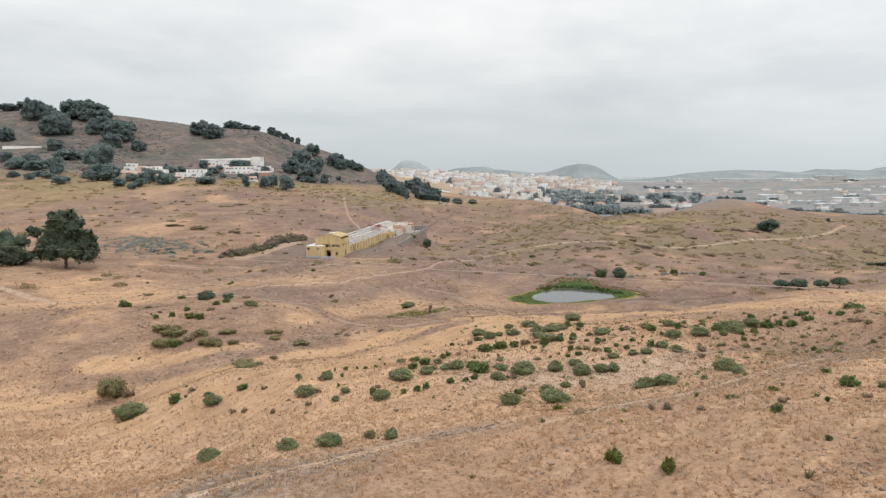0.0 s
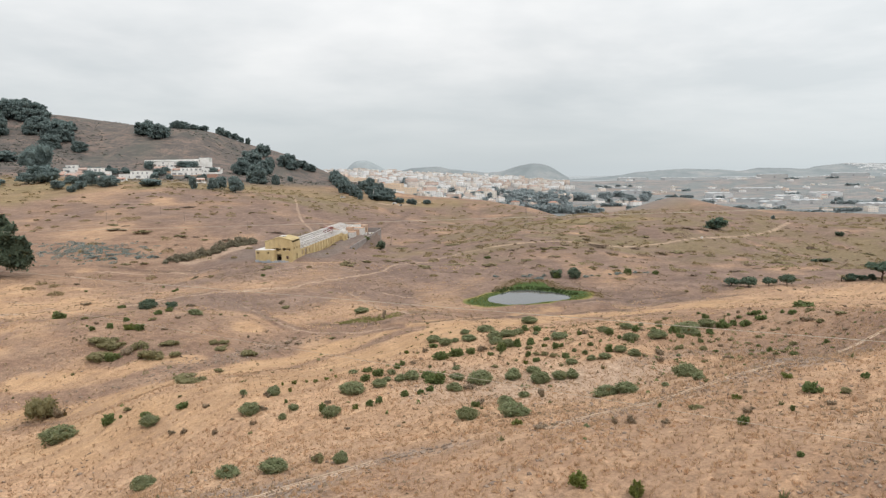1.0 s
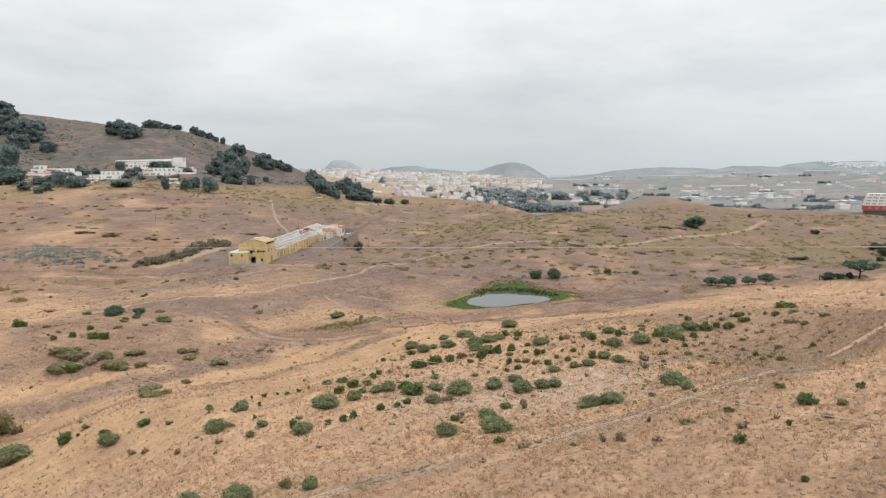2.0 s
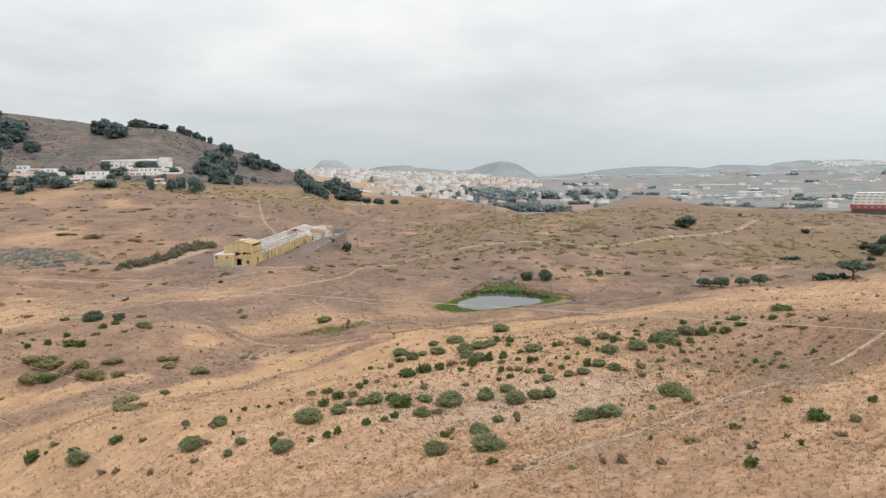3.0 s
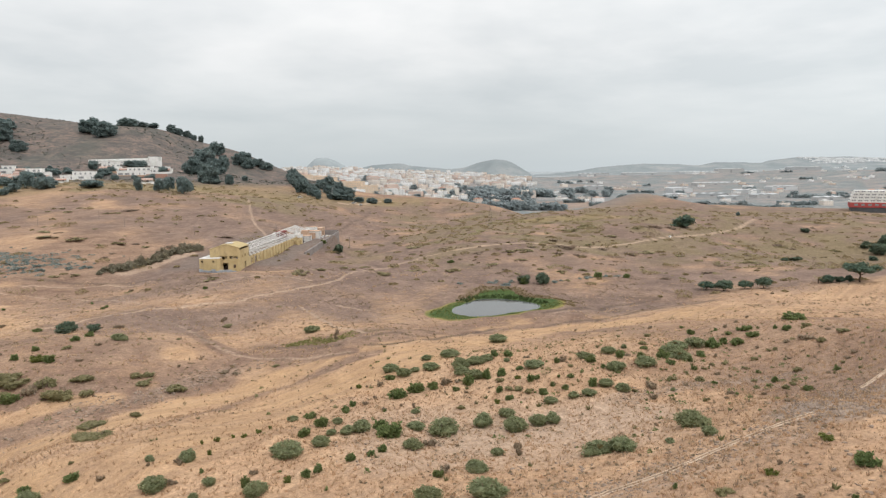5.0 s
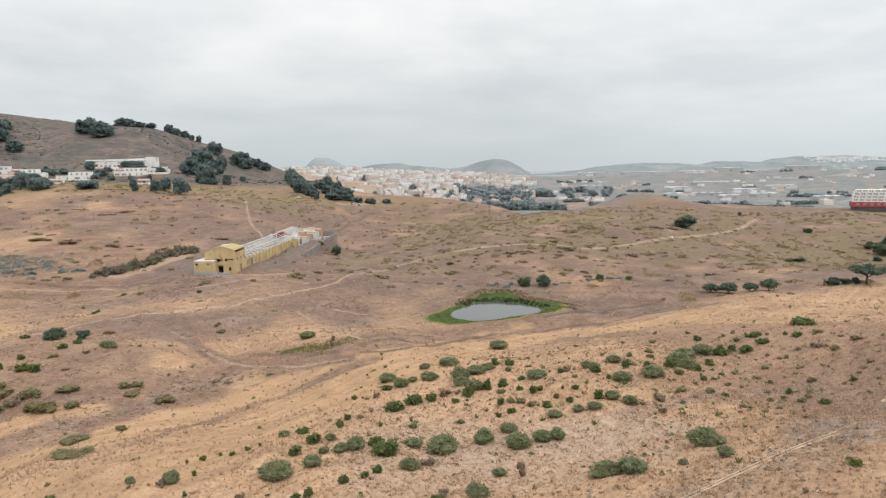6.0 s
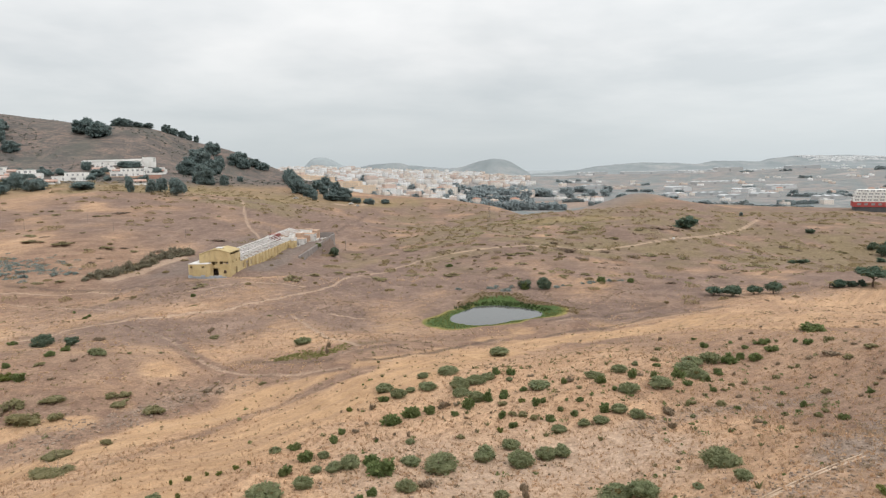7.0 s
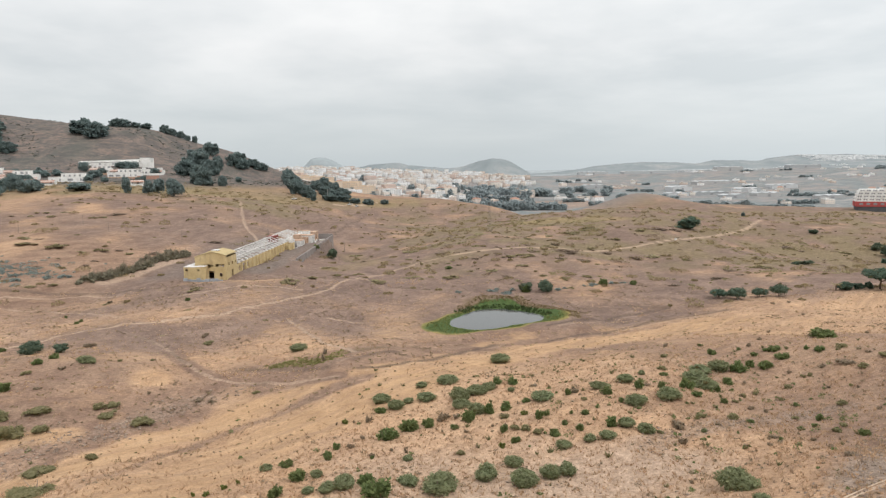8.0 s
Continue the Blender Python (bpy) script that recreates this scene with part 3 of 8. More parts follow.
    stony = 0.75 * band(x, y, CHANNEL_HIGH, 2.0, 6) * (0.6 + 0.5 * mid) + 0.5 * band(x, y, CHANNEL_LOW, 1.0, 3) + 0.6 * band(x, y, GRAVEL, 1.0, 2.5)
    stony = stony + 0.7 * band(x, y, [(44.0, 72.5), (54.0, 80.0)], 2.5, 5) + 0.5 * band(x, y, GULLY, 1.5, 4) * fade(mid, -0.2, 0.5)
    stony = stony + 0.7 * band(x, y, [(-26, 54), (-16, 50), (-8, 46)], 3, 6) * (0.6 + 0.5 * mid)
    stony = stony + 0.2 * (1 - fade(y, 62, 78)) * fade(mid + 0.5 * big, 0.2, 0.9)
    out["yard"] = 0.85 * fade(along, 8, 16) * (1 - fade(along, 122, 130)) * fade(across, 5, 7) * (1 - fade(across, 13 + 2 * mid, 18)) + 0.6 * fade(along, 0, 10) * (1 - fade(along, 110, 130)) * (1 - fade(across, -9, -7)) * fade(across, -28, -18)
    out["stony"] = stony + 0.45 * west_bank * fade(rough(x, y, 6, 68) + 0.5 * mid, 0.0, 0.7)
    knoll = fade(y, 225, 265) * (1 - fade(y, 620, 700)) * fade(x, -5, 45)
    out["scrub"] = 0.62 * knoll * (0.8 + 0.4 * mid) + 0.3 * fade(y, 240, 300) * (1 - fade(y, 520, 560)) * (0.5 + 0.7 * mid) + 0.8 * fade(y, 395, 430) * (1 - fade(y, 540, 580)) * fade(-x, 10, 60) * (0.8 + 0.4 * mid)
    d = pond_edge(x, y)
    west = fade(-(x - POND[0]), -4, 12)
    m = marsh_edge(x, y) + 0.8 * mid + 0.7 * rough(x, y, 4, 15)
    pools = 0.85 * band(x, y, MARSH, 0.8, 2.4) + 0.3 * band(x, y, [(70, 128), (84, 136)], 3, 6)
    out["green"] = (1 - fade(m, -1.2, 0.6)) * fade(d, -1, 0.2) + 0.6 * pools
    out["wet"] = fade(y + 0.4 * (x - POND[0]), 202, 208) + (1 - fade(m + 1.5 * rough(x, y, 9, 16), -3.5, -0.5)) + 0.25 * pools
    out["rim"] = fade(m, -0.8, 0.6) * (1 - fade(m, 1.2, 3.6)) * fade(y + 0.5 * (x - POND[0]), 196, 206) * 0.9 + 0.8 * band(x, y, [(2, 154), (9, 158)], 0.6, 1.5)
    out["meadow"] = fade(y - 0.87 * (x + 150) + 14 * mid, 392, 430) * (1 - fade(y, 600, 640)) * fade(-x, -90, 0) * (1 - fade(-x, 260, 330)) * (0.75 + 0.3 * big) + 0.6 * band(x, y, [(0, 350), (4, 325), (6, 296), (-4, 270)], 3, 9) + 0.8 * band(x, y, [(105, 412), (125, 398), (145, 384)], 6, 12) + 0.25 * knoll * fade(mid + big, 0.0, 0.8)
    path = 0.95 * band(x, y, VALLEY_PATH, 0.25, 0.65) + 1.0 * band(x, y, UPPER_PATH, 0.5, 1.2) + 0.7 * band(x, y, FARM_ROAD, 0.6, 0.9) + 0.85 * band(x, y, WEST_PATH, 0.7, 1.2)
    path = path + 0.6 * fade(y, 70, 78) * (1 - fade(y, 92, 100)) * (1 - fade(x, 30, 40)) * fade(x, -6, 4) + 0.95 * band(x, y, KNOLL_PATH, 0.5, 1.2) + 0.55 * band(x, y, TRAIL, 0.3, 0.9) + 0.45 * band(x, y, RUIN_TRAIL, 0.3, 0.9)
    path = path + 0.7 * band(x, y, [(-76.5, 250.0), (-68.0, 264.0), (-62.0, 281.0)], 1.2, 3.5) + 0.9 * band(x, y, [(-14, 556), (4, 566), (18, 590)], 1.5, 2)
    fields = (1 - fade(np.hypot((x - 292) / 75, (y - 965) / 80), 0.7, 1.0)) + 0.7 * (1 - fade(np.hypot((x - 560) / 90, (y - 1500) / 160), 0.7, 1.0))
    path = path + 0.4 * fields
    path = path + 0.35 * band(x, y, PALE_TOP, 4, 5) + 0.4 * band(x, y, PALE_EDGE, 1.5, 4)
    # wheel ruts, plus shade painted along the banks
    out["rut_and_shade"] = sum(band(x, y, line, 0.3, 0.75) for line in RUTS) + 0.7 * sum(band(x, y, line, 0.5, 1.6) for line in SCARP_SHADE)
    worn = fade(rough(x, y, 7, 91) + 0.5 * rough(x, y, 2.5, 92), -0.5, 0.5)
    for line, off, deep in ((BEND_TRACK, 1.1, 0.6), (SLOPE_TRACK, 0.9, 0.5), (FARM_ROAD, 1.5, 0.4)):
        out["rut_and_shade"] = out["rut_and_shade"] + deep * worn * (band(x - 0.6 * off, y + 0.8 * off, line, 0.12, 0.5) + 0.5 * band(x + 0.6 * off, y - 0.8 * off, line, 0.12, 0.5))
    for line in THIN_TRAILS:
        path = path + 0.75 * band(x, y, line, 0.25, 0.7)
        out["rut_and_shade"] = out["rut_and_shade"] + 0.3 * worn * band(x - 0.7, y + 0.9, line, 0.15, 0.5)
    out["path"] = path + 0.35 * band(x, y, SLOPE_TRACK, 0.25, 0.7) + 0.6 * band(x, y, BEND_TRACK, 0.3, 0.6) + 0.5 * sum(band(x - 1.2, y + 1.4, line, 0.3, 0.9) for line in RUTS[:3]) * (0.7 + 0.5 * mid)
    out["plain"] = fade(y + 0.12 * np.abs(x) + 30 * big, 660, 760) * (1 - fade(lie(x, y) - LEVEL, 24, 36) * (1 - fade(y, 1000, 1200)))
    # the far knoll takes a share of the plain's hazed colour
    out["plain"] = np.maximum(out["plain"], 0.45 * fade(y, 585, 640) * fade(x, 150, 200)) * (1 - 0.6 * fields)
    # painted haze, rising with distance
    out["far_haze"] = fade(y + 0.3 * np.abs(x), 2700, 3600)
    out["heath"] = fade(lie(x, y) + 3 * big + 0.085 * (y - 560), 21, 31) * fade(y, 470, 540) * fade(-x, -60, 20) * (1 - fade(y, 1000, 1200))
    return out


def part(name, bm, material, parent=None, label="", smooth=False):
    """Links a bmesh as one mesh object under a thing or under a part."""
    data = bpy.data.meshes.new(name)
    bm.to_mesh(data)
    bm.free()
    return part_data(name, data, material, parent, label, smooth)


def part_data(name, data, material, parent=None, label="", smooth=False):
    if not data.materials:
        data.materials.append(material)
    if smooth:
        data.polygons.foreach_set("use_smooth", np.ones(len(data.polygons), bool))
    ob = new(name, data)
    ob.parent = parent
    return tagged(ob, label) if label else ob


def arrays(name, verts, faces):
    """A mesh from arrays of corners and of faces that all have as many corners."""
    verts, faces = np.asarray(verts, np.float32), np.asarray(faces, np.int32)
    data = bpy.data.meshes.new(name)
    data.vertices.add(len(verts))
    data.vertices.foreach_set("co", verts.ravel())
    data.loops.add(faces.size)
    data.loops.foreach_set("vertex_index", faces.ravel())
    data.polygons.add(len(faces))
    data.polygons.foreach_set("loop_start", np.arange(0, faces.size, faces.shape[1], dtype=np.int32))
    data.update(calc_edges=True)
    return data


def build_ground():
    turn = np.radians(np.concatenate([np.arange(-50, 50, 0.17), np.arange(50, 310, 4)]))
    reach = np.concatenate([[0.5, 4, 8, 12, 16], 20 * np.exp(np.arange(0, 1.2, 0.009)), 66.5 * np.exp(np.arange(0, 1.7, 0.004)), 364 * np.exp(np.arange(0.003, 2.7, 0.009))])
    reach = reach[reach < 4930]
    a, r = np.meshgrid(turn, reach)
    x, y = np.sin(a) * r, np.cos(a) * r - 25
    z = ground_z(x, y)
    n, m = len(reach), len(turn)
    i, j = np.meshgrid(np.arange(n - 1), np.arange(m), indexing="ij")
    k = (j + 1) % m
    faces = np.stack([i * m + j, i * m + k, (i + 1) * m + k, (i + 1) * m + j], -1).reshape(-1, 4)[:, ::-1]
    data = arrays("ground", np.stack([x, y, z], -1).reshape(-1, 3), faces)
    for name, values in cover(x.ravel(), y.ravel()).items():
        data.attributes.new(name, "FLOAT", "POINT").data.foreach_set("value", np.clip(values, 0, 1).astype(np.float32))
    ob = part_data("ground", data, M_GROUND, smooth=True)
    tagged(ob, "rolling dry grassland with tracks and bare earth", "ground", kind="structure")


def build_water():
    bm = bmesh.new()
    ring = []
    for k in range(96):
        a = 2 * math.pi * k / 96
        lo, hi = 2.0, 30.0
        for _ in range(30):
            r = (lo + hi) / 2
            lo, hi = (r, hi) if pond_edge(POND[0] + r * math.cos(a), POND[1] + r * math.sin(a)) < 0.6 else (lo, r)
        ring.append(bm.verts.new((POND[0] + lo * math.cos(a), POND[1] + lo * math.sin(a), 0.0)))
    bm.faces.new(ring)
    tagged(part("water", bm, M_WATER), "still grey pond reflecting the overcast sky", "pond", kind="structure")


build_ground()
build_water()


# shrubs: x, y, breadth, height
DOME_SHRUBS_A = [
    (15.7, 55.9, 0.6, 0.4), (-4.6, 57.2, 1.4, 1.2), (-10.2, 58, 2.7, 1.5), (-14.4, 59.3, 2, 1.4), (11.6, 67, 3.5, 1.8), (7, 67.8, 2.4, 1.6),
    (-25.4, 69.4, 2.8, 1.7), (33, 72.9, 1.7, 1.1), (29.7, 73.6, 1, 0.6), (-7.1, 74.4, 2.4, 1.5), (-12.5, 75.2, 1, 0.9), (12.2, 75.4, 2.2, 1.4),
    (25.9, 75.4, 2.7, 1.7), (24, 76.5, 3, 1.5), (-11.7, 77.7, 1.4, 0.9), (34, 78, 3.6, 2.1), (-16.8, 79, 2.5, 1.6), (15.2, 80.5, 1.5, 1),
    (7, 82.4, 2, 1.4), (-5.4, 82.8, 3.4, 1.6), (-29.6, 82.9, 2.6, 1.7), (-14.9, 83.6, 1.8, 1.5), (-2.1, 84.1, 2, 1.5), (-18.7, 84.2, 1, 0.8),
]
DOME_SHRUBS_B = [
    (-42, 86.5, 4.6, 2.4), (10.7, 87.7, 3.7, 2.1), (18.9, 88.2, 3, 1.9), (-1.3, 88.6, 1.3, 0.8), (0.5, 88.7, 1.9, 1.1), (21.7, 89.2, 2.2, 1.5),
    (1.9, 89.3, 2.5, 1.5), (23.4, 89.3, 2.1, 1.5), (7.9, 89.5, 2.3, 1.1), (15.6, 90, 2.7, 2), (18.7, 92.1, 2.2, 1.2), (-0.7, 92.3, 1.3, 1),
    (40, 94, 0.7, 0.5), (24.7, 94.5, 1.8, 1), (27.7, 94.9, 1.6, 1), (29.6, 94.9, 1.9, 1), (34, 95, 2, 1.4), (8.4, 96.1, 1.2, 0.7),
    (32.5, 96.7, 2, 1.3), (-6.3, 97.8, 1.6, 0.9), (27.7, 98.1, 0.9, 0.7), (36.1, 102.7, 2.7, 1.5), (40.9, 104.1, 3.1, 1.7), (17.9, 108.6, 2.4, 1.8),
]
DOME_SHRUBS_C = [
    (48.2, 109, 3.3, 1.8), (26.5, 109.3, 3.2, 1.3), (34.2, 109.9, 2.9, 1.2), (16.5, 112, 2.7, 1.5), (38.7, 112.1, 2.4, 1.5), (49.2, 113.2, 3.6, 2),
    (23.8, 115, 1.1, 0.8), (8.2, 115.2, 2.5, 1.6), (16.9, 115.6, 3.1, 1.9), (19.4, 116.3, 3.2, 1.6), (42.8, 116.4, 1.1, 0.9), (10.1, 117.1, 1.5, 0.9),
    (12.6, 117.5, 2.8, 1.5), (21.3, 118, 2.6, 1.3), (6.5, 118.9, 2.8, 1.7), (53.2, 119.4, 3.4, 1.5), (56.7, 120.5, 3.9, 2.1), (12.5, 124.1, 1.9, 1.1),
    (16.4, 125.4, 3.8, 1.4), (28.5, 144, 3.8, 2), (-43.9, 150, 3.5, 1.4), (-8.4, 161.1, 3.8, 1.8),
]
DOME_SHRUBS = DOME_SHRUBS_A + DOME_SHRUBS_B + DOME_SHRUBS_C
LEAFY_SHRUBS_A = [
    (25.5, 42.5, 0.6, 0.5), (26.1, 50.5, 1.1, 1), (32.4, 54.4, 0.5, 0.7), (37.2, 59.4, 1.8, 1.3), (24, 61.1, 0.4, 0.6), (43.5, 61.1, 0.8, 0.8),
    (8.6, 73.8, 1, 1), (-8.3, 76.3, 1.1, 1.3), (-3, 77, 1.1, 0.9), (-2, 77.7, 1.1, 0.9), (0.9, 79.4, 1, 1), (2.8, 80.5, 0.9, 0.8),
    (-13, 80.6, 0.5, 0.6), (4, 81, 1, 1), (-26, 84.4, 1.7, 0.9), (-30.8, 84.7, 1.5, 1.1), (52.3, 86.3, 1.2, 0.8), (-35.8, 86.6, 2.1, 1.6),
    (-34.5, 86.8, 0.5, 0.5), (5.1, 87.1, 3.2, 2), (40.4, 87.1, 0.6, 0.4), (-4.1, 87.6, 1.7, 1.3), (44.9, 88.3, 0.5, 0.4), (51.3, 88.7, 0.8, 0.6),
]
LEAFY_SHRUBS_B = [
    (4.1, 89.7, 1.8, 1.4), (49.3, 91.5, 0.7, 0.5), (51.4, 92, 0.8, 0.5), (-2.5, 92.2, 2.2, 1.4), (53.8, 94.6, 0.9, 1), (62.9, 95.5, 1.1, 0.8),
    (46.2, 95.6, 1, 0.5), (4.7, 96.8, 0.5, 0.5), (31, 97.2, 1.5, 1.5), (27.5, 97.7, 1, 0.8), (24.6, 97.8, 1.5, 1), (-4.1, 98, 1.6, 1),
    (20.4, 98.1, 1.1, 1), (0.1, 98.3, 0.9, 0.8), (0, 99.3, 1.1, 1.1), (26.5, 100.1, 0.8, 0.7), (29.4, 101.5, 1, 0.8), (19.9, 101.9, 1.1, 1.3),
    (28.1, 102.4, 0.5, 0.5), (56.5, 102.4, 0.9, 0.6), (0.8, 102.8, 1.3, 1), (6.6, 103, 2.6, 1.7), (47.4, 103, 0.9, 0.8), (24.4, 103.2, 1.2, 1.5),
]
LEAFY_SHRUBS_C = [
    (34.5, 103.3, 0.8, 0.8), (25.6, 104, 1, 0.8), (14.5, 104.8, 1.1, 0.7), (45, 104.9, 1.4, 0.8), (11.7, 106.2, 1.8, 1.3), (16.5, 106.2, 1.7, 2),
    (9.5, 106.4, 2.9, 1.7), (33.9, 106.7, 1.6, 1.3), (41.6, 107.7, 1, 1.3), (38.7, 107.8, 1.3, 1.5), (19.4, 107.9, 1.5, 1.8), (21.5, 108.1, 1.8, 1.3),
    (45.3, 108.2, 2.2, 1.6), (49.1, 108.5, 1.8, 1.3), (29.6, 108.6, 1.1, 1), (24.5, 109.6, 1.2, 0.7), (53.6, 112.9, 1.7, 1.2), (6, 114.7, 1.9, 0.9),
    (45.8, 115.7, 1.4, 0.6), (24.7, 118.5, 2, 1.1), (63.4, 119.2, 2.4, 1.4), (22.7, 119.4, 1.4, 1.3), (59.4, 119.6, 2.9, 1.9), (73.1, 120.8, 1.8, 1.1),
]
LEAFY_SHRUBS_D = [
    (-49.9, 121.4, 3.2, 1.8), (62.3, 121.4, 1.4, 1.4), (68, 121.9, 2.6, 1.1), (72.5, 122.9, 0.8, 0.8), (68.9, 125.6, 2.3, 1.1), (65.7, 126, 1.5, 0.7),
    (68.1, 126.5, 1.3, 0.6), (66.4, 131.4, 0.9, 0.6), (61.5, 131.5, 1.6, 1.2), (84.7, 135.4, 4.6, 1.8), (-50.3, 135.9, 2.4, 1.8), (-60, 137, 1.3, 1.2),
    (-57, 138.5, 1.7, 1.4), (-62, 139.4, 0.6, 0.6), (64.4, 140.1, 1, 0.7), (-55.6, 142.6, 1.7, 1.1), (-51.3, 148.9, 2, 1.2), (-74.2, 153, 3.4, 2.1),
    (-50.4, 153.6, 1.9, 1.2), (-66.3, 167, 2, 1), (-62.8, 194.4, 1.3, 0.9), (-62.8, 196.7, 1.1, 0.9), (-68.2, 201.7, 0.9, 0.9), (-91.5, 204.6, 1.1, 0.7),
]
LEAFY_SHRUBS_E = [
    (-40.6, 207.6, 1.3, 1.2), (54.8, 228.5, 3.6, 3.1), (92.2, 234.9, 2.6, 1.8), (82.5, 235.7, 3.9, 2.7), (35.9, 267.1, 2.7, 1.5), (-14.3, 320.3, 3.4, 2.4),
]
LEAFY_SHRUBS = LEAFY_SHRUBS_A + LEAFY_SHRUBS_B + LEAFY_SHRUBS_C + LEAFY_SHRUBS_D + LEAFY_SHRUBS_E
OLIVE_SCRUB_A = [
    (39.3, 57.8, 0.9, 0.5), (-6.8, 58.5, 1.2, 0.9), (26.2, 58.6, 1.2, 0.3), (-27.4, 87.5, 0.6, 0.3), (-34.1, 88.3, 0.9, 0.5), (51.3, 88.7, 0.9, 0.5),
    (53, 90, 0.8, 0.5), (49.3, 91.5, 0.8, 0.4), (24.7, 94.5, 1.6, 0.7), (35.5, 94.8, 0.8, 0.4), (51.8, 95.9, 0.7, 0.4), (14, 96.5, 0.9, 0.5),
    (44.9, 96.9, 1.2, 0.6), (-28.6, 96.9, 4.2, 1), (65.1, 97.2, 0.6, 0.4), (41.9, 98.3, 1.2, 0.5), (23.3, 99.2, 1.2, 0.7), (60.4, 99.5, 1.3, 0.7),
    (22.2, 101, 1.1, 0.6), (45.3, 101.2, 0.7, 0.4), (21.3, 101.7, 1.1, 0.5), (49.1, 103.3, 0.8, 0.4), (-53.7, 105.2, 4.8, 3.8), (20.7, 105.5, 1.1, 0.6),
]
OLIVE_SCRUB_B = [
    (56.7, 105.7, 0.7, 0.4), (51.5, 105.9, 0.9, 0.5), (30.9, 106, 0.8, 0.4), (-33.4, 107.7, 3.5, 0.8), (55, 108.5, 0.8, 0.5), (70.8, 108.8, 1.4, 0.7),
    (74.8, 110, 1.7, 0.6), (60.9, 110.4, 1.1, 0.6), (-28.9, 111.8, 1.6, 0.7), (65.7, 112.4, 0.9, 0.5), (64.9, 112.9, 0.7, 0.4), (47.1, 119, 1.3, 0.7),
    (76, 120.1, 1.5, 0.7), (-43.1, 121.7, 4.3, 1.9), (-39.3, 122.1, 2.3, 0.9), (-52.8, 122.3, 4, 1.4), (-26.7, 125.2, 2.9, 1.2), (-47, 125.8, 3.2, 1.5),
    (-52.2, 126.9, 4.1, 1.2), (-42.2, 127.8, 3.4, 0.9), (-32.7, 128, 2.8, 0.8), (-54.4, 130, 5.5, 1.4), (-34.7, 130.2, 1.8, 0.7), (-33.1, 131.2, 1.9, 0.8),
]
OLIVE_SCRUB_C = [
    (54.1, 132.7, 1.2, 0.6), (-12.9, 135.2, 1.3, 0.4), (-50.5, 143.1, 1.5, 0.6), (-66.8, 149.5, 1.6, 0.7), (-39, 151.8, 0.8, 0.4), (-34.6, 155.4, 0.7, 0.4),
    (-28.5, 173.7, 2.1, 0.6), (-39.6, 179.7, 1.4, 0.5), (-19, 190.9, 1.8, 0.6), (-38.4, 199.2, 1.7, 0.8), (-85.7, 202.9, 1.4, 0.6), (-63.8, 217, 2.4, 1),
    (-40.9, 217.7, 5.4, 1.1), (-41.1, 220.7, 4.4, 0.9), (-17.3, 229.7, 7.3, 2.5), (70.1, 232, 2.9, 1.4), (111.4, 233.7, 3.5, 1.3), (-11.4, 236.7, 4.9, 2.3),
    (8.5, 239.7, 8.5, 2.1), (55.1, 241.3, 3.7, 1.1), (71.7, 242.5, 4.5, 2.3), (-95.1, 242.7, 3.5, 1.1), (-98.3, 242.8, 2.3, 0.9), (-110.9, 244.1, 2.6, 1.1),
]
OLIVE_SCRUB_D = [
    (-90, 245, 4.4, 1.7), (65.6, 246.5, 3.8, 1.7), (80.6, 247, 4.7, 2), (-4.4, 250.2, 4.5, 1.5), (35, 251, 6.8, 2.3), (21.6, 253, 8.3, 1.6),
    (48.9, 255, 6.2, 1.7), (3.8, 256.9, 4.1, 1.7), (42.3, 258, 2.7, 1.5), (152.5, 259.9, 8.2, 1.9), (61.6, 261.5, 4.8, 1.4), (-94, 262.9, 3.6, 1.4),
    (14.6, 265, 4.8, 1.2), (-98.2, 270.6, 1.9, 1), (-8.1, 274.3, 7.4, 1.9), (59.9, 275.7, 7.6, 2.3), (67, 276.1, 7.7, 2.3), (37.6, 277.7, 3.7, 0.9),
    (-94.3, 279, 3, 1.3), (39.3, 280.6, 2.6, 1.4), (134.9, 282.2, 5.3, 2.1), (-88.7, 283.4, 7, 2), (153.9, 283.6, 4.4, 1.7), (-79.5, 284.1, 4, 1.3),
]
OLIVE_SCRUB_E = [
    (-104.3, 285.2, 9.3, 2.5), (-115.6, 287.9, 8.4, 1.3), (123.6, 289.7, 8.6, 1.8), (24.1, 294.8, 3.6, 1.6), (80.4, 295.5, 5.6, 1.8), (-90.4, 296.1, 1.9, 0.8),
    (-121.3, 300.2, 6.6, 1.5), (53.2, 302.4, 7.4, 2.1), (-104.5, 303.5, 3.5, 0.8), (103.5, 306.8, 7.9, 1.8), (-128.5, 315.5, 3, 0.9), (-1, 315.6, 5.8, 2.2),
    (78.3, 316.6, 7, 1.8), (49.4, 317.3, 6.8, 1.8), (27.1, 320.7, 10.8, 2.6), (70.4, 324, 3.4, 1.7), (238.9, 325.7, 5.7, 2.8), (124.1, 328.7, 7.2, 2.2),
    (-82, 336.8, 3.5, 0.7), (94.1, 339.7, 7.6, 2.1), (140.3, 340.7, 7.6, 1.9), (79.8, 347.4, 2.2, 1.2), (2.7, 350.2, 6.5, 2.1), (109.4, 352.7, 13.6, 3.4),
]
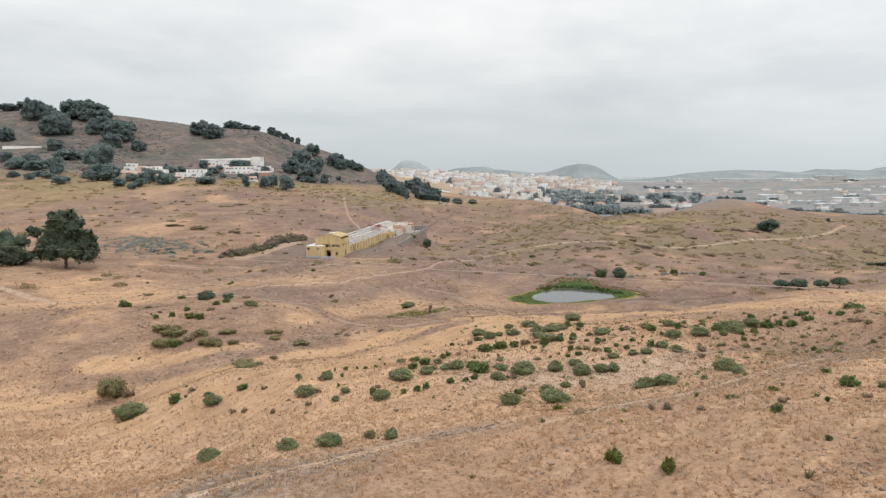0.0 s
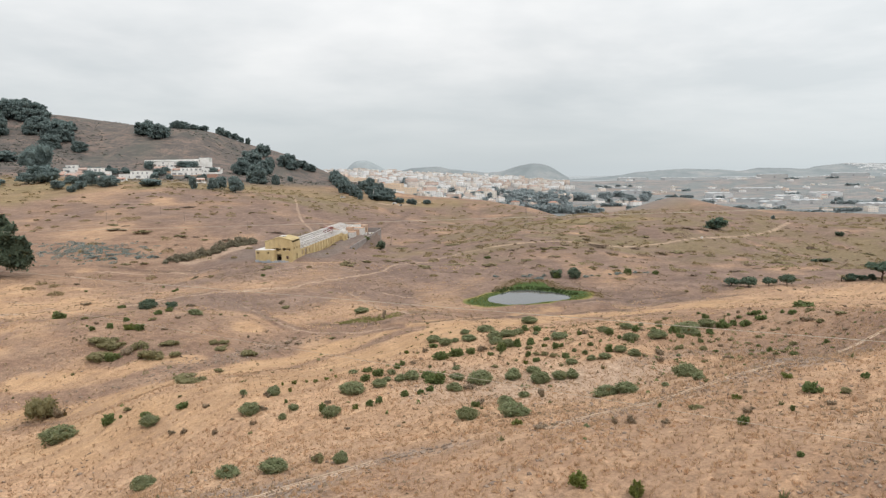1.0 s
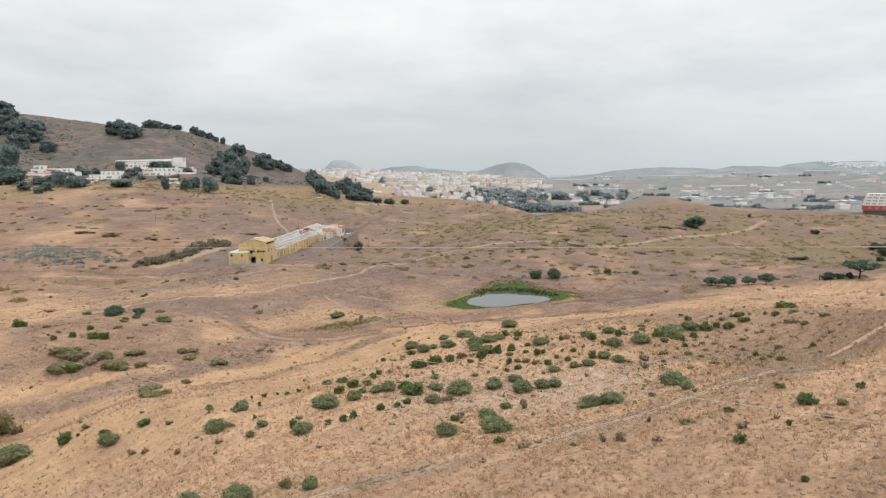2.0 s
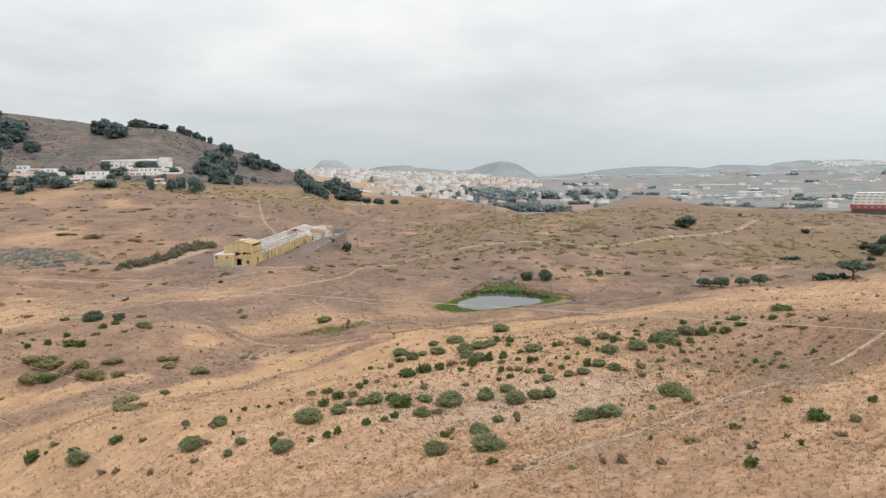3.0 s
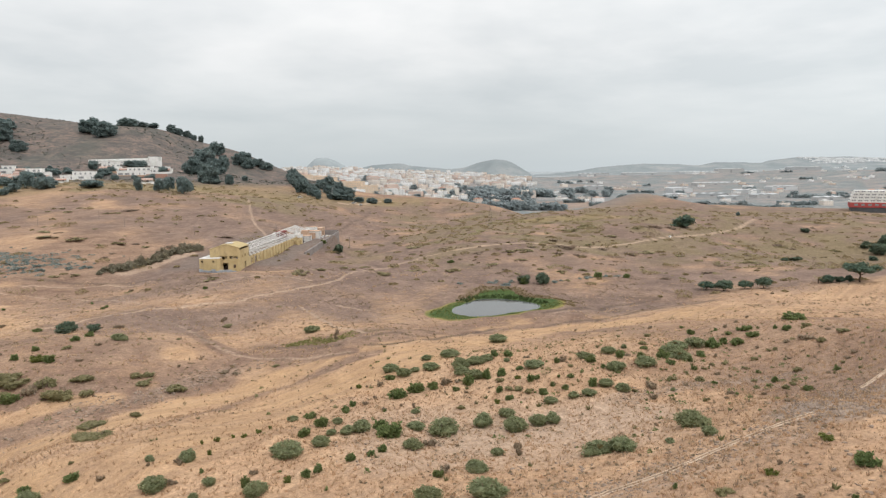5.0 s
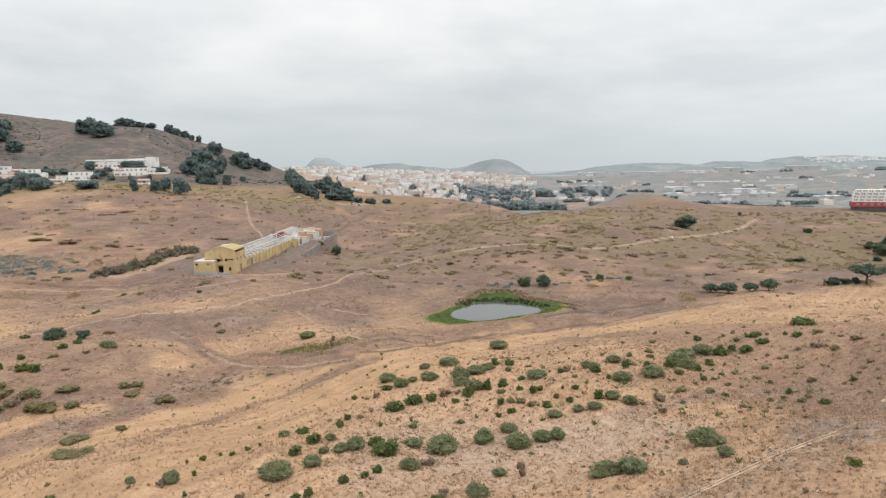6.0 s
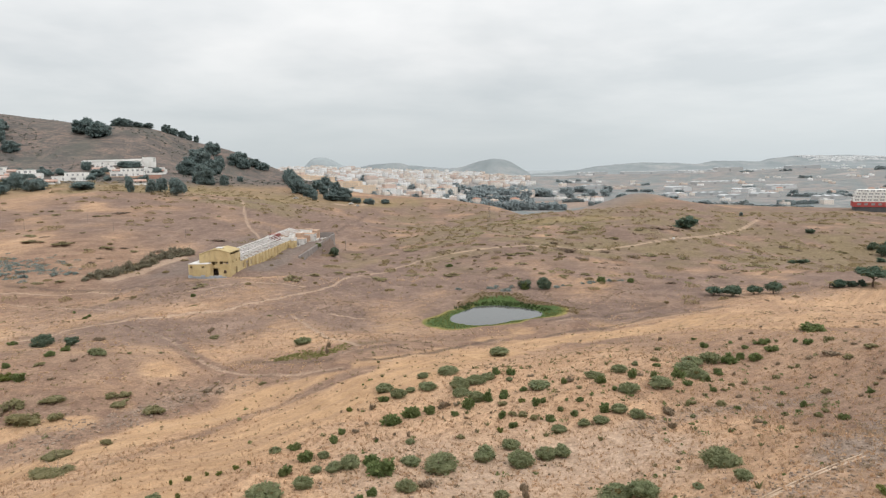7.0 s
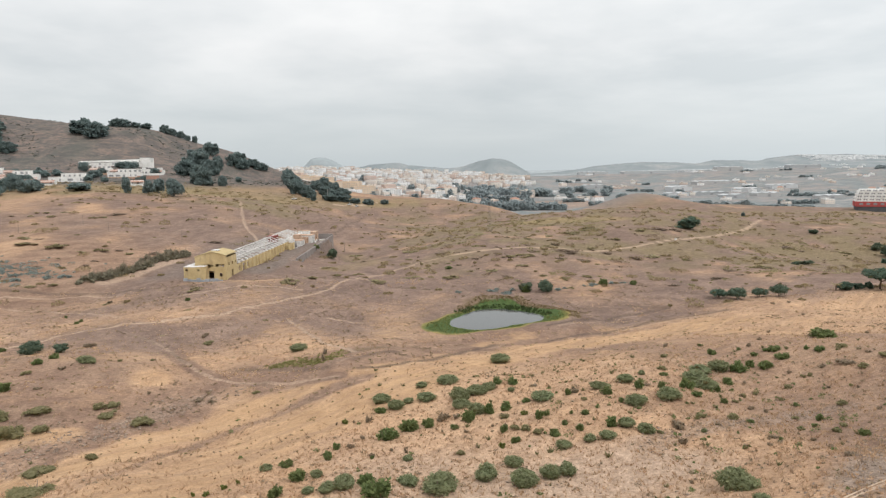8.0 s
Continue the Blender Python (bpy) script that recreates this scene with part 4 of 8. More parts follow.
OLIVE_SCRUB_F = [
    (64.5, 355.6, 8.9, 1.8), (-135.6, 356.1, 5, 1.2), (-117.7, 356.1, 4.6, 1.5), (-113.8, 357.1, 5.7, 1.9), (121.4, 357.1, 11.6, 2.6), (122.6, 361.8, 7.9, 2.4),
    (-146.7, 362.1, 4, 1), (-155.8, 363.4, 4.6, 1), (20.6, 366.4, 4.5, 1.7), (-143, 369.3, 3.8, 1.4), (-77.7, 369.7, 5.2, 1.4), (-135.2, 369.8, 4.3, 1.4),
    (10.7, 376.1, 3.5, 1.6), (-91.1, 376.2, 4, 0.8), (-68.2, 382.5, 3.2, 1.6), (109.9, 385.6, 11.2, 1.9), (-73.9, 386, 2.4, 1.3),
]
OLIVE_SCRUB = OLIVE_SCRUB_A + OLIVE_SCRUB_B + OLIVE_SCRUB_C + OLIVE_SCRUB_D + OLIVE_SCRUB_E + OLIVE_SCRUB_F
WITHERED_SHRUBS_A = [
    (21.8, 54.3, 0.9, 0.5), (28.8, 54.9, 0.9, 0.7), (36.6, 55.8, 1, 0.7), (29.9, 56, 0.5, 0.4), (19.5, 56.2, 1.2, 1), (18.3, 56.6, 0.7, 0.8),
    (12.6, 59.1, 1.4, 0.7), (13.9, 59.4, 0.9, 0.5), (32.6, 62.2, 0.5, 0.5), (25, 67.6, 0.4, 0.4), (0.2, 69.6, 0.5, 0.3), (-5.1, 70.1, 0.8, 0.4),
    (9.3, 74.8, 1.4, 1.1), (-15.8, 75.7, 1, 0.8), (-20.1, 76.1, 0.7, 1), (-18.6, 78.1, 0.7, 0.3), (-7.9, 78.5, 0.9, 0.7), (-24.3, 78.7, 1.2, 0.8),
    (44.8, 78.8, 1.1, 0.5), (-25.8, 79.2, 1.2, 0.6), (-15.4, 79.3, 1.1, 0.8), (17.2, 79.6, 0.9, 1.3), (17.5, 81.5, 0.9, 1.2), (32.1, 81.7, 0.4, 0.5),
]
WITHERED_SHRUBS_B = [
    (-15.6, 82.9, 1.3, 0.8), (-22.9, 82.9, 1.1, 0.8), (46.2, 83, 0.6, 0.4), (-18.5, 83.1, 0.5, 0.5), (8.9, 83.2, 1.8, 1), (45.1, 85.8, 0.7, 0.5),
    (47.1, 86.5, 0.7, 0.5), (42.9, 87, 0.7, 0.4), (44.3, 87.4, 0.7, 0.4), (40.7, 87.6, 0.8, 0.4), (44.6, 89, 1.1, 0.5), (36.4, 91.6, 1.1, 1.1),
    (61.5, 95.2, 0.8, 0.5), (42.3, 95.3, 0.8, 0.5), (38, 96.1, 1.9, 1.1), (4.7, 97.3, 0.7, 0.7), (8.3, 97.7, 0.4, 0.9), (16.1, 98.2, 0.4, 0.5),
    (6.8, 98.3, 0.4, 0.6), (66.8, 98.5, 1.1, 0.6), (50.6, 99.4, 0.5, 0.7), (68.7, 99.8, 1.3, 0.7), (26.5, 100.1, 0.8, 0.6), (49.5, 100.7, 1, 0.7),
]
WITHERED_SHRUBS_C = [
    (2.4, 101.9, 1, 0.8), (15.7, 103.1, 0.8, 0.5), (65.6, 103.5, 0.5, 0.5), (18.9, 103.6, 0.4, 0.5), (13, 103.9, 0.4, 0.6), (-50.7, 104.1, 2.5, 2.5),
    (3.7, 104.9, 0.8, 0.7), (64.1, 106.8, 0.7, 0.5), (15.3, 107.9, 1.2, 0.6), (13.4, 108.1, 1.7, 1.6), (40.2, 108.8, 1, 0.6), (14.2, 109, 1.1, 1),
    (30.7, 109.3, 1.3, 1.1), (4.5, 111.6, 1.3, 1.1), (70.3, 111.7, 2.9, 1), (2.7, 112, 0.4, 0.6), (0.5, 112.5, 0.4, 0.5), (56, 112.6, 0.6, 0.8),
    (68.1, 113.5, 1.4, 0.7), (75.1, 113.5, 1.1, 0.5), (64.5, 115.4, 0.8, 0.6), (27.3, 116.3, 1.2, 0.5), (-48, 124.2, 3.6, 2), (69.1, 132.8, 1, 1),
]
WITHERED_SHRUBS_D = [
    (-19.4, 133.6, 1.6, 0.5), (-21.6, 134.8, 2, 0.7), (-45.7, 136, 1.3, 0.6), (84.1, 137.4, 2, 0.5), (74.1, 137.5, 0.9, 0.8), (-30, 137.8, 0.9, 0.8),
    (95.4, 138, 0.8, 0.7), (-60.9, 141.1, 1.2, 0.9), (59.2, 143, 1, 1), (-46.4, 146.3, 1.8, 0.7), (107.6, 147.3, 1.2, 0.5), (-2.9, 147.8, 1, 2.1),
    (84.3, 150.4, 1, 0.7), (-3, 153.8, 1.3, 1.8), (48.7, 157.6, 0.7, 0.7), (130.9, 165.9, 1.5, 1.1), (-50.6, 169.3, 2.7, 1.2), (111.3, 177.7, 1.3, 0.6),
    (-30.6, 179.2, 1.3, 1.2), (-80.8, 180.7, 3, 1.1), (-30.4, 181.1, 1.2, 1.1), (119.8, 195.6, 1.3, 0.9), (115.3, 196, 1.6, 0.5), (-41.2, 209.3, 1, 1.1),
]
WITHERED_SHRUBS_E = [
    (-98.5, 213.8, 1.9, 0.8), (-63.5, 218, 2.4, 0.9), (87.8, 305.5, 6.3, 1.9),
]
WITHERED_SHRUBS = WITHERED_SHRUBS_A + WITHERED_SHRUBS_B + WITHERED_SHRUBS_C + WITHERED_SHRUBS_D + WITHERED_SHRUBS_E
BROWN_SCRUB_A = [
    (105.4, 232.9, 3.9, 1.5), (49, 240.6, 2.5, 0.8), (128.8, 246.7, 5.7, 1.4), (52.7, 247.2, 3, 0.9), (138.9, 249, 5.8, 0.9), (139.2, 258.3, 4.6, 1.2),
    (-101.8, 262.3, 3, 1), (-87.7, 264.9, 2.8, 1.3), (-86.5, 270.3, 2.9, 1), (40.5, 271.7, 3.3, 1.2), (88.1, 273.6, 6.9, 1.8), (79.8, 273.8, 5.2, 1.5),
    (48.3, 277.8, 4.2, 1.4), (166.9, 285, 4.5, 1), (72, 285.2, 5.3, 1.3), (-83.5, 286.6, 4, 1.2), (-72.3, 287.5, 6, 1.2), (85.5, 287.7, 10, 2.5),
    (115.5, 288.3, 8.4, 1.7), (89.2, 289.9, 5.1, 2), (59.5, 294.4, 3.1, 1), (71.8, 295.2, 3.7, 1.1), (-115.1, 296.8, 4.3, 1.1), (37, 296.9, 5.4, 1.6),
]
BROWN_SCRUB_B = [
    (107.8, 299.6, 7.8, 1.9), (5.9, 302.5, 3.1, 1), (44.2, 322.4, 5.9, 1.5), (-58, 323.3, 8.9, 1.5), (217.9, 329, 4.7, 2.3), (212.4, 335.1, 8.3, 1.9),
    (150.3, 342.9, 9, 3.3), (158.6, 343.9, 9.1, 3.5), (-110.8, 366.3, 7.9, 1.8), (257.8, 369.8, 4.4, 2.4),
]
BROWN_SCRUB = BROWN_SCRUB_A + BROWN_SCRUB_B
BRIGHT_SHRUBS = [
    (14.8, 41.9, 1.2, 1.3), (11.9, 44.2, 1.5, 1.2), (31, 60.8, 1.1, 0.6), (10.8, 61.4, 1.3, 0.7), (37.8, 64.2, 1.4, 0.6), (-4.6, 76.3, 1.1, 0.7),
    (-13.2, 85, 0.5, 0.7), (-14.7, 88.4, 0.4, 0.6), (-13.3, 89.2, 0.8, 0.7), (-10.8, 90.6, 0.8, 0.5), (-12, 90.9, 0.6, 0.5), (-9.5, 92.4, 0.9, 0.6),
    (-8.3, 93.1, 0.6, 0.6), (18.6, 96.9, 1, 0.8), (23.1, 105.1, 1.1, 0.6), (1.6, 112.5, 1, 0.7), (-52.5, 136.7, 3.5, 1.4),
]
BLUE_SCRUB = [
    (50.8, 230.0, 2.4, 1.6), (79.0, 235.8, 3.5, 1.4), (85.6, 237.1, 2.2, 1.5), (46.2, 231.0, 2.2, 1.3), (68.0, 231.6, 1.8, 1.0), (75.5, 235.0, 1.8, 0.9),
    (33.2, 226.3, 2.4, 1.3), (48.2, 227.1, 4.1, 1.5), (65, 229.4, 2.8, 1.1), (43.9, 230.1, 3.5, 1.2), (92.8, 237.3, 2.3, 1.1), (90.1, 238.6, 2.7, 1.1),
    (-101.2, 247.3, 3.6, 2), (-107.9, 249.1, 3.8, 1.3), (-93.6, 251.9, 4, 1.6), (-104.1, 252.7, 3.5, 1.3), (-112.4, 253.1, 3.1, 1.1), (-89.2, 253.8, 4.2, 1.8),
]


# trees: x, y, breadth, height
HILL_TREES_A = [
    (-264, 739, 17.8, 14.5), (-246, 726, 18.7, 14.3), (-245, 780, 13.0, 8.3), (-236, 779, 10.7, 8.3), (-227, 784, 9.6, 6.0), (-219, 793, 10.9, 5.5),
    (-203, 805, 9.9, 8.7), (-198, 813, 8.8, 7.5), (-191, 820, 8.9, 7.6), (-184, 823, 6.4, 6.4), (-177, 826, 5.1, 7.7), (-148, 702, 21.7, 18.5),
    (-140, 624, 16.3, 14.4), (-118, 581, 14.3, 15.2), (-123, 643, 12.9, 14.9), (-151, 785, 14.6, 13.4), (-138, 744, 11.6, 12.7), (-104, 588, 5.5, 8.2),
    (-126, 774, 15.7, 13.3), (-117, 771, 14.5, 12.1), (-124, 796, 12.5, 8.7), (-109, 789, 14.9, 7.4), (-100, 783, 13.5, 7.4),
]
HILL_TREES_B = [
    (-104, 597, 4.6, 7.4), (-55, 646, 11.2, 12.2), (-46, 586, 11.0, 11.9), (-36, 574, 8.1, 9.0), (-70, 756, 9.6, 8.4), (-304, 675, 13.1, 9.0),
    (-490, 767, 21.6, 8.9), (-476, 777, 19.3, 10.3), (-452, 760, 18.9, 12.6), (-428, 736, 20.8, 15.9), (-399, 706, 23.5, 17.6), (-416, 727, 18.1, 14.5),
    (-425, 784, 19.5, 13.0), (-416, 791, 19.7, 11.8), (-399, 789, 19.6, 11.8), (-386, 743, 21.0, 13.6), (-374, 751, 18.7, 12.5), (-335, 705, 25.9, 17.6),
    (-339, 731, 14.6, 9.7), (-332, 678, 20.4, 12.5), (-304, 676, 13.6, 9.0), (-430, 667, 14.5, 12.2), (-373, 651, 14.1, 9.8),
]
HILL_TREES_C = [
    (-338, 608, 25.4, 8.1), (-68, 745, 12.0, 13.2), (-49, 615, 10.9, 11.9), (-39, 583, 9.4, 9.4), (-32, 571, 7.4, 6.5),
]
HILL_TREES_D = [
    (-442, 731, 19.2, 20.8), (-426, 730, 16.8, 18.2), (-400, 694, 22, 17.3), (-389, 698, 17.9, 17.3), (-406, 743, 23.2, 20.6), (-398, 758, 21.3, 18.5),
    (-389, 765, 21.4, 16.2), (-365, 707, 11.9, 12.9), (-363, 721, 18.1, 15.2), (-343, 709, 21.6, 17), (-328, 700, 15.4, 14.6), (-330, 675, 15, 12.2),
    (-303, 673, 10.1, 8), (-369, 644, 12, 9), (-430, 667, 13.8, 12.8),
]
HILL_TREES = HILL_TREES_A + HILL_TREES_B + HILL_TREES_C + HILL_TREES_D
ROUND_TREES_A = [
    (-96, 617, 5.7, 4.8), (-102, 436, 7.9, 10.5), (-117, 440, 6.6, 7.9), (-115, 452, 8.2, 8.8), (-128, 437, 5.5, 8.5), (-104, 461, 3.5, 7.0),
    (-191, 438, 7.7, 9.6), (-179, 430, 8.2, 6.9), (-177, 436, 5.8, 5.1), (-156, 441, 15.0, 4.6), (-203, 593, 11.6, 6.3), (-202, 610, 6.5, 5.5),
    (-190, 639, 14.6, 5.8), (-198, 639, 6.8, 4.9), (-163, 619, 7.6, 5.7), (-255, 581, 6.0, 5.2), (-240, 587, 9.6, 4.4), (-329, 520, 13.1, 7.8),
    (-315, 519, 14.8, 7.8), (-317, 542, 11.8, 6.4), (-287, 502, 10.1, 13.5), (-284, 560, 21.6, 20.7), (-234, 469, 23.6, 11.8),
]
ROUND_TREES_B = [
    (-239, 459, 11.6, 7.7), (-212, 458, 9.2, 5.4), (-204, 464, 10.1, 7.0), (-182, 438, 11.0, 5.9), (-253, 443, 6.7, 4.5), (-192, 420, 4.9, 3.5),
    (254, 324, 5.2, 4.0), (251, 312, 7.8, 5.6), (269, 328, 7.0, 5.9), (238, 299, 3.7, 2.1), (174, 357, 10.4, 6.1), (60.9, 228.4, 4.2, 3.8),
    (54.9, 229.0, 3.8, 2.8), (-8, 328, 4.5, 4.5), (176.7, 274.0, 2.9, 1.4), (183.9, 277.5, 4.8, 1.7), (239, 414, 2.2, 2.9), (-57.8, 161.4, 3.6, 2.4),
    (-52.5, 161.1, 2.3, 1.7), (246, 359, 4.2, 2.4),
]
ROUND_TREES_C = [
    (-331, 524, 12.3, 8.8), (-339, 557, 14.8, 9.2), (-320, 545, 10.8, 6.5), (-251, 439, 8.6, 5.7), (-203, 421, 9.3, 5.3), (-190, 423, 6.6, 5.3),
    (-190, 410, 5.1, 3.8), (-286, 465, 6.2, 4.6), (-303, 474, 8, 4.8), (-289, 482, 9.6, 4.1), (-277, 471, 7.7, 4), (-262, 465, 7.6, 3.6),
    (-218, 500, 9.3, 8.7), (-180, 440, 11.5, 6.5), (-220, 620, 7.5, 7.5), (-365, 562, 11.4, 9.5),
]
ROUND_TREES = ROUND_TREES_A + ROUND_TREES_B + ROUND_TREES_C
LOW_WOOD = [
    (-25, 638, 11.1, 11.1), (-16, 616, 12.7, 10.7), (-7, 597, 10.4, 8.5), (-18, 574, 13.6, 5.4), (-30, 557, 4.4, 5.2), (-32, 627, 10.1, 8.1),
    (-23, 601, 10.7, 7.8), (-15, 587, 10.5, 7.1), (-7, 577, 9.4, 6.1), (2, 578, 7.5, 4.2), (12, 579, 8.5, 4.3), (26, 586, 6.7, 3.8),
]


# ---- plants ----
def leaf_cards(rng, spots, size, lean=None):
    """Small four-cornered leaves or sprays at the given places, turned every way."""
    n = len(spots)
    a = rng.normal(size=(n, 3))
    if lean is not None:
        a += lean
    a /= np.linalg.norm(a, axis=1, keepdims=True)
    b = np.cross(a, rng.normal(size=(n, 3)))
    b /= np.linalg.norm(b, axis=1, keepdims=True)
    s = size * rng.uniform(0.6, 1.4, (n, 1))
    a, b = a * s, b * s * 0.55
    v = np.stack([spots - a, spots + b, spots + a, spots - b], 1).reshape(-1, 3)
    return v, np.arange(4 * n).reshape(-1, 4)


def lobe_spots(rng, lobes, n, inner=0.84):
    """Places in the outer shells of a bunch of rounded lobes (x, y, z, radius, flatness)."""
    lobes = np.array(lobes, float)
    share = lobes[:, 3] ** 2
    pick = rng.choice(len(lobes), n, p=share / share.sum())
    d = rng.normal(size=(n, 3))
    d /= np.linalg.norm(d, axis=1, keepdims=True)
    r = rng.uniform(inner, 1.13, (n, 1)) * lobes[pick, 3:4]
    spots = lobes[pick, :3] + d * r * np.stack([np.ones(n), np.ones(n), lobes[pick, 4]], 1)
    hidden = np.zeros(n, bool)
    for q in lobes:
        e = (spots - q[:3]) / (q[3] * np.array([1, 1, q[4]]))
        hidden |= (e ** 2).sum(1) < 0.45
    return spots[~hidden], d[~hidden]


def core_blobs(rng, lobes, shrink=0.87):
    """Dim twiggy hearts of the lobes, so that little light falls through."""
    bm = bmesh.new()
    for x, y, z, r, f in lobes:
        m = Matrix.Translation((x, y, z)) @ Matrix.Diagonal((r * shrink, r * shrink, r * shrink * f, 1))
        bmesh.ops.create_icosphere(bm, subdivisions=2, radius=1.0, matrix=m)
    for v in bm.verts:
        v.co += Vector(rng.normal(size=3)) * 0.03
    bm.verts.ensure_lookup_table()
    v = np.array([w.co[:] for w in bm.verts])
    f = np.array([[w.index for w in p.verts] for p in bm.faces])
    bm.free()
    return v, f


def foliage_mesh(name, seed, lobes, count, size, upright=0.0, heart=0.8):
    rng = np.random.default_rng(seed)
    spots, out = lobe_spots(rng, lobes, count, min(heart, 0.9))
    lean = 0.8 * out
    lean[:, 2] += upright
    # most leaves lie close; some long sprays break the outline
    spray = rng.random((len(spots), 1)) < 0.14
    spots = spots + np.where(spray, out * size * 1.6, 0.0)
    v, f = leaf_cards(rng, spots, size * np.where(spray, 1.9, 1.0), lean)
    cv, cf = core_blobs(rng, lobes, heart)
    tri = np.concatenate([f[:, [0, 1, 2]], f[:, [0, 2, 3]], cf + len(v)])
    return arrays(name, np.concatenate([v, cv]), tri)


def limb(bm, a, b, ra, rb, sides=6, bend=0.0):
    """A tapered, slightly bent branch."""
    a, b = Vector(a), Vector(b)
    side = (b - a).cross(Vector((0.3, 0.2, 1.0))).normalized() * bend
    rings = []
    for k in range(4):
        s = k / 3
        p = a.lerp(b, s) + side * math.sin(math.pi * s)
        q = (b - a).to_track_quat("Z", "X")
        r = ra + (rb - ra) * s
        rings.append([bm.verts.new(p + q @ Vector((r * math.cos(2 * math.pi * j / sides), r * math.sin(2 * math.pi * j / sides), 0))) for j in range(sides)])
    for lo, hi in zip(rings, rings[1:]):
        for j in range(sides):
            bm.faces.new((lo[j], lo[(j + 1) % sides], hi[(j + 1) % sides], hi[j]))
    bm.faces.new(rings[0][::-1])
    bm.faces.new(rings[-1])
    return rings[0]


def shrub(seed, leaves, lobes, count, size, label, upright=0.0, stems=6, name="shrub", heart=0.8):
    """A shrub one metre broad and one high; its foliage and its stems are parts."""
    rng = random.Random(seed)
    root = new(name)
    part_data("foliage", foliage_mesh("foliage", seed, lobes, count, size, upright, heart), leaves, root)
    bm = bmesh.new()
    crown = bm.verts.new((0, 0, -0.09))
    for k in range(stems):
        a = 6.28 * (k + rng.random()) / stems
        reach = rng.uniform(0.15, 0.36)
        foot = limb(bm, (0.03 * math.cos(a), 0.03 * math.sin(a), -0.06), (reach * math.cos(a), reach * math.sin(a), rng.uniform(0.45, 0.9)), 0.018, 0.006, 5, 0.03)
        bm.faces.new((crown, foot[0], foot[1]))
    part("wood", bm, M_TWIG, root)
    return tagged(root, label, name.replace("_", " "))


def dome_lobes(seed, n, flat=0.85):
    """A full cushion: one broad heart, a ring of bulges and a few small ones on top."""
    rng = random.Random(seed)
    lobes = [(0, 0, 0.36, 0.37, 1.12)]
    for k in range(n):
        a, d = 6.28 * (k + 0.5 * rng.random()) / n, rng.uniform(0.2, 0.31)
        r = rng.uniform(0.15, 0.23)
        lobes.append((d * math.cos(a), d * math.sin(a), rng.uniform(0.22, 0.5), r, flat * rng.uniform(1.1, 1.5)))
    for k in range(5):
        a, d = 2.4 * k + rng.random(), rng.uniform(0.05, 0.2)
        lobes.append((d * math.cos(a), d * math.sin(a), rng.uniform(0.58, 0.7), rng.uniform(0.1, 0.16), 1.1))
    return lobes


def spiky_lobes(seed, n):
    """Upright bunches of unlike height round a low heart."""
    rng = random.Random(seed)
    lobes = [(0, 0, 0.26, 0.24, 1.0)]
    for k in range(n):
        a, d = 2.4 * k + rng.random(), 0.42 * math.sqrt(rng.uniform(0.05, 1.0))
        r = rng.uniform(0.07, 0.15)
        lobes.append((d * math.cos(a), d * math.sin(a), rng.uniform(0.2, 0.82 - 0.9 * d), r, rng.uniform(1.3, 2.4)))
    return lobes


def low_lobes(seed, n):
    """A straggling patch of small mounds, highest near its middle."""
    rng = random.Random(seed)
    lobes = []
    for _ in range(n + 8):
        x, y = rng.uniform(-0.42, 0.42), rng.uniform(-0.4, 0.4)
        rise = max(0.15, 1 - 2.0 * math.hypot(x, y))
        lobes.append((x, y, rng.uniform(0.1, 0.5) * rise, rng.uniform(0.06, 0.15), rng.uniform(1.0, 2.2) * (0.5 + 0.5 * rise)))
    return lobes


def mound_lobes(seed, n):
    """A broad bush of rounded mounds."""
    rng = random.Random(seed)
    return [(rng.uniform(-0.36, 0.36), rng.uniform(-0.32, 0.32), rng.uniform(0.2, 0.6), rng.uniform(0.12, 0.22), rng.uniform(1.0, 1.6)) for _ in range(n)]


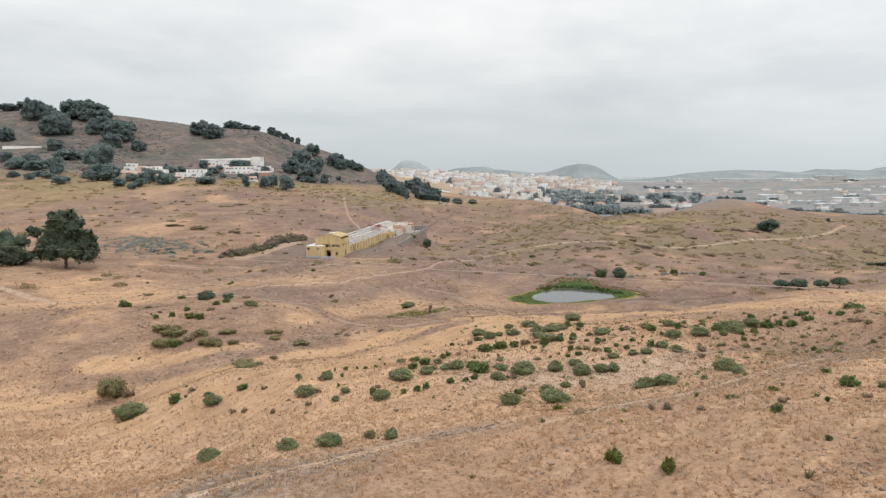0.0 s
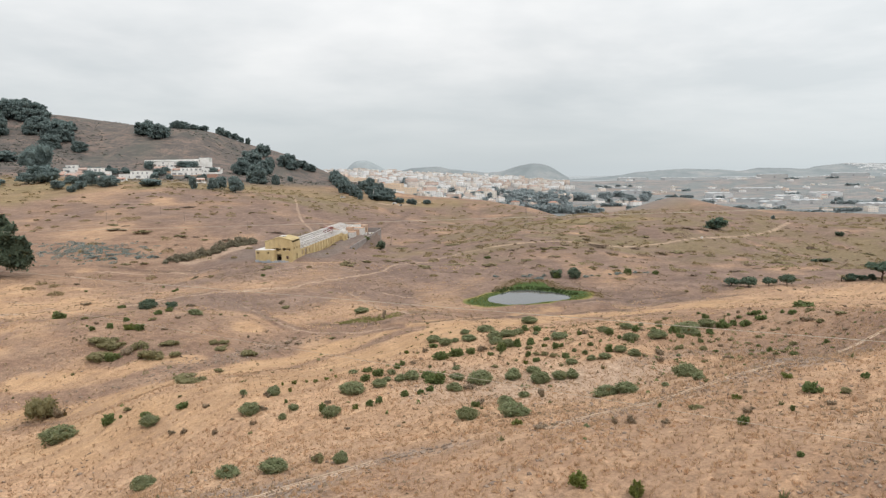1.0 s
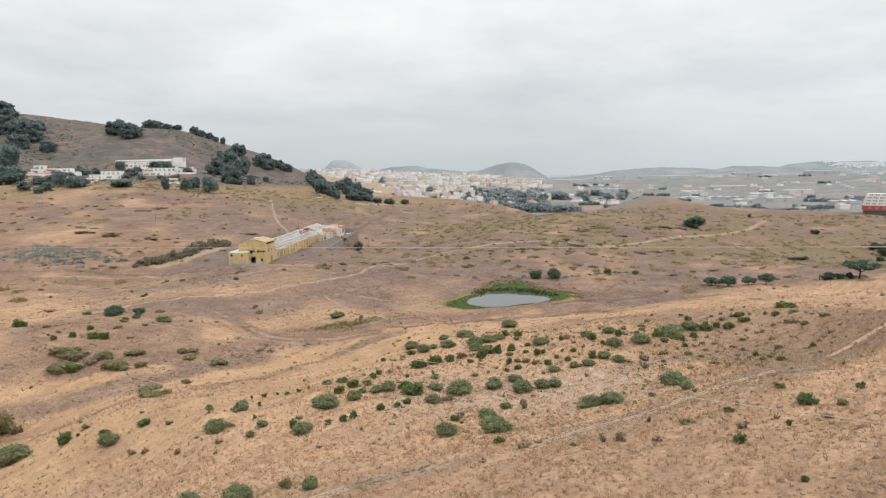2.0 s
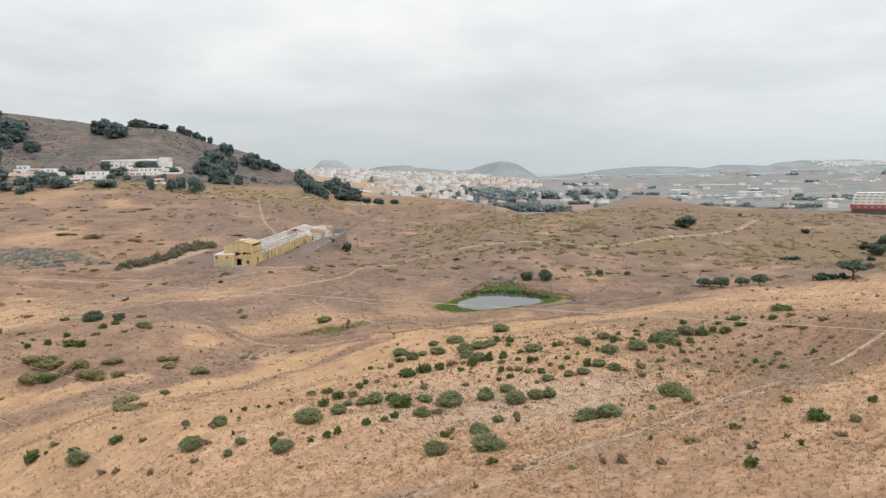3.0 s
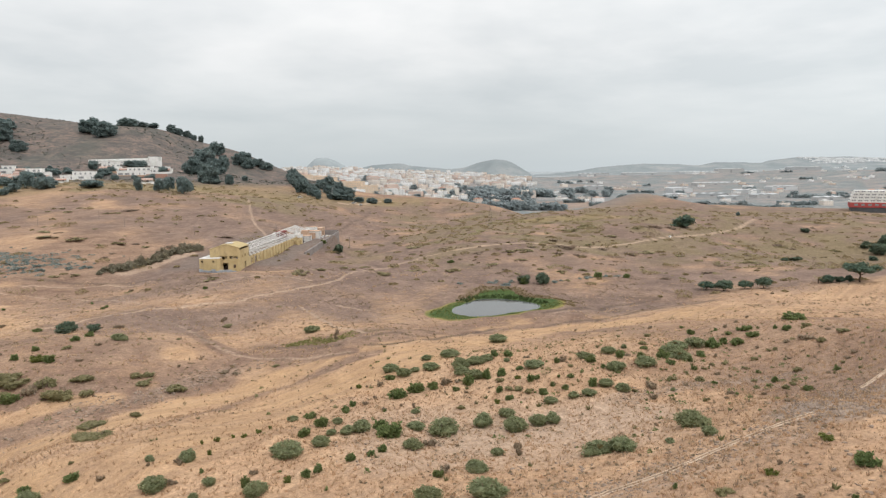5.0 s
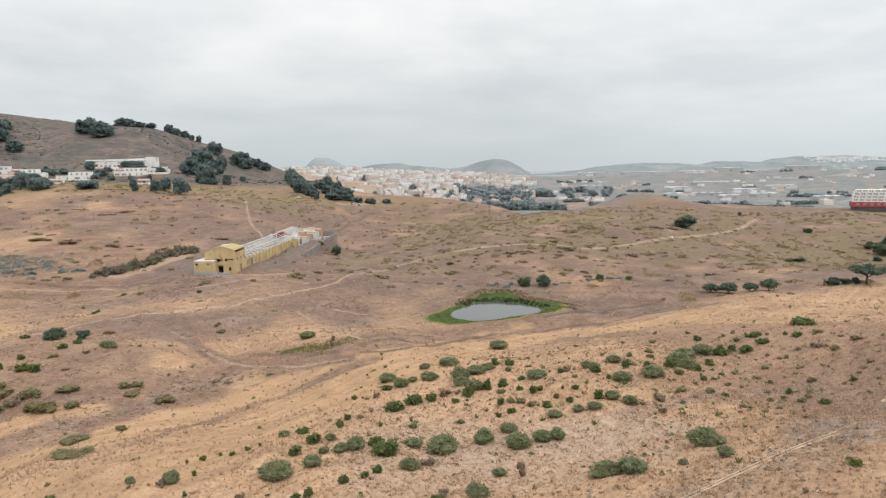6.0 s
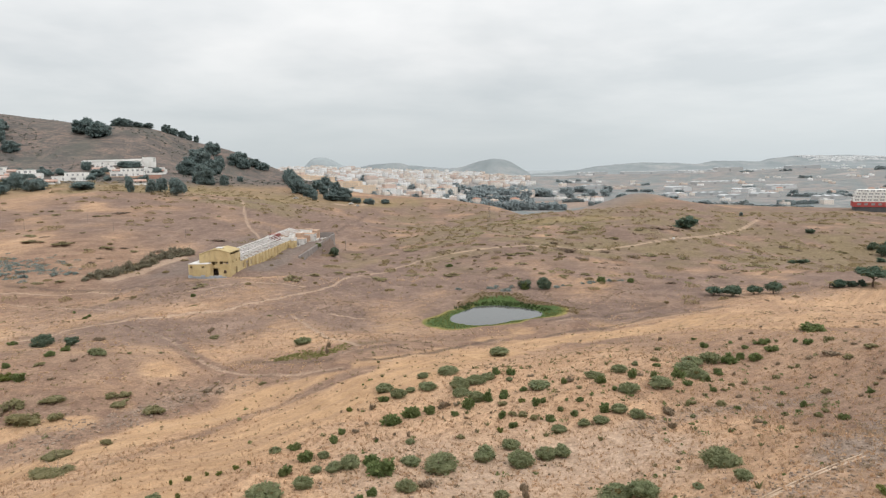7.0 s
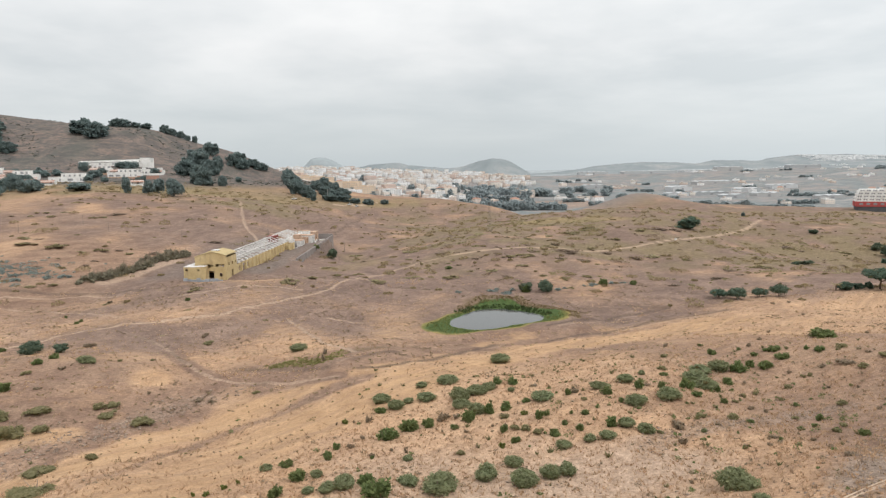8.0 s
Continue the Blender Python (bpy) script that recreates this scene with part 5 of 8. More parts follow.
def plant_all():
    """Copies first take the shape at rest, so each kind is copied before it is moved itself."""
    domes = [shrub(20 + k, M_DOME, dome_lobes(20 + k, 6 + k), 4200, 0.026, "grey-green rounded shrub in dry grass") for k in range(5)]
    spread(domes, [(x, y, w, 0.88 * h) for x, y, w, h in DOME_SHRUBS], "rounded shrubs on the slope", 1, 1.07)
    leafy = [shrub(40 + k, M_LEAFY, spiky_lobes(40 + k, 11 + k), 2600, 0.048, "dark green leafy shrub on the slope", 1.6, heart=0.62) for k in range(5)]
    spread(leafy, LEAFY_SHRUBS, "leafy shrubs on the slope", 2)
    olive = [shrub(60 + k, M_OLIVE, low_lobes(60 + k, 16), 1700, 0.032, "low olive-coloured scrub on dry ground", name="scrub_clump") for k in range(5)]
    spread(olive, [(x, y, w, h * (1 - 0.4 * fade(y, 180, 240))) for x, y, w, h in OLIVE_SCRUB if y > 175], "olive scrub of the valley", 3)
    bushy = [shrub(50 + k, M_OLIVEBUSH, mound_lobes(50 + k, 14), 2400, 0.03, "spreading olive-green scrub on stony ground", name="scrub_clump") for k in range(4)]
    spread(bushy, [q for q in OLIVE_SCRUB if q[1] <= 175], "olive scrub of the near slopes", 9, 1.1)
    brown = [shrub(65 + k, M_BROWN, low_lobes(65 + k, 16), 1500, 0.032, "low brown withered scrub on dry ground", name="scrub_clump") for k in range(3)]
    spread(brown, [(x, y, w, h * (1 - 0.4 * fade(y, 180, 240))) for x, y, w, h in BROWN_SCRUB], "brown scrub of the valley", 8)
    withered = [shrub(70 + k, M_GREY, spiky_lobes(70 + k, 8), 750, 0.034, "half-dead grey-brown shrub with bare twigs", 0.3, 14, "withered_shrub") for k in range(4)]
    spread(withered, WITHERED_SHRUBS, "withered shrubs of the slope", 4)
    blue = [shrub(95 + k, M_BLUE, low_lobes(95 + k, 9), 900, 0.05, "low blue-grey succulent clump on dry ground", 0.6, name="succulent_clump") for k in range(2)]
    spread(blue, BLUE_SCRUB, "blue-grey clumps", 7)
    bright = [shrub(80 + k, M_BRIGHT, spiky_lobes(80 + k, 8), 1500, 0.04, "bright green young shrub in dry grass", 0.8) for k in range(2)]
    spread(bright, BRIGHT_SHRUBS, "bright green shrubs", 5)


def spread(kinds, spots, group, seed, grow=0.98):
    rng = random.Random(seed)
    for k in kinds:
        tagged(k, group=group)
    lots = {id(k): [] for k in kinds}
    for n, spot in enumerate(spots):
        x, y, broad, high = spot
        m = pose(x, y, float(ground_z(x, y)) - 0.06 * high, rng.uniform(-4, 4), rng.uniform(-4, 4), rng.uniform(0, 360))
        lots[id(kinds[n % len(kinds)])].append(m @ Matrix.Diagonal((broad * grow, broad * grow * rng.uniform(0.75, 0.95), high * grow, 1)))
    for k in kinds:
        for m in lots[id(k)][1:]:
            copy_thing(k, m)
        if lots[id(k)]:
            k.matrix_basis = lots[id(k)][0]


M_BROWN = leaf_material("withered_brown_leaves", (0.26, 0.19, 0.145), (0.37, 0.28, 0.215), (0.28, 0.215, 0.13), 0.3)
M_BLUE = leaf_material("blue_grey_leaves", (0.2, 0.245, 0.235), (0.32, 0.37, 0.355), (0.24, 0.25, 0.18), 0.15)
plant_all()


# ---- trees ----
def tree(seed, trunk, lobes, count, size, leaves, label, limbs=5, girth=0.045, name="tree", heart=0.9):
    """A tree one metre broad and one high: a forked trunk and a crown of leafy clumps."""
    rng = random.Random(seed)
    root = new(name)
    bm = bmesh.new()
    fork = Vector((rng.uniform(-0.03, 0.03), rng.uniform(-0.03, 0.03), trunk))
    limb(bm, (0, 0, -0.08), fork, girth, girth * 0.75, 8, 0.02)
    for k, lobe in enumerate(sorted(lobes, key=lambda q: -q[3])[:limbs]):
        limb(bm, fork, Vector(lobe[:3]) * 0.96, girth * 0.6, girth * 0.16, 6, rng.uniform(-0.05, 0.05))
    part("trunk", bm, M_BARK, root)
    part_data("crown", foliage_mesh("crown", seed, lobes, count, size, 0.0, heart), leaves, root)
    return tagged(root, label, "tree")


def round_lobes(seed, n, low=0.2):
    """A ragged full crown: a broad heart and many clumps of unlike size."""
    rng = random.Random(seed)
    lobes = [(0, 0, 0.45, 0.34, 1.0), (rng.uniform(-0.1, 0.1), rng.uniform(-0.1, 0.1), 0.66, 0.25, 0.9)]
    for k in range(2 * n):
        a, d = 2.4 * k + rng.random(), 0.4 * math.sqrt(rng.uniform(0.25, 1.0))
        r = rng.uniform(0.07, 0.19)
        top = 0.9 - 1.5 * d * d
        lobes.append((d * math.cos(a), d * math.sin(a), rng.uniform(low, top), r, rng.uniform(0.75, 1.15)))
    return lobes


def ragged_lobes(seed, n):
    """A crown of many small clumps round a modest heart."""
    rng = random.Random(seed)
    lobes = [(0, 0, 0.4, 0.3, 1.05), (rng.uniform(-0.12, 0.12), rng.uniform(-0.12, 0.12), 0.6, 0.22, 0.95)]
    for k in range(n):
        a, d = 2.4 * k + rng.random(), 0.45 * math.sqrt(rng.uniform(0.1, 1.0))
        lobes.append((d * math.cos(a), d * math.sin(a), rng.uniform(0.1, 0.93 - 1.6 * d * d), rng.uniform(0.06, 0.13), rng.uniform(0.7, 1.2)))
    return lobes


def flat_lobes(seed, n):
    rng = random.Random(seed)
    lobes = [(0, 0, 0.55, 0.25, 0.9)]
    for k in range(n):
        a, d = 2.4 * k, 0.38 * math.sqrt((k + 0.3) / n)
        lobes.append((d * math.cos(a), d * math.sin(a), 0.72 - 1.5 * d * d + rng.uniform(-0.12, 0.06), rng.uniform(0.13, 0.22), 1.25))
    return lobes


def umbrella_lobes(seed, n):
    rng = random.Random(seed)
    return [(0.42 * math.sqrt((k + 0.3) / n) * math.cos(2.4 * k), 0.42 * math.sqrt((k + 0.3) / n) * math.sin(2.4 * k), 0.74 + rng.uniform(-0.08, 0.1), rng.uniform(0.11, 0.19), 0.85) for k in range(n)]


def big_tree():
    """The old gum tree in the valley: several stems, a tall ragged crown and low side boughs."""
    stems = [(-0.02, 0.0, 0.82, 0.15, 1.0), (-0.15, 0.05, 0.66, 0.15, 1.1), (0.12, -0.04, 0.7, 0.15, 1.1), (0.0, 0.02, 0.52, 0.18, 1.0),
             (-0.27, 0.0, 0.45, 0.13, 1.1), (0.26, 0.03, 0.42, 0.14, 1.2), (0.37, -0.02, 0.25, 0.1, 1.3), (-0.33, 0.04, 0.27, 0.1, 1.2),
             (0.2, 0.1, 0.24, 0.12, 1.1), (-0.14, -0.08, 0.3, 0.13, 1.0), (0.06, -0.14, 0.36, 0.13, 1.0), (-0.42, 0.02, 0.64, 0.07, 0.8),
             (0.04, 0.16, 0.6, 0.15, 1.0), (0.33, 0.02, 0.57, 0.08, 1.0), (0.1, 0.0, 0.93, 0.07, 0.8)]
    rng = random.Random(12)
    lobes = list(stems)
    for x, y, z, r, f in stems:
        for _ in range(6):
            a, e, q = rng.uniform(0, 6.28), rng.uniform(-0.7, 1.3), rng.uniform(0.28, 0.5) * r
            lobes.append((x + r * math.cos(a) * math.cos(e), y + r * math.sin(a) * math.cos(e), z + r * f * math.sin(e), q, 1.0))
    root = tree(301, 0.16, lobes, 26000, 0.013, M_TREE, "tall dark gum tree with forked trunks in dry grass", 9, 0.03, heart=0.72)
    root.matrix_basis = pose(-124.3, 218.7, float(ground_z(-124.3, 218.7)), 0, 0, 15) @ Matrix.Diagonal((20.5, 17, 19.0, 1))


def flat_tree(seed, x, y, broad, high, turn, label, trunk=0.2):
    root = tree(seed, trunk, flat_lobes(seed, 13) if trunk < 0.3 else umbrella_lobes(seed, 12), 3200, 0.026, M_TREE, label, 7, 0.035, heart=0.8)
    root.matrix_basis = pose(x, y, float(ground_z(x, y)), 0, 0, turn) @ Matrix.Diagonal((broad, broad * 0.85, high, 1))


def palm(x, y, high):
    """A low palm: a stub of trunk and a head of arching fronds."""
    root = tagged(new("palm"), "low palm with dry arching fronds beside shrubs", "palm")
    bm = bmesh.new()
    limb(bm, (0, 0, -0.1), (0, 0, 0.45 * high), 0.22, 0.18, 8, 0.05)
    part("trunk", bm, M_BARK, root)
    rng = random.Random(5)
    for k in range(16):
        bm = bmesh.new()
        a, droop = 6.28 * k / 16 + rng.uniform(-0.15, 0.15), rng.uniform(0.2, 1.0)
        last = None
        for s in range(7):
            u = s / 6
            r, z = 0.55 * high * u, 0.45 * high + high * (0.55 * u * (1 - 0.55 * droop) - 0.45 * droop * u * u * u)
            w = 0.16 * math.sin(math.pi * min(1, u * 0.85 + 0.12))
            c, n = Vector((r * math.cos(a), r * math.sin(a), z)), Vector((-math.sin(a), math.cos(a), 0)) * w
            row = [bm.verts.new(c - n - Vector((0, 0, 0.05))), bm.verts.new(c), bm.verts.new(c + n - Vector((0, 0, 0.05)))]
            if last:
                bm.faces.new((last[0], last[1], row[1], row[0]))
                bm.faces.new((last[1], last[2], row[2], row[1]))
            last = row
        part("frond", bm, M_OLIVE, root)
    root.matrix_basis = pose(x, y, float(ground_z(x, y)))


def far_woods(kinds, spots):
    """The woods and hedges beyond the grassland, too far to tell tree from tree."""
    rng = np.random.default_rng(23)
    verts, faces, base = [], [], 0
    for n, (x, y, broad, high) in enumerate(spots):
        data = kinds[n % len(kinds)]
        v = np.empty(3 * len(data.vertices), np.float32)
        data.vertices.foreach_get("co", v)
        f = np.empty(len(data.loops), np.int32)
        data.loops.foreach_get("vertex_index", f)
        a = rng.uniform(0, 6.28)
        v = v.reshape(-1, 3) * (broad * 1.14, broad, high * 1.15)
        z = float(ground_z(x, y)) - 0.06 * high
        verts.append(np.stack([v[:, 0] * math.cos(a) - v[:, 1] * math.sin(a) + x, v[:, 0] * math.sin(a) + v[:, 1] * math.cos(a) + y, v[:, 2] + z], 1))
        faces.append(f.reshape(-1, 3) + base)
        base += len(v)
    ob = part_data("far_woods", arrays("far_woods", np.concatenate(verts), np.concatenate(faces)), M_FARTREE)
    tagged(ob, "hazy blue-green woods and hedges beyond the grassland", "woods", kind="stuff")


def plant_trees():
    big_tree()
    flat_tree(311, 107.3, 209.7, 5.2, 2.9, 10, "low flat-topped tree with dark leaves")
    flat_tree(312, 111.6, 207.0, 6.4, 3.5, 80, "broad flat-topped tree with dark leaves")
    flat_tree(313, 117.6, 205.7, 4.4, 2.8, 140, "small flat-topped tree with dark leaves")
    flat_tree(314, 122.1, 203.5, 5.6, 3.9, 200, "dense flat-topped tree with dark leaves")
    flat_tree(315, 151.2, 200.3, 11.0, 5.8, 30, "umbrella-shaped thorn tree with bare forked limbs", 0.36)
    palm(141.9, 206.1, 3.2)
    rng = random.Random(8)
    garden = [(rng.uniform(-276, -150), rng.uniform(522, 606), rng.uniform(4.5, 9.0), rng.uniform(3.0, 5.5)) for _ in range(22)]
    rounds = [tree(320 + k, 0.12, round_lobes(320 + k, 8 + k), 3600, 0.027, M_TREE, "dark round-crowned tree among dry grass", 5, 0.035, heart=0.8) for k in range(5)]
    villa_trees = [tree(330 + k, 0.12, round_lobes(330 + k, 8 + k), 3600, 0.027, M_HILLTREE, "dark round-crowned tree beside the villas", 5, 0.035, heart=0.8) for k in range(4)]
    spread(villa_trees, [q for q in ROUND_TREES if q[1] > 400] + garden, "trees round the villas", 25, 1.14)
    spread(rounds, [q for q in ROUND_TREES if q[1] <= 400] + [(-141.9, 218.3, 12.0, 9.5), (-150.0, 224.0, 10.0, 10.5), (144.4, 205.6, 4.0, 2.6), (147.7, 204.3, 3.2, 1.7), (150.0, 203.3, 2.2, 2.0)], "trees of the valley", 21, 1.14)
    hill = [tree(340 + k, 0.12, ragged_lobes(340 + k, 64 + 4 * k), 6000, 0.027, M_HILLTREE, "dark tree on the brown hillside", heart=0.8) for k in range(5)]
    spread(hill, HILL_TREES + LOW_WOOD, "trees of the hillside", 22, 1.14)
    low = [foliage_mesh("clump", 360 + k, ragged_lobes(360 + k, 26), 1100, 0.045, 0.0, 0.84) for k in range(4)]
    rng = random.Random(9)
    wood = []
    wood += [(146 + 5.4 * k + rng.uniform(-3, 3), 880 + 12 * rng.random(), rng.uniform(11, 19), rng.uniform(11 - 0.2 * k, 17 - 0.25 * k)) for k in range(24)]
    wood += [(rng.uniform(205, 330), rng.uniform(1120, 1180), rng.uniform(16, 28), rng.uniform(10, 15)) for _ in range(26)]
    wood += [(rng.uniform(330, 480), rng.uniform(1000, 1250), rng.uniform(14, 24), rng.uniform(8, 13)) for _ in range(16)]
    wood += [(rng.uniform(-0.05, 0.24) * d, d, rng.uniform(9, 15), rng.uniform(8, 12)) for d in [rng.uniform(980, 1400) for _ in range(22)]]
    for _ in range(30):
        d, turn = rng.uniform(800, 2100), rng.uniform(-0.5, 0.5)
        x = rng.uniform(0.3, 0.85) * d
        wood += [(x + 8 * k * math.cos(turn) + rng.uniform(-3, 3), d + 8 * k * math.sin(turn) + rng.uniform(-4, 4), rng.uniform(8, 15), rng.uniform(4, 7.5)) for k in range(rng.randint(2, 7))]
    wood += [(rng.uniform(0.155, 0.26) * d, d, rng.uniform(13, 22), rng.uniform(9, 14)) for d in [rng.uniform(985, 1300) for _ in range(32)]]
    wood += [(rng.uniform(-0.1, 0.15) * d, d, rng.uniform(8, 14), rng.uniform(7, 11)) for d in [rng.uniform(970, 1250) for _ in range(26)]]
    wood += [(rng.uniform(300, 440), rng.uniform(625, 720), rng.uniform(7, 15), rng.uniform(2.5, 5.5)) for _ in range(26)]
    far_woods(low, wood)


def hedge_row():
    """The dark thicket along the ditch beside the ruin."""
    line = [(-80.7, 250.9), (-76.3, 258.2), (-71.9, 266.7), (-69.1, 276.7), (-65.2, 283.7), (-60.5, 291.0)]
    rng = random.Random(31)
    spots = []
    for (ax, ay), (bx, by) in zip(line, line[1:]):
        for k in range(6):
            s = (k + rng.random()) / 6
            spots.append((ax + (bx - ax) * s + rng.uniform(-1.8, 1.8), ay + (by - ay) * s + rng.uniform(-1.5, 1.5), rng.uniform(3.4, 6.5), rng.uniform(2.4, 4.8)))
    kinds = [shrub(370 + k, M_HEDGE, low_lobes(370 + k, 16), 1500, 0.04, "dark thicket shrub along a ditch") for k in range(3)]
    spread(kinds, spots, "thicket along the ditch", 32, 1.1)


# tree leaves made paler and bluer, the air's haze painted in
M_HILLTREE = leaf_material("hazed_hillside_leaves", (0.15, 0.202, 0.2), (0.2, 0.258, 0.246), (0.205, 0.238, 0.222))
M_HEDGE = leaf_material("thicket_leaves", (0.18, 0.165, 0.118), (0.29, 0.262, 0.19))
plant_trees()
hedge_row()


# ---- buildings ----
def block(bm, x0, x1, y0, y1, z0, z1):
    """A box between corners, added to a bmesh."""
    m = Matrix.Translation(((x0 + x1) / 2, (y0 + y1) / 2, (z0 + z1) / 2)) @ Matrix.Diagonal((abs(x1 - x0), abs(y1 - y0), abs(z1 - z0), 1))
    bmesh.ops.create_cube(bm, size=1.0, matrix=m)


def wall_run(bm, a, b, thick, z0, z1, holes=(), top=None):
    """An upright wall from a to b (x, y) with openings (start, end, low, high) cut through it; top(s) may shape its upper edge."""
    a, b = Vector((*a, 0)), Vector((*b, 0))
    run = (b - a).length
    ex = (b - a).normalized()
    ey = Vector((-ex.y, ex.x, 0))
    cuts = sorted({0.0, run, *[h[0] for h in holes], *[h[1] for h in holes]} | ({run * k / 14 for k in range(15)} if top else set()))
    for s, e in zip(cuts, cuts[1:]):
        mid = (s + e) / 2
        spans, low = [], z0
        for h in sorted([h for h in holes if h[0] <= mid <= h[1]], key=lambda h: h[2]):
            spans.append((low, h[2]))
            low = h[3]
        spans.append((low, None))
        for lo, hi in spans:
            t0, t1 = (hi, hi) if hi is not None else ((top(s / run), top(e / run)) if top else (z1, z1))
            if min(t0, t1) - lo < 0.01:
                continue
            q = []
            for d, zl, zh in ((s, lo, t0), (e, lo, t1)):
                for o in (-thick / 2, thick / 2):
                    p = a + ex * d + ey * o
                    q.append((bm.verts.new((p.x, p.y, zl)), bm.verts.new((p.x, p.y, zh))))
            (a0, a1), (b0, b1), (c0, c1), (d0, d1) = q
            for f in ((a0, c0, c1, a1), (b0, b1, d1, d0), (a1, c1, d1, b1), (a0, b0, d0, c0), (a0, a1, b1, b0), (c0, d0, d1, c1)):
                bm.faces.new(f)
    bmesh.ops.remove_doubles(bm, verts=bm.verts[:], dist=0.002)


def ruined_farm():
    """The long roofless ruin: a yellow head building, an annex, a long wall with piers, white frames, and end buildings."""
    root = tagged(new("ruined_farm_building"), "long yellow ruined building with white roof frames", "ruin")
    rng = random.Random(77)
    arch = lambda s: 7.0 + 1.5 * max(0.0, 1 - abs(s - 0.56) / 0.5) ** 0.7
    bm = bmesh.new()
    windows = [(2.9, 3.6, 3.9, 4.7), (3.8, 5.0, 3.7, 4.75), (5.15, 5.7, 4.0, 4.7), (6.4, 7.5, 3.9, 4.8), (7.7, 8.3, 4.1, 4.7), (8.45, 9.2, 3.9, 4.75)]
    wall_run(bm, (-3.8, 3.0), (6.0, 3.0), 0.35, -0.5, 7, windows + [(4.2, 5.9, 0.0, 2.6), (2.4, 3.3, 0.9, 2.2), (7.6, 8.5, 0.9, 2.0)], arch)
    part("front_wall", bm, M_YELLOW, root)
    bm = bmesh.new()
    wall_run(bm, (5.83, 3.18), (5.83, 12.0), 0.35, -0.5, 6.75, [(1.6 + 3.0 * k, 2.7 + 3.0 * k, 4.0, 5.0) for k in range(3)] + [(4.4, 5.9, 0, 2.4)])
    part("side_wall", bm, M_YELLOW, root)
    bm = bmesh.new()
    wall_run(bm, (-3.63, 12.0), (-3.63, 3.18), 0.35, -0.5, 6.75)
    part("side_wall", bm, M_YELLOW, root)
    bm = bmesh.new()
    wall_run(bm, (6.0, 12.0), (-3.8, 12.0), 0.35, -0.5, 7, [(3, 6, 0, 3.0)], arch)
    part("rear_wall", bm, M_YELLOW, root)
    bm = bmesh.new()
    rows = []
    for k in range(15):
        s = k / 14
        x, z = -3.9 + 10 * s, arch(s) + 0.02
        rows.append([bm.verts.new((x, y, z + d)) for y in (2.7, 12.4) for d in (0, 0.2)])
    for p, q in zip(rows, rows[1:]):
        for f in ((p[1], q[1], q[3], p[3]), (p[0], p[2], q[2], q[0]), (p[0], q[0], q[1], p[1]), (p[2], p[3], q[3], q[2])):
            bm.faces.new(f)
    part("vaulted_roof", bm, M_YELLOWROOF, root, "faded ochre vaulted roof")
    bm = bmesh.new()
    block(bm, 0.9, 2.5, 5.0, 7.4, 8.3, 8.75)
    block(bm, 0.7, 2.7, 4.8, 7.6, 8.75, 8.85)
    part("roof_vent", bm, M_FRAME, root)
    # annex before the head building
    for p, q, holes in (((-6.2, 0.0), (-0.6, 0.0), [(0.5, 1.3, 3.1, 3.7), (4.2, 4.9, 3.1, 3.7)]), ((-0.6, 0.0), (0.2, 0.9), []), ((0.2, 0.9), (0.2, 2.8), []),
                        ((-6.05, 9.0), (-6.05, 0.15), [(2, 3, 2.6, 3.5), (5.5, 6.3, 2.6, 3.5)]), ((-3.8, 9.0), (-6.2, 9.0), [])):
        bm = bmesh.new()
        wall_run(bm, p, q, 0.3, -0.5, 4.3, holes)
        part("annex_wall", bm, M_YELLOW, root)
    bm = bmesh.new()
    for x0, x1, y0, y1 in ((-6.2, -4.5, -0.1, 5.5), (-4.5, -2.4, -0.1, 2.1), (-4.5, -2.4, 3.2, 5.5), (-2.4, 0.1, 0.2, 2.7), (-6.2, -3.9, 6.4, 9.0)):
        block(bm, x0, x1, y0, y1, 4.3, 4.46)
    part("annex_roof", bm, M_FRAME, root, "broken white flat roof")
    for k in range(9):
        x = -5.8 + 1.35 * k
        bm = bmesh.new()
        block(bm, x, x + 1.25, -1.6 - 0.12 * (k % 3), -1.35, -0.5, rng.uniform(0.55, 1.3))
        part("fence_panel", bm, M_FENCE, root, "grey-blue fence sheet")
    # long side wall with piers, and the wall behind
    bm = bmesh.new()
    wall_run(bm, (5.85, 12.2), (5.85, 74.0), 0.32, -0.5, 3.3, [(2.0, 3.6, 0.9, 2.6), (5.5, 8.0, 0, 2.8), (10.0, 11.6, 0.9, 2.6), (20, 21.4, 0, 2.2)])
    part("long_wall", bm, M_YELLOW, root)
    for k in range(16):
        bm = bmesh.new()
        block(bm, 6.02, 6.3, 16.0 + 3.8 * k, 16.5 + 3.8 * k, -0.5, 3.5)
        part("pier", bm, M_YELLOW, root)
    bm = bmesh.new()
    wall_run(bm, (-5.9, 108.0), (-5.9, 12.2), 0.32, -0.5, 2.6)
    part("rear_long_wall", bm, M_FRAME, root)
    # the white frames that held the roof
    for k in range(17):
        y = 13.6 + 3.75 * k
        bm = bmesh.new()
        limb(bm, (-5.7, y, 3.6), (-0.2, y, 5.9), 0.16, 0.16, 4)
        limb(bm, (5.6, y, 3.1), (-0.2, y, 5.9), 0.16, 0.16, 4)
        limb(bm, (-0.2, y, 5.9), (-0.2, y, 3.2), 0.14, 0.14, 4)
        limb(bm, (-5.6, y, 3.55), (5.6, y, 3.15), 0.15, 0.15, 4)
        for x0, x1, z1 in ((-2.9, -0.2, 3.35), (2.7, -0.2, 3.25)):
            limb(bm, (x0, y, 4.65), (x1, y, z1), 0.11, 0.11, 4)
        block(bm, -5.85, -5.5, y - 0.18, y + 0.18, -0.5, 3.7)
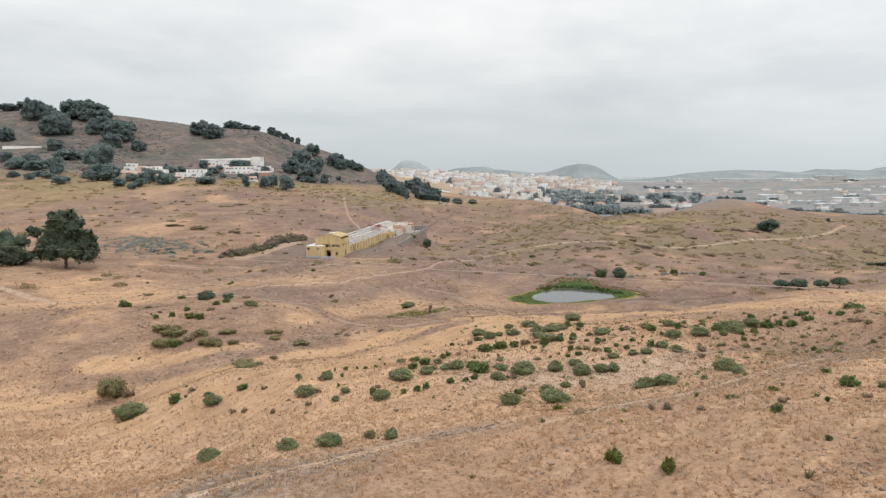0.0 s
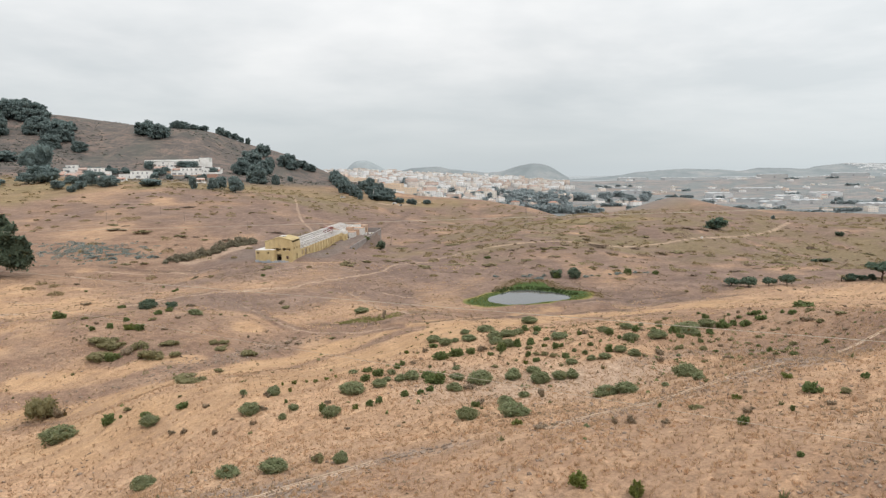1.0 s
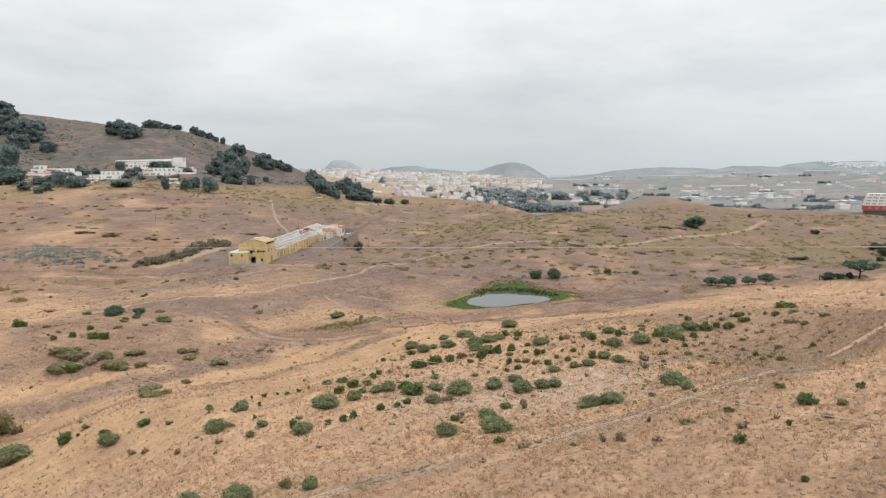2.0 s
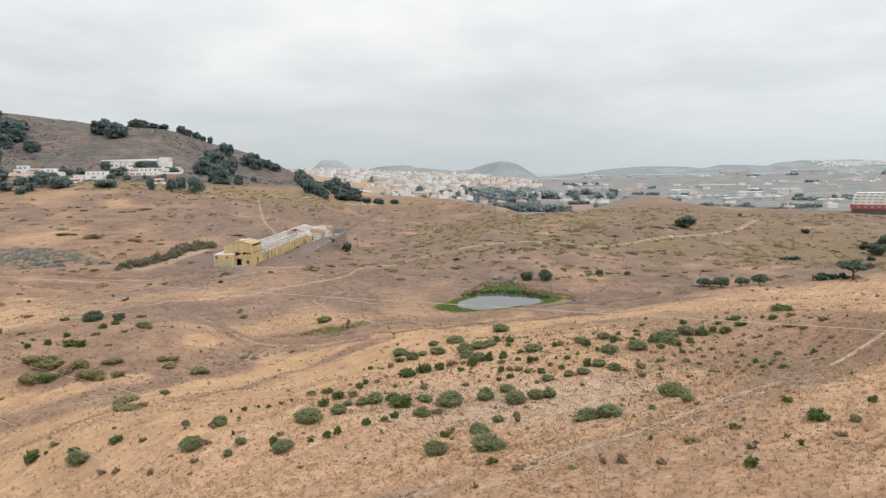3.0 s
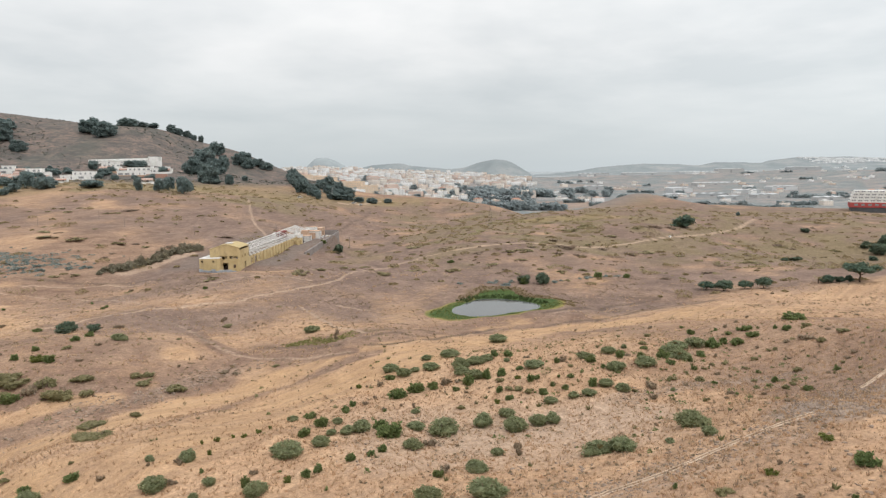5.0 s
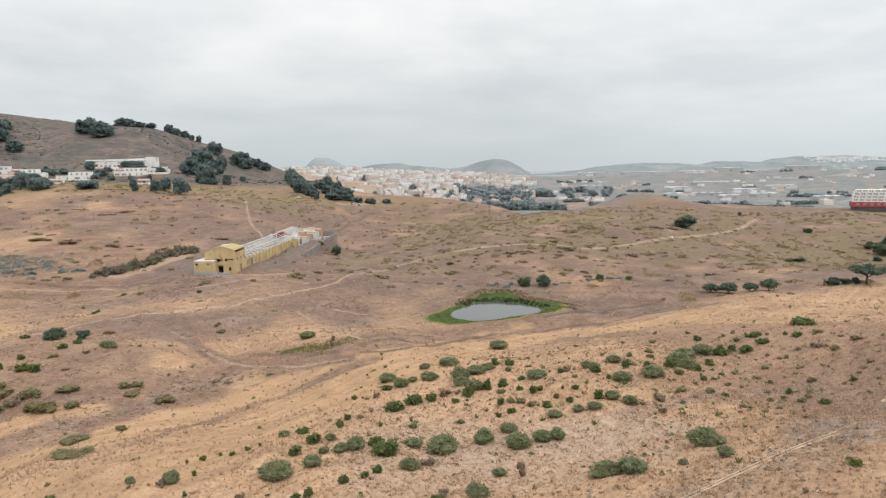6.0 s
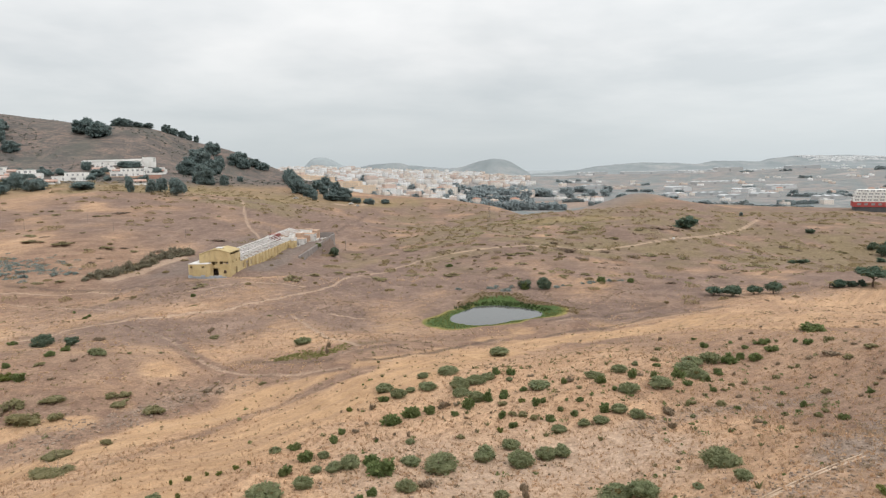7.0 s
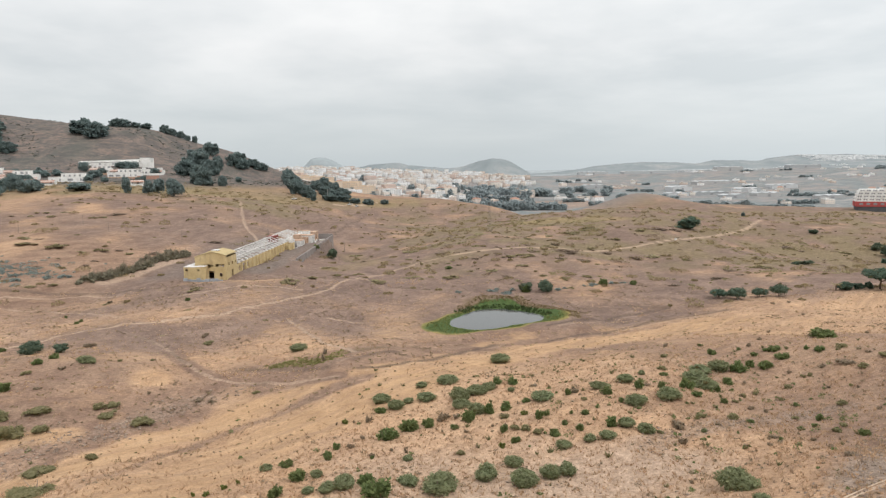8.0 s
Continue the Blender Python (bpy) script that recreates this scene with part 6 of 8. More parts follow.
        part("roof_frame", bm, M_FRAME, root)
        if k < 16 and k % 5 != 3:
            bm = bmesh.new()
            limb(bm, (-3.0, y, 4.75), (-0.3, y + 3.75, 5.85), 0.1, 0.1, 4)
            part("brace", bm, M_FRAME, root)
    for x, z in ((-0.2, 6.05), (2.7, 4.65), (-3.0, 4.85)):
        bm = bmesh.new()
        limb(bm, (x, 12.6, z), (x, 76.0, z), 0.13, 0.13, 4)
        part("purlin", bm, M_FRAME, root)
    for k in range(5):
        y = 18 + 11.0 * k + rng.uniform(0, 3)
        bm = bmesh.new()
        bm.faces.new([bm.verts.new(c) for c in ((-5.3, y, 4.05), (-3.2, y, 4.95), (-3.2, y + 1.6, 4.95), (-5.3, y + 1.6, 4.05))])
        bmesh.ops.solidify(bm, geom=bm.faces[:], thickness=0.07)
        part("roof_sheet", bm, M_FRAME, root, "last pale roofing sheet")
    bm = bmesh.new()
    block(bm, -5.6, 5.6, 12.4, 108, -0.6, 0.06)
    part("floor_slab", bm, M_SLAB, root, "dirty earth-strewn concrete floor")
    # the buildings at the upper end
    bm = bmesh.new()
    wall_run(bm, (-5.6, 76.5), (4.5, 76.5), 0.3, -0.5, 4.4, [(1, 3.5, 0.3, 3), (5.5, 8, 0.4, 3.0)])
    wall_run(bm, (4.5, 76.5), (4.5, 108.0), 0.3, -0.5, 4.4, [(3 + 4.6 * k, 5.2 + 4.6 * k, 1.0, 3.2) for k in range(6)])
    wall_run(bm, (4.5, 108.0), (-5.6, 108.0), 0.3, -0.5, 4.4)
    part("end_wall", bm, M_WHITE, root)
    bm = bmesh.new()
    v = [bm.verts.new(c) for c in ((-6.0, 98, 4.35), (-0.5, 98, 6.2), (-0.5, 104.5, 6.2), (-6.0, 103, 4.35))]
    bm.faces.new(v)
    bmesh.ops.solidify(bm, geom=bm.faces[:], thickness=0.18)
    part("gable_roof", bm, M_SHEET, root, "pale grey sheet roof with gaps")
    for k in range(9):
        y = 77.5 + 2.4 * k
        bm = bmesh.new()
        limb(bm, (-5.7, y, 4.4), (-0.5, y, 6.2), 0.17, 0.17, 4)
        limb(bm, (4.6, y, 4.4), (-0.5, y, 6.2), 0.17, 0.17, 4)
        part("roof_frame", bm, M_FRAME, root)
    # a jumble of lean-tos, some roofless, along the upper end
    for x1, y0, y1, z, roof, wall in ((8.2, 68.0, 75.0, 3.0, None, M_YELLOW), (7.0, 75.6, 80.0, 3.9, None, M_FRAME), (9.6, 80.6, 86.0, 2.9, M_SALMON, M_FRAME), (7.4, 86.5, 90.5, 4.6, M_SALMON, M_SALMON),
                                      (9.0, 91.0, 95.4, 3.1, None, M_SALMON), (10.4, 96.0, 101.5, 3.5, M_SALMON, M_FRAME), (7.4, 102.0, 106.0, 4.9, M_SALMON, M_WHITE), (9.4, 106.6, 113.0, 3.8, M_SALMON, M_SALMON)):
        x0 = 4.75
        bm = bmesh.new()
        wall_run(bm, (x0, y0), (x1, y0), 0.25, -0.5, z, [(0.5, min(2.9, x1 - x0 - 0.5), 0, 2.5)])
        wall_run(bm, (x1, y0 + 0.13), (x1, y1 - 0.13), 0.25, -0.5, z, [(0.5, 1.7, 0.9, 2.4), (2.3, 3.7, 0, 2.5)])
        wall_run(bm, (x1, y1), (x0, y1), 0.25, -0.5, z - rng.uniform(0, 0.9))
        part("lean_to_wall", bm, wall, root)
        if roof:
            bm = bmesh.new()
            block(bm, x0 - 0.1, x1 + 0.3, y0 - 0.2, y1 - rng.uniform(0, 1.4), z + 0.003, z + 0.2)
            part("lean_to_roof", bm, roof, root, "salmon flat roof" if roof is M_SALMON else "")
    for k in range(7):
        y, x, h = 76.5 + 5.0 * k, rng.uniform(-3, 3), rng.uniform(3.0, 5.6)
        bm = bmesh.new()
        wall_run(bm, (-5.3, y), (x, y), 0.25, 0.06, h, [(1.0, 2.2, 0.1, 2.2)] if x > -2.5 else [])
        part("inner_wall", bm, M_WHITE if k % 2 else M_SALMON, root)
    bm = bmesh.new()
    block(bm, -2.0, 1.2, 70.5, 76.0, 3.4, 5.9)
    block(bm, -2.1, 1.3, 70.4, 76.1, 5.9, 6.02)
    part("tank", bm, M_RUST, root, "rust-red metal tank")
    bm = bmesh.new()
    block(bm, -1.9, 1.1, 70.8, 75.6, 0.0, 3.4)
    part("tank_base", bm, M_GREYWALL, root)
    root.matrix_basis = pose(PAD[0], PAD[1], 5.0, 0, 0, -9.67)
    # the retaining wall of the yard, and posts on it
    yard = tagged(new("retaining_wall"), "grey rendered retaining wall of the yard", "wall")
    bm = bmesh.new()
    wall_run(bm, (16.5, 46.0), (13.2, 128.0), 0.5, -5.5, 0.35)
    part("wall", bm, M_GREYWALL, yard)
    bm = bmesh.new()
    wall_run(bm, (16.5, 46.2), (9.0, 44.5), 0.5, -5.0, -0.3)
    part("return_wall", bm, M_GREYWALL, yard)
    bm = bmesh.new()
    wall_run(bm, (13.2, 127.8), (0.0, 129.0), 0.4, -3.0, 0.9)
    part("end_wall", bm, M_GREYWALL, yard)
    yard.matrix_basis = root.matrix_basis.copy()
    for x, y, h in ((12.0, 122.0, 6.5), (19.0, 127.0, 5.5), (-16.0, 118.0, 6.0)):
        p = root.matrix_basis @ Vector((x, y, 0))
        pole(p.x, p.y, h, "leaning grey timber post beside the ruin")
    # rubble in the yard
    rng = random.Random(3)
    bm = bmesh.new()
    for _ in range(260):
        x, y = rng.uniform(6.5, 13.5), rng.uniform(62, 112)
        s = rng.uniform(0.12, 0.5)
        bmesh.ops.create_icosphere(bm, subdivisions=1, radius=1, matrix=pose(x, y, s * 0.2, rng.uniform(0, 90), 0, rng.uniform(0, 90)) @ Matrix.Diagonal((s, s * 0.7, s * 0.45, 1)))
    ob = part("rubble", bm, M_FRAME)
    ob.matrix_basis = root.matrix_basis.copy()
    tagged(ob, "scattered pale rubble in the yard", "rubble", kind="stuff")


def pole(x, y, high, label, girth=0.11):
    bm = bmesh.new()
    limb(bm, (0, 0, -0.5), (0.05, 0, high), girth, girth * 0.7, 8)
    root = tagged(new("post"), label, "post")
    part("shaft", bm, M_POLE, root)
    root.matrix_basis = pose(x, y, float(ground_z(x, y)))
    return root


def house(broad, deep, high, storeys, roof, paint, label, bays=3, name="house"):
    """A small house: walls with a parapet or a tiled roof, each window and the door a recessed piece."""
    root = new(name)
    bm = bmesh.new()
    block(bm, -broad / 2, broad / 2, -deep / 2, deep / 2, -4.0, high)
    part("wall", bm, paint, root)
    bm = bmesh.new()
    if roof == "flat":
        for x0, x1, y0, y1 in ((-broad / 2 - 0.1, broad / 2 + 0.1, -deep / 2 - 0.1, -deep / 2 + 0.2), (-broad / 2 - 0.1, broad / 2 + 0.1, deep / 2 - 0.2, deep / 2 + 0.1),
                               (-broad / 2 - 0.1, -broad / 2 + 0.2, -deep / 2 + 0.2, deep / 2 - 0.2), (broad / 2 - 0.2, broad / 2 + 0.1, -deep / 2 + 0.2, deep / 2 - 0.2)):
            block(bm, x0, x1, y0, y1, high, high + 0.7)
        block(bm, -min(broad * 0.3, 4), min(broad * 0.05, 1.5), -deep * 0.1, deep * 0.3, high, high + 2.0)
        part("parapet", bm, paint, root)
    else:
        e = 0.4
        v = [bm.verts.new(c) for c in ((-broad / 2 - e, -deep / 2 - e, high), (broad / 2 + e, -deep / 2 - e, high), (broad / 2 + e, deep / 2 + e, high), (-broad / 2 - e, deep / 2 + e, high),
                                       (-broad / 2 + deep * 0.3, 0, high + deep * 0.22), (broad / 2 - deep * 0.3, 0, high + deep * 0.22))]
        for f in ((0, 1, 5, 4), (1, 2, 5), (2, 3, 4, 5), (3, 0, 4), (3, 2, 1, 0)):
            bm.faces.new([v[k] for k in f])
        part("roof", bm, M_TILE, root, "clay tile roof")
    step = high / storeys
    data = None
    for s in range(storeys):
        for k in range(bays):
            x = -broad / 2 + broad * (k + 0.5) / bays
            if data is None:
                bm = bmesh.new()
                block(bm, -0.5, 0.5, -0.08, 0.1, -0.65, 0.65)
                data = bpy.data.meshes.new("window")
                bm.to_mesh(data)
                bm.free()
            w = part_data("window", data, M_TOWNGLASS, root)
            w.location = (x, -deep / 2, s * step + step * 0.55)
    return tagged(root, label, "house")


def villa(seed, broad, deep, high, upper, tiles, label):
    """A low villa: walls with uneven openings, a shaded porch, a set-back upper floor, parapets or tiled lean-to roofs, and a terrace wall."""
    rng = random.Random(seed)
    root = new("villa")
    bm = bmesh.new()
    block(bm, -broad / 2, broad / 2, -deep / 2, deep / 2, -4.0, high)
    block(bm, -broad / 2 - 0.15, broad / 2 + 0.15, -deep / 2 - 0.15, -deep / 2 + 0.1, high, high + 0.5)
    part("wall", bm, M_WHITE, root)
    if upper:
        bm = bmesh.new()
        x0 = -broad / 2 + broad * upper[0]
        x1 = -broad / 2 + broad * upper[1]
        block(bm, x0, x1, -deep / 2 + 2.2, deep / 2, high, high + 2.7)
        block(bm, x0 - 0.2, x1 + 0.2, -deep / 2 + 2.0, deep / 2 + 0.2, high + 2.7, high + 3.0)
        part("upper_floor", bm, M_WHITE, root)
        for x in np.arange(x0 + 1.5, x1 - 1.5, 3.4):
            bm = bmesh.new()
            block(bm, x, x + rng.uniform(0.9, 2.2), -deep / 2 + 2.1, -deep / 2 + 2.3, high + 0.6, high + 2.0)
            part("window", bm, M_GLASS, root)
    x = -broad / 2 + rng.uniform(0.6, 2.0)
    while x < broad / 2 - 2.5:
        w = rng.choice((0.9, 1.1, 1.6, 3.4))
        bm = bmesh.new()
        block(bm, x, x + min(w, broad / 2 - x - 0.4), -deep / 2 - 0.06, -deep / 2 + 0.15, rng.choice((0.1, 0.9, 1.0)), min(2.4, high - 0.5))
        part("window" if w < 3 else "porch_opening", bm, M_GLASS, root)
        x += w + rng.uniform(1.5, 5.0)
    for a, b in tiles:
        bm = bmesh.new()
        x0, x1 = -broad / 2 + broad * a, -broad / 2 + broad * b
        v = [bm.verts.new(c) for c in ((x0, -deep / 2 - 1.8, high - 0.6), (x1, -deep / 2 - 1.8, high - 0.6), (x1, -deep / 2 + 1.9, high + 0.9), (x0, -deep / 2 + 1.9, high + 0.9), (x0, -deep / 2 + 1.9, high - 0.3), (x1, -deep / 2 + 1.9, high - 0.3))]
        for f in ((0, 1, 2, 3), (3, 2, 5, 4), (0, 3, 4), (1, 5, 2), (0, 4, 5, 1)):
            bm.faces.new([v[k] for k in f])
        part("tiled_roof", bm, M_TILE, root, "clay tile lean-to roof")
    bm = bmesh.new()
    wall_run(bm, (-broad * 0.55, -deep / 2 - 5), (broad * 0.5, -deep / 2 - 4.5), 0.3, -4, rng.uniform(0.2, 1.0))
    part("terrace_wall", bm, M_WHITE if rng.random() < 0.6 else M_SALMON, root)
    return tagged(root, label, "villa", "villas below the hill")


def villas():
    """The white villas on the terraces below the hill."""
    rng = random.Random(50)
    rows = [(-205, 617, 17, 9, 3.6, (0.1, 0.9), [(0.0, 0.55)], "white two-storey villa with a reddish terrace"),
            (-181, 600, 25, 9, 3.9, (0.3, 0.98), [], "white villa with a long balcony"), (-209, 564, 27, 8, 3.3, (0.3, 0.9), [], "white villa among trees"),
            (-165, 622, 16, 7, 2.8, None, [(0.5, 0.9)], "white pool house beside the villas"), (-242, 562, 24, 8, 3.6, (0.3, 0.8), [(0.0, 0.3)], "white villa with parapets"),
            (-263, 577, 18, 8, 3.6, (0.1, 0.6), [(0.6, 1.0)], "small white villa among trees"), (-192, 614, 12, 7, 3.0, None, [(0.1, 0.6)], "white annex of a villa")]
    for n, (x, y, w, d, h, up, tiles, label) in enumerate(rows):
        villa(501 + n, w, d, h, up, tiles, label).matrix_basis = pose(x, y, float(ground_z(x, y)) - 0.6, 0, 0, rng.uniform(8, 20))
    # the long blank range above the villas, with an open court at its upper end
    ranges = tagged(new("long_range"), "long blank white building under the brown hill", "building", "villas below the hill")
    bm = bmesh.new()
    block(bm, -29, 18, -3.5, 4.5, -4, 3.2)
    part("wall", bm, M_WHITE, ranges)
    bm = bmesh.new()
    v = [bm.verts.new(c) for c in ((-29.3, -3.9, 3.2), (18.3, -3.9, 3.2), (18.3, 4.9, 5.4), (-29.3, 4.9, 4.3))]
    bm.faces.new(v)
    bmesh.ops.solidify(bm, geom=bm.faces[:], thickness=0.3)
    part("roof", bm, M_WHITE, ranges, "white sloping roof")
    for p, q, z in (((18.2, -3.4), (30.0, -5.0), 2.6), ((30.0, -5.0), (27.0, 5.0), 6.2), ((27.0, 5.0), (18.2, 5.2), 6.6)):
        bm = bmesh.new()
        wall_run(bm, p, q, 0.5, -4, z)
        part("court_wall", bm, M_WHITE, ranges)
    for x in (-24, -13.5, -3, 9.5):
        bm = bmesh.new()
        block(bm, x, x + rng.uniform(0.9, 1.6), -3.56, -3.4, 1.0, 2.2)
        part("window", bm, M_GLASS, ranges)
    ranges.matrix_basis = pose(-203, 648, float(ground_z(-203, 648)) - 0.4, 0, 0, 11)
    ruin = tagged(new("garden_ruin"), "roofless white garden walls on a reddish bank", "ruin", "villas below the hill")
    for p, q, z in (((-10, 0), (3, -3), 2.6), ((3, -3), (10, -5), 1.6), ((3, -3), (5, 6), 3.4), ((-10, 0), (-9, 7), 3.8)):
        bm = bmesh.new()
        wall_run(bm, p, q, 0.4, -3, z)
        part("wall", bm, M_WHITE, ruin)
    ruin.matrix_basis = pose(-167, 630, float(ground_z(-167, 630)), 0, 0, 0)
    bank = tagged(new("brick_terrace"), "low reddish brick terrace below white villas", "terrace")
    for k, (p, q, z) in enumerate((((-9, 0), (8, 3), 1.5), ((-7, 5), (9, 8), 2.6))):
        bm = bmesh.new()
        wall_run(bm, p, q, 0.6, -3, z)
        part("terrace_wall", bm, M_TILE, bank)
    bank.matrix_basis = pose(-163, 590, float(ground_z(-163, 590)), 0, 0, 6)
    for n, (x, y, w) in enumerate(((-236, 528, 14), (-222, 523, 12), (-209, 526, 11), (-250, 533, 13), (-157, 549, 9), (-244, 545, 13), (-228, 543, 12), (-262, 545, 12))):
        ob = villa(520 + n, w, 7, 2.6, None, [(0.02, 0.98)] if n % 3 else [(0.0, 0.45), (0.55, 0.95)], "low white house with a clay tile roof")
        ob.matrix_basis = pose(x, y, float(ground_z(x, y)) - 0.5, 0, 0, rng.uniform(5, 25))
    wall = tagged(new("garden_wall"), "white garden wall beside a dirt road", "wall")
    bm = bmesh.new()
    wall_run(bm, (-15, 0), (17, 2), 0.4, -3, 2.6)
    part("wall", bm, M_WHITE, wall)
    wall.matrix_basis = pose(-402, 644, float(ground_z(-402, 644)), 0, 0, 20)


def town():
    """The white and salmon town on the rise behind the grassland."""
    rng = random.Random(60)
    kinds = []
    for k, (w, d, h, s, r, b) in enumerate(((11, 9, 6.2, 2, "flat", 3), (9, 9, 8.6, 3, "flat", 2), (15, 10, 6.2, 2, "flat", 4), (12, 9, 5.6, 2, "hip", 3), (22, 11, 11.0, 4, "flat", 6))):
        ob = house(w, d, h, s, r, M_HOUSE, ("pale flat-roofed town house", "narrow pale three-storey town house", "broad pale flat-roofed town house", "pale town house with a clay tile roof", "long pale apartment house")[k], b)
        tagged(ob, group="houses of the town")
        kinds.append(ob)
    lots, rest = {k: [] for k in range(5)}, []
    for row in range(21):
        y = 985 + 37 * row
        x = -0.14 * y
        while x < 0.245 * y:
            thin = rough(x, y, 120, 21)
            x += rng.uniform(12, 20)
            if thin < -0.9 or rng.random() < 0.2 or lie(x, y) > 34:
                continue
            if rng.random() < 0.75 and y < 1330 and x / y > 0.15 + 0.02 * rough(x, y, 60, 22):
                continue
            yy = y + rng.uniform(-17, 17)
            if min(math.hypot(x - p[0], yy - p[1]) for p in ((-86, 1076), (-64, 1107), (-37, 1094), (-11, 1120), (15, 1102), (-50, 1135), (-6, 1150))) < 26:
                continue
            if y < 1210:
                lots[rng.choice((0, 0, 1, 2, 2, 3, 4))].append((x, yy, rng.uniform(-40, 40)))
            else:
                rest.append((x, yy, rng.choice((10, 11, 14, 20, 24)), rng.choice((5.5, 6.2, 8.5, 10.5)), rng.uniform(-0.5, 0.4)))
    flats = tagged(house(34, 12, 12.5, 4, "flat", M_CREAM, "long cream apartment block of the town", 9), group="apartment blocks of the town")
    spots = [(-86, 1076, 8), (-64, 1107, -4), (-37, 1094, 6), (-11, 1120, -8), (15, 1102, 4), (-50, 1135, 2), (-6, 1150, 6)]
    places = [pose(x, y, float(ground_z(x, y)) + 1.5, 0, 0, a) for x, y, a in spots]
    for m in places[1:]:
        copy_thing(flats, m)
    flats.matrix_basis = places[0]
    for d in [rng.uniform(900, 1500) for _ in range(40)] + [rng.uniform(1500, 2400) for _ in range(45)]:
        x = rng.uniform(0.29, 0.84) * d
        if d < 1500 and rng.random() < 0.3:
            lots[rng.choice((0, 2, 3))].append((x, d, rng.uniform(-40, 40)))
        else:
            rest.append((x, d, rng.uniform(7, 22), rng.uniform(3, 5), rng.uniform(-0.6, 0.6)))
    for k, ob in enumerate(kinds):
        places = [pose(x, y, float(ground_z(x, y)), 0, 0, a) for x, y, a in lots[k]]
        for m in places[1:]:
            copy_thing(ob, m)
        ob.matrix_basis = places[0]
    # the upper quarters, too far to tell house from house: walls, roof huts and window strips
    walls, panes = [], []
    for x, y, w, h, a in rest:
        turn = Matrix.Translation((x, y, float(ground_z(x, y)))) @ Matrix.Rotation(a, 4, "Z")
        for box in ((0, 0, h / 2 - 2, w, 9, h + 4), (-w * 0.2, 1, h + 0.9, w * 0.25, 3, 2.0), (0, -4.4, h + 0.3, w, 0.3, 0.8)):
            walls.append(turn @ Matrix.Translation(box[:3]) @ Matrix.Diagonal((*box[3:], 1)))
        for s in range(int(h / 2.8)):
            for c in range(int(w / 3.6)):
                panes.append(turn @ Matrix.Translation((-w / 2 + 3.6 * (c + 0.5), -4.5, 2.8 * s + 1.6)) @ Matrix.Diagonal((1.4, 0.16, 1.4, 1)))
    tagged(part_data("upper_town", boxes("upper_town", walls), M_UPPER), "pale crowded houses of the upper town", "town", kind="stuff")
    tagged(part_data("upper_town_windows", boxes("upper_town_windows", panes), M_TOWNGLASS), "dim windows of the upper town", "windows", kind="stuff")


def boxes(name, places):
    """Many boxes in one mesh, each a unit cube under its matrix."""
    cube = np.array([(x, y, z, 1) for x in (-0.5, 0.5) for y in (-0.5, 0.5) for z in (-0.5, 0.5)])
    sides = np.array([(0, 1, 3, 2), (4, 6, 7, 5), (0, 4, 5, 1), (2, 3, 7, 6), (0, 2, 6, 4), (1, 5, 7, 3)])
    m = np.array([np.array(p) for p in places])
    v = np.einsum("nij,kj->nki", m, cube)[..., :3].reshape(-1, 3)
    return arrays(name, v, (sides[None] + 8 * np.arange(len(m))[:, None, None]).reshape(-1, 4))


def shed(broad, deep, high, label):
    root = new("shed")
    bm = bmesh.new()
    block(bm, -broad / 2, broad / 2, -deep / 2, deep / 2, -4, high)
    part("wall", bm, M_SHED, root)
    bm = bmesh.new()
    n = max(2, int(broad / 14))
    for k in range(n):
        bay = bmesh.new()
        x0, x1 = -broad / 2 + broad * k / n, -broad / 2 + broad * (k + 1) / n
        v = [bay.verts.new(c) for c in ((x0, -deep / 2 - 0.4, high), (x1, -deep / 2 - 0.4, high), ((x0 + x1) / 2, -deep / 2 - 0.4, high + 1.8),
                                       (x0, deep / 2 + 0.4, high), (x1, deep / 2 + 0.4, high), ((x0 + x1) / 2, deep / 2 + 0.4, high + 1.8))]
        for f in ((0, 1, 2), (5, 4, 3), (0, 2, 5, 3), (2, 1, 4, 5), (1, 0, 3, 4)):
            bay.faces.new([v[i] for i in f])
        part("roof_bay", bay, M_SHED, root)
    bm.free()
    bm = bmesh.new()
    block(bm, -2.5, 2.5, -deep / 2 - 0.12, -deep / 2 + 0.1, 0, high * 0.7)
    part("door", bm, M_GLASS, root)
    return tagged(root, label, "shed")


def works():
    """Sheds, greenhouses and workshops out on the plain."""
    rng = random.Random(64)
    for x, y, w, d, h in ((900, 2020, 170, 40, 7), (1085, 2060, 120, 40, 6), (730, 2050, 90, 30, 6), (655, 1330, 46, 26, 9), (640, 1180, 60, 22, 5), (760, 1260, 50, 24, 6), (820, 1500, 90, 30, 5),
                          (600, 1040, 40, 18, 5), (690, 1090, 46, 20, 6), (1150, 2000, 80, 36, 12), (560, 1150, 40, 18, 5), (880, 1330, 60, 24, 6), (1330, 1900, 90, 40, 9), (500, 1400, 50, 20, 6), (740, 1000, 44, 18, 5)):
        ob = shed(w, d, h, "pale metal shed on the plain" if w < 80 else "long pale greenhouse roof on the plain")
        tagged(ob, group="sheds on the plain")
        ob.matrix_basis = pose(x, y, float(ground_z(x, y)), 0, 0, rng.uniform(-12, 12))


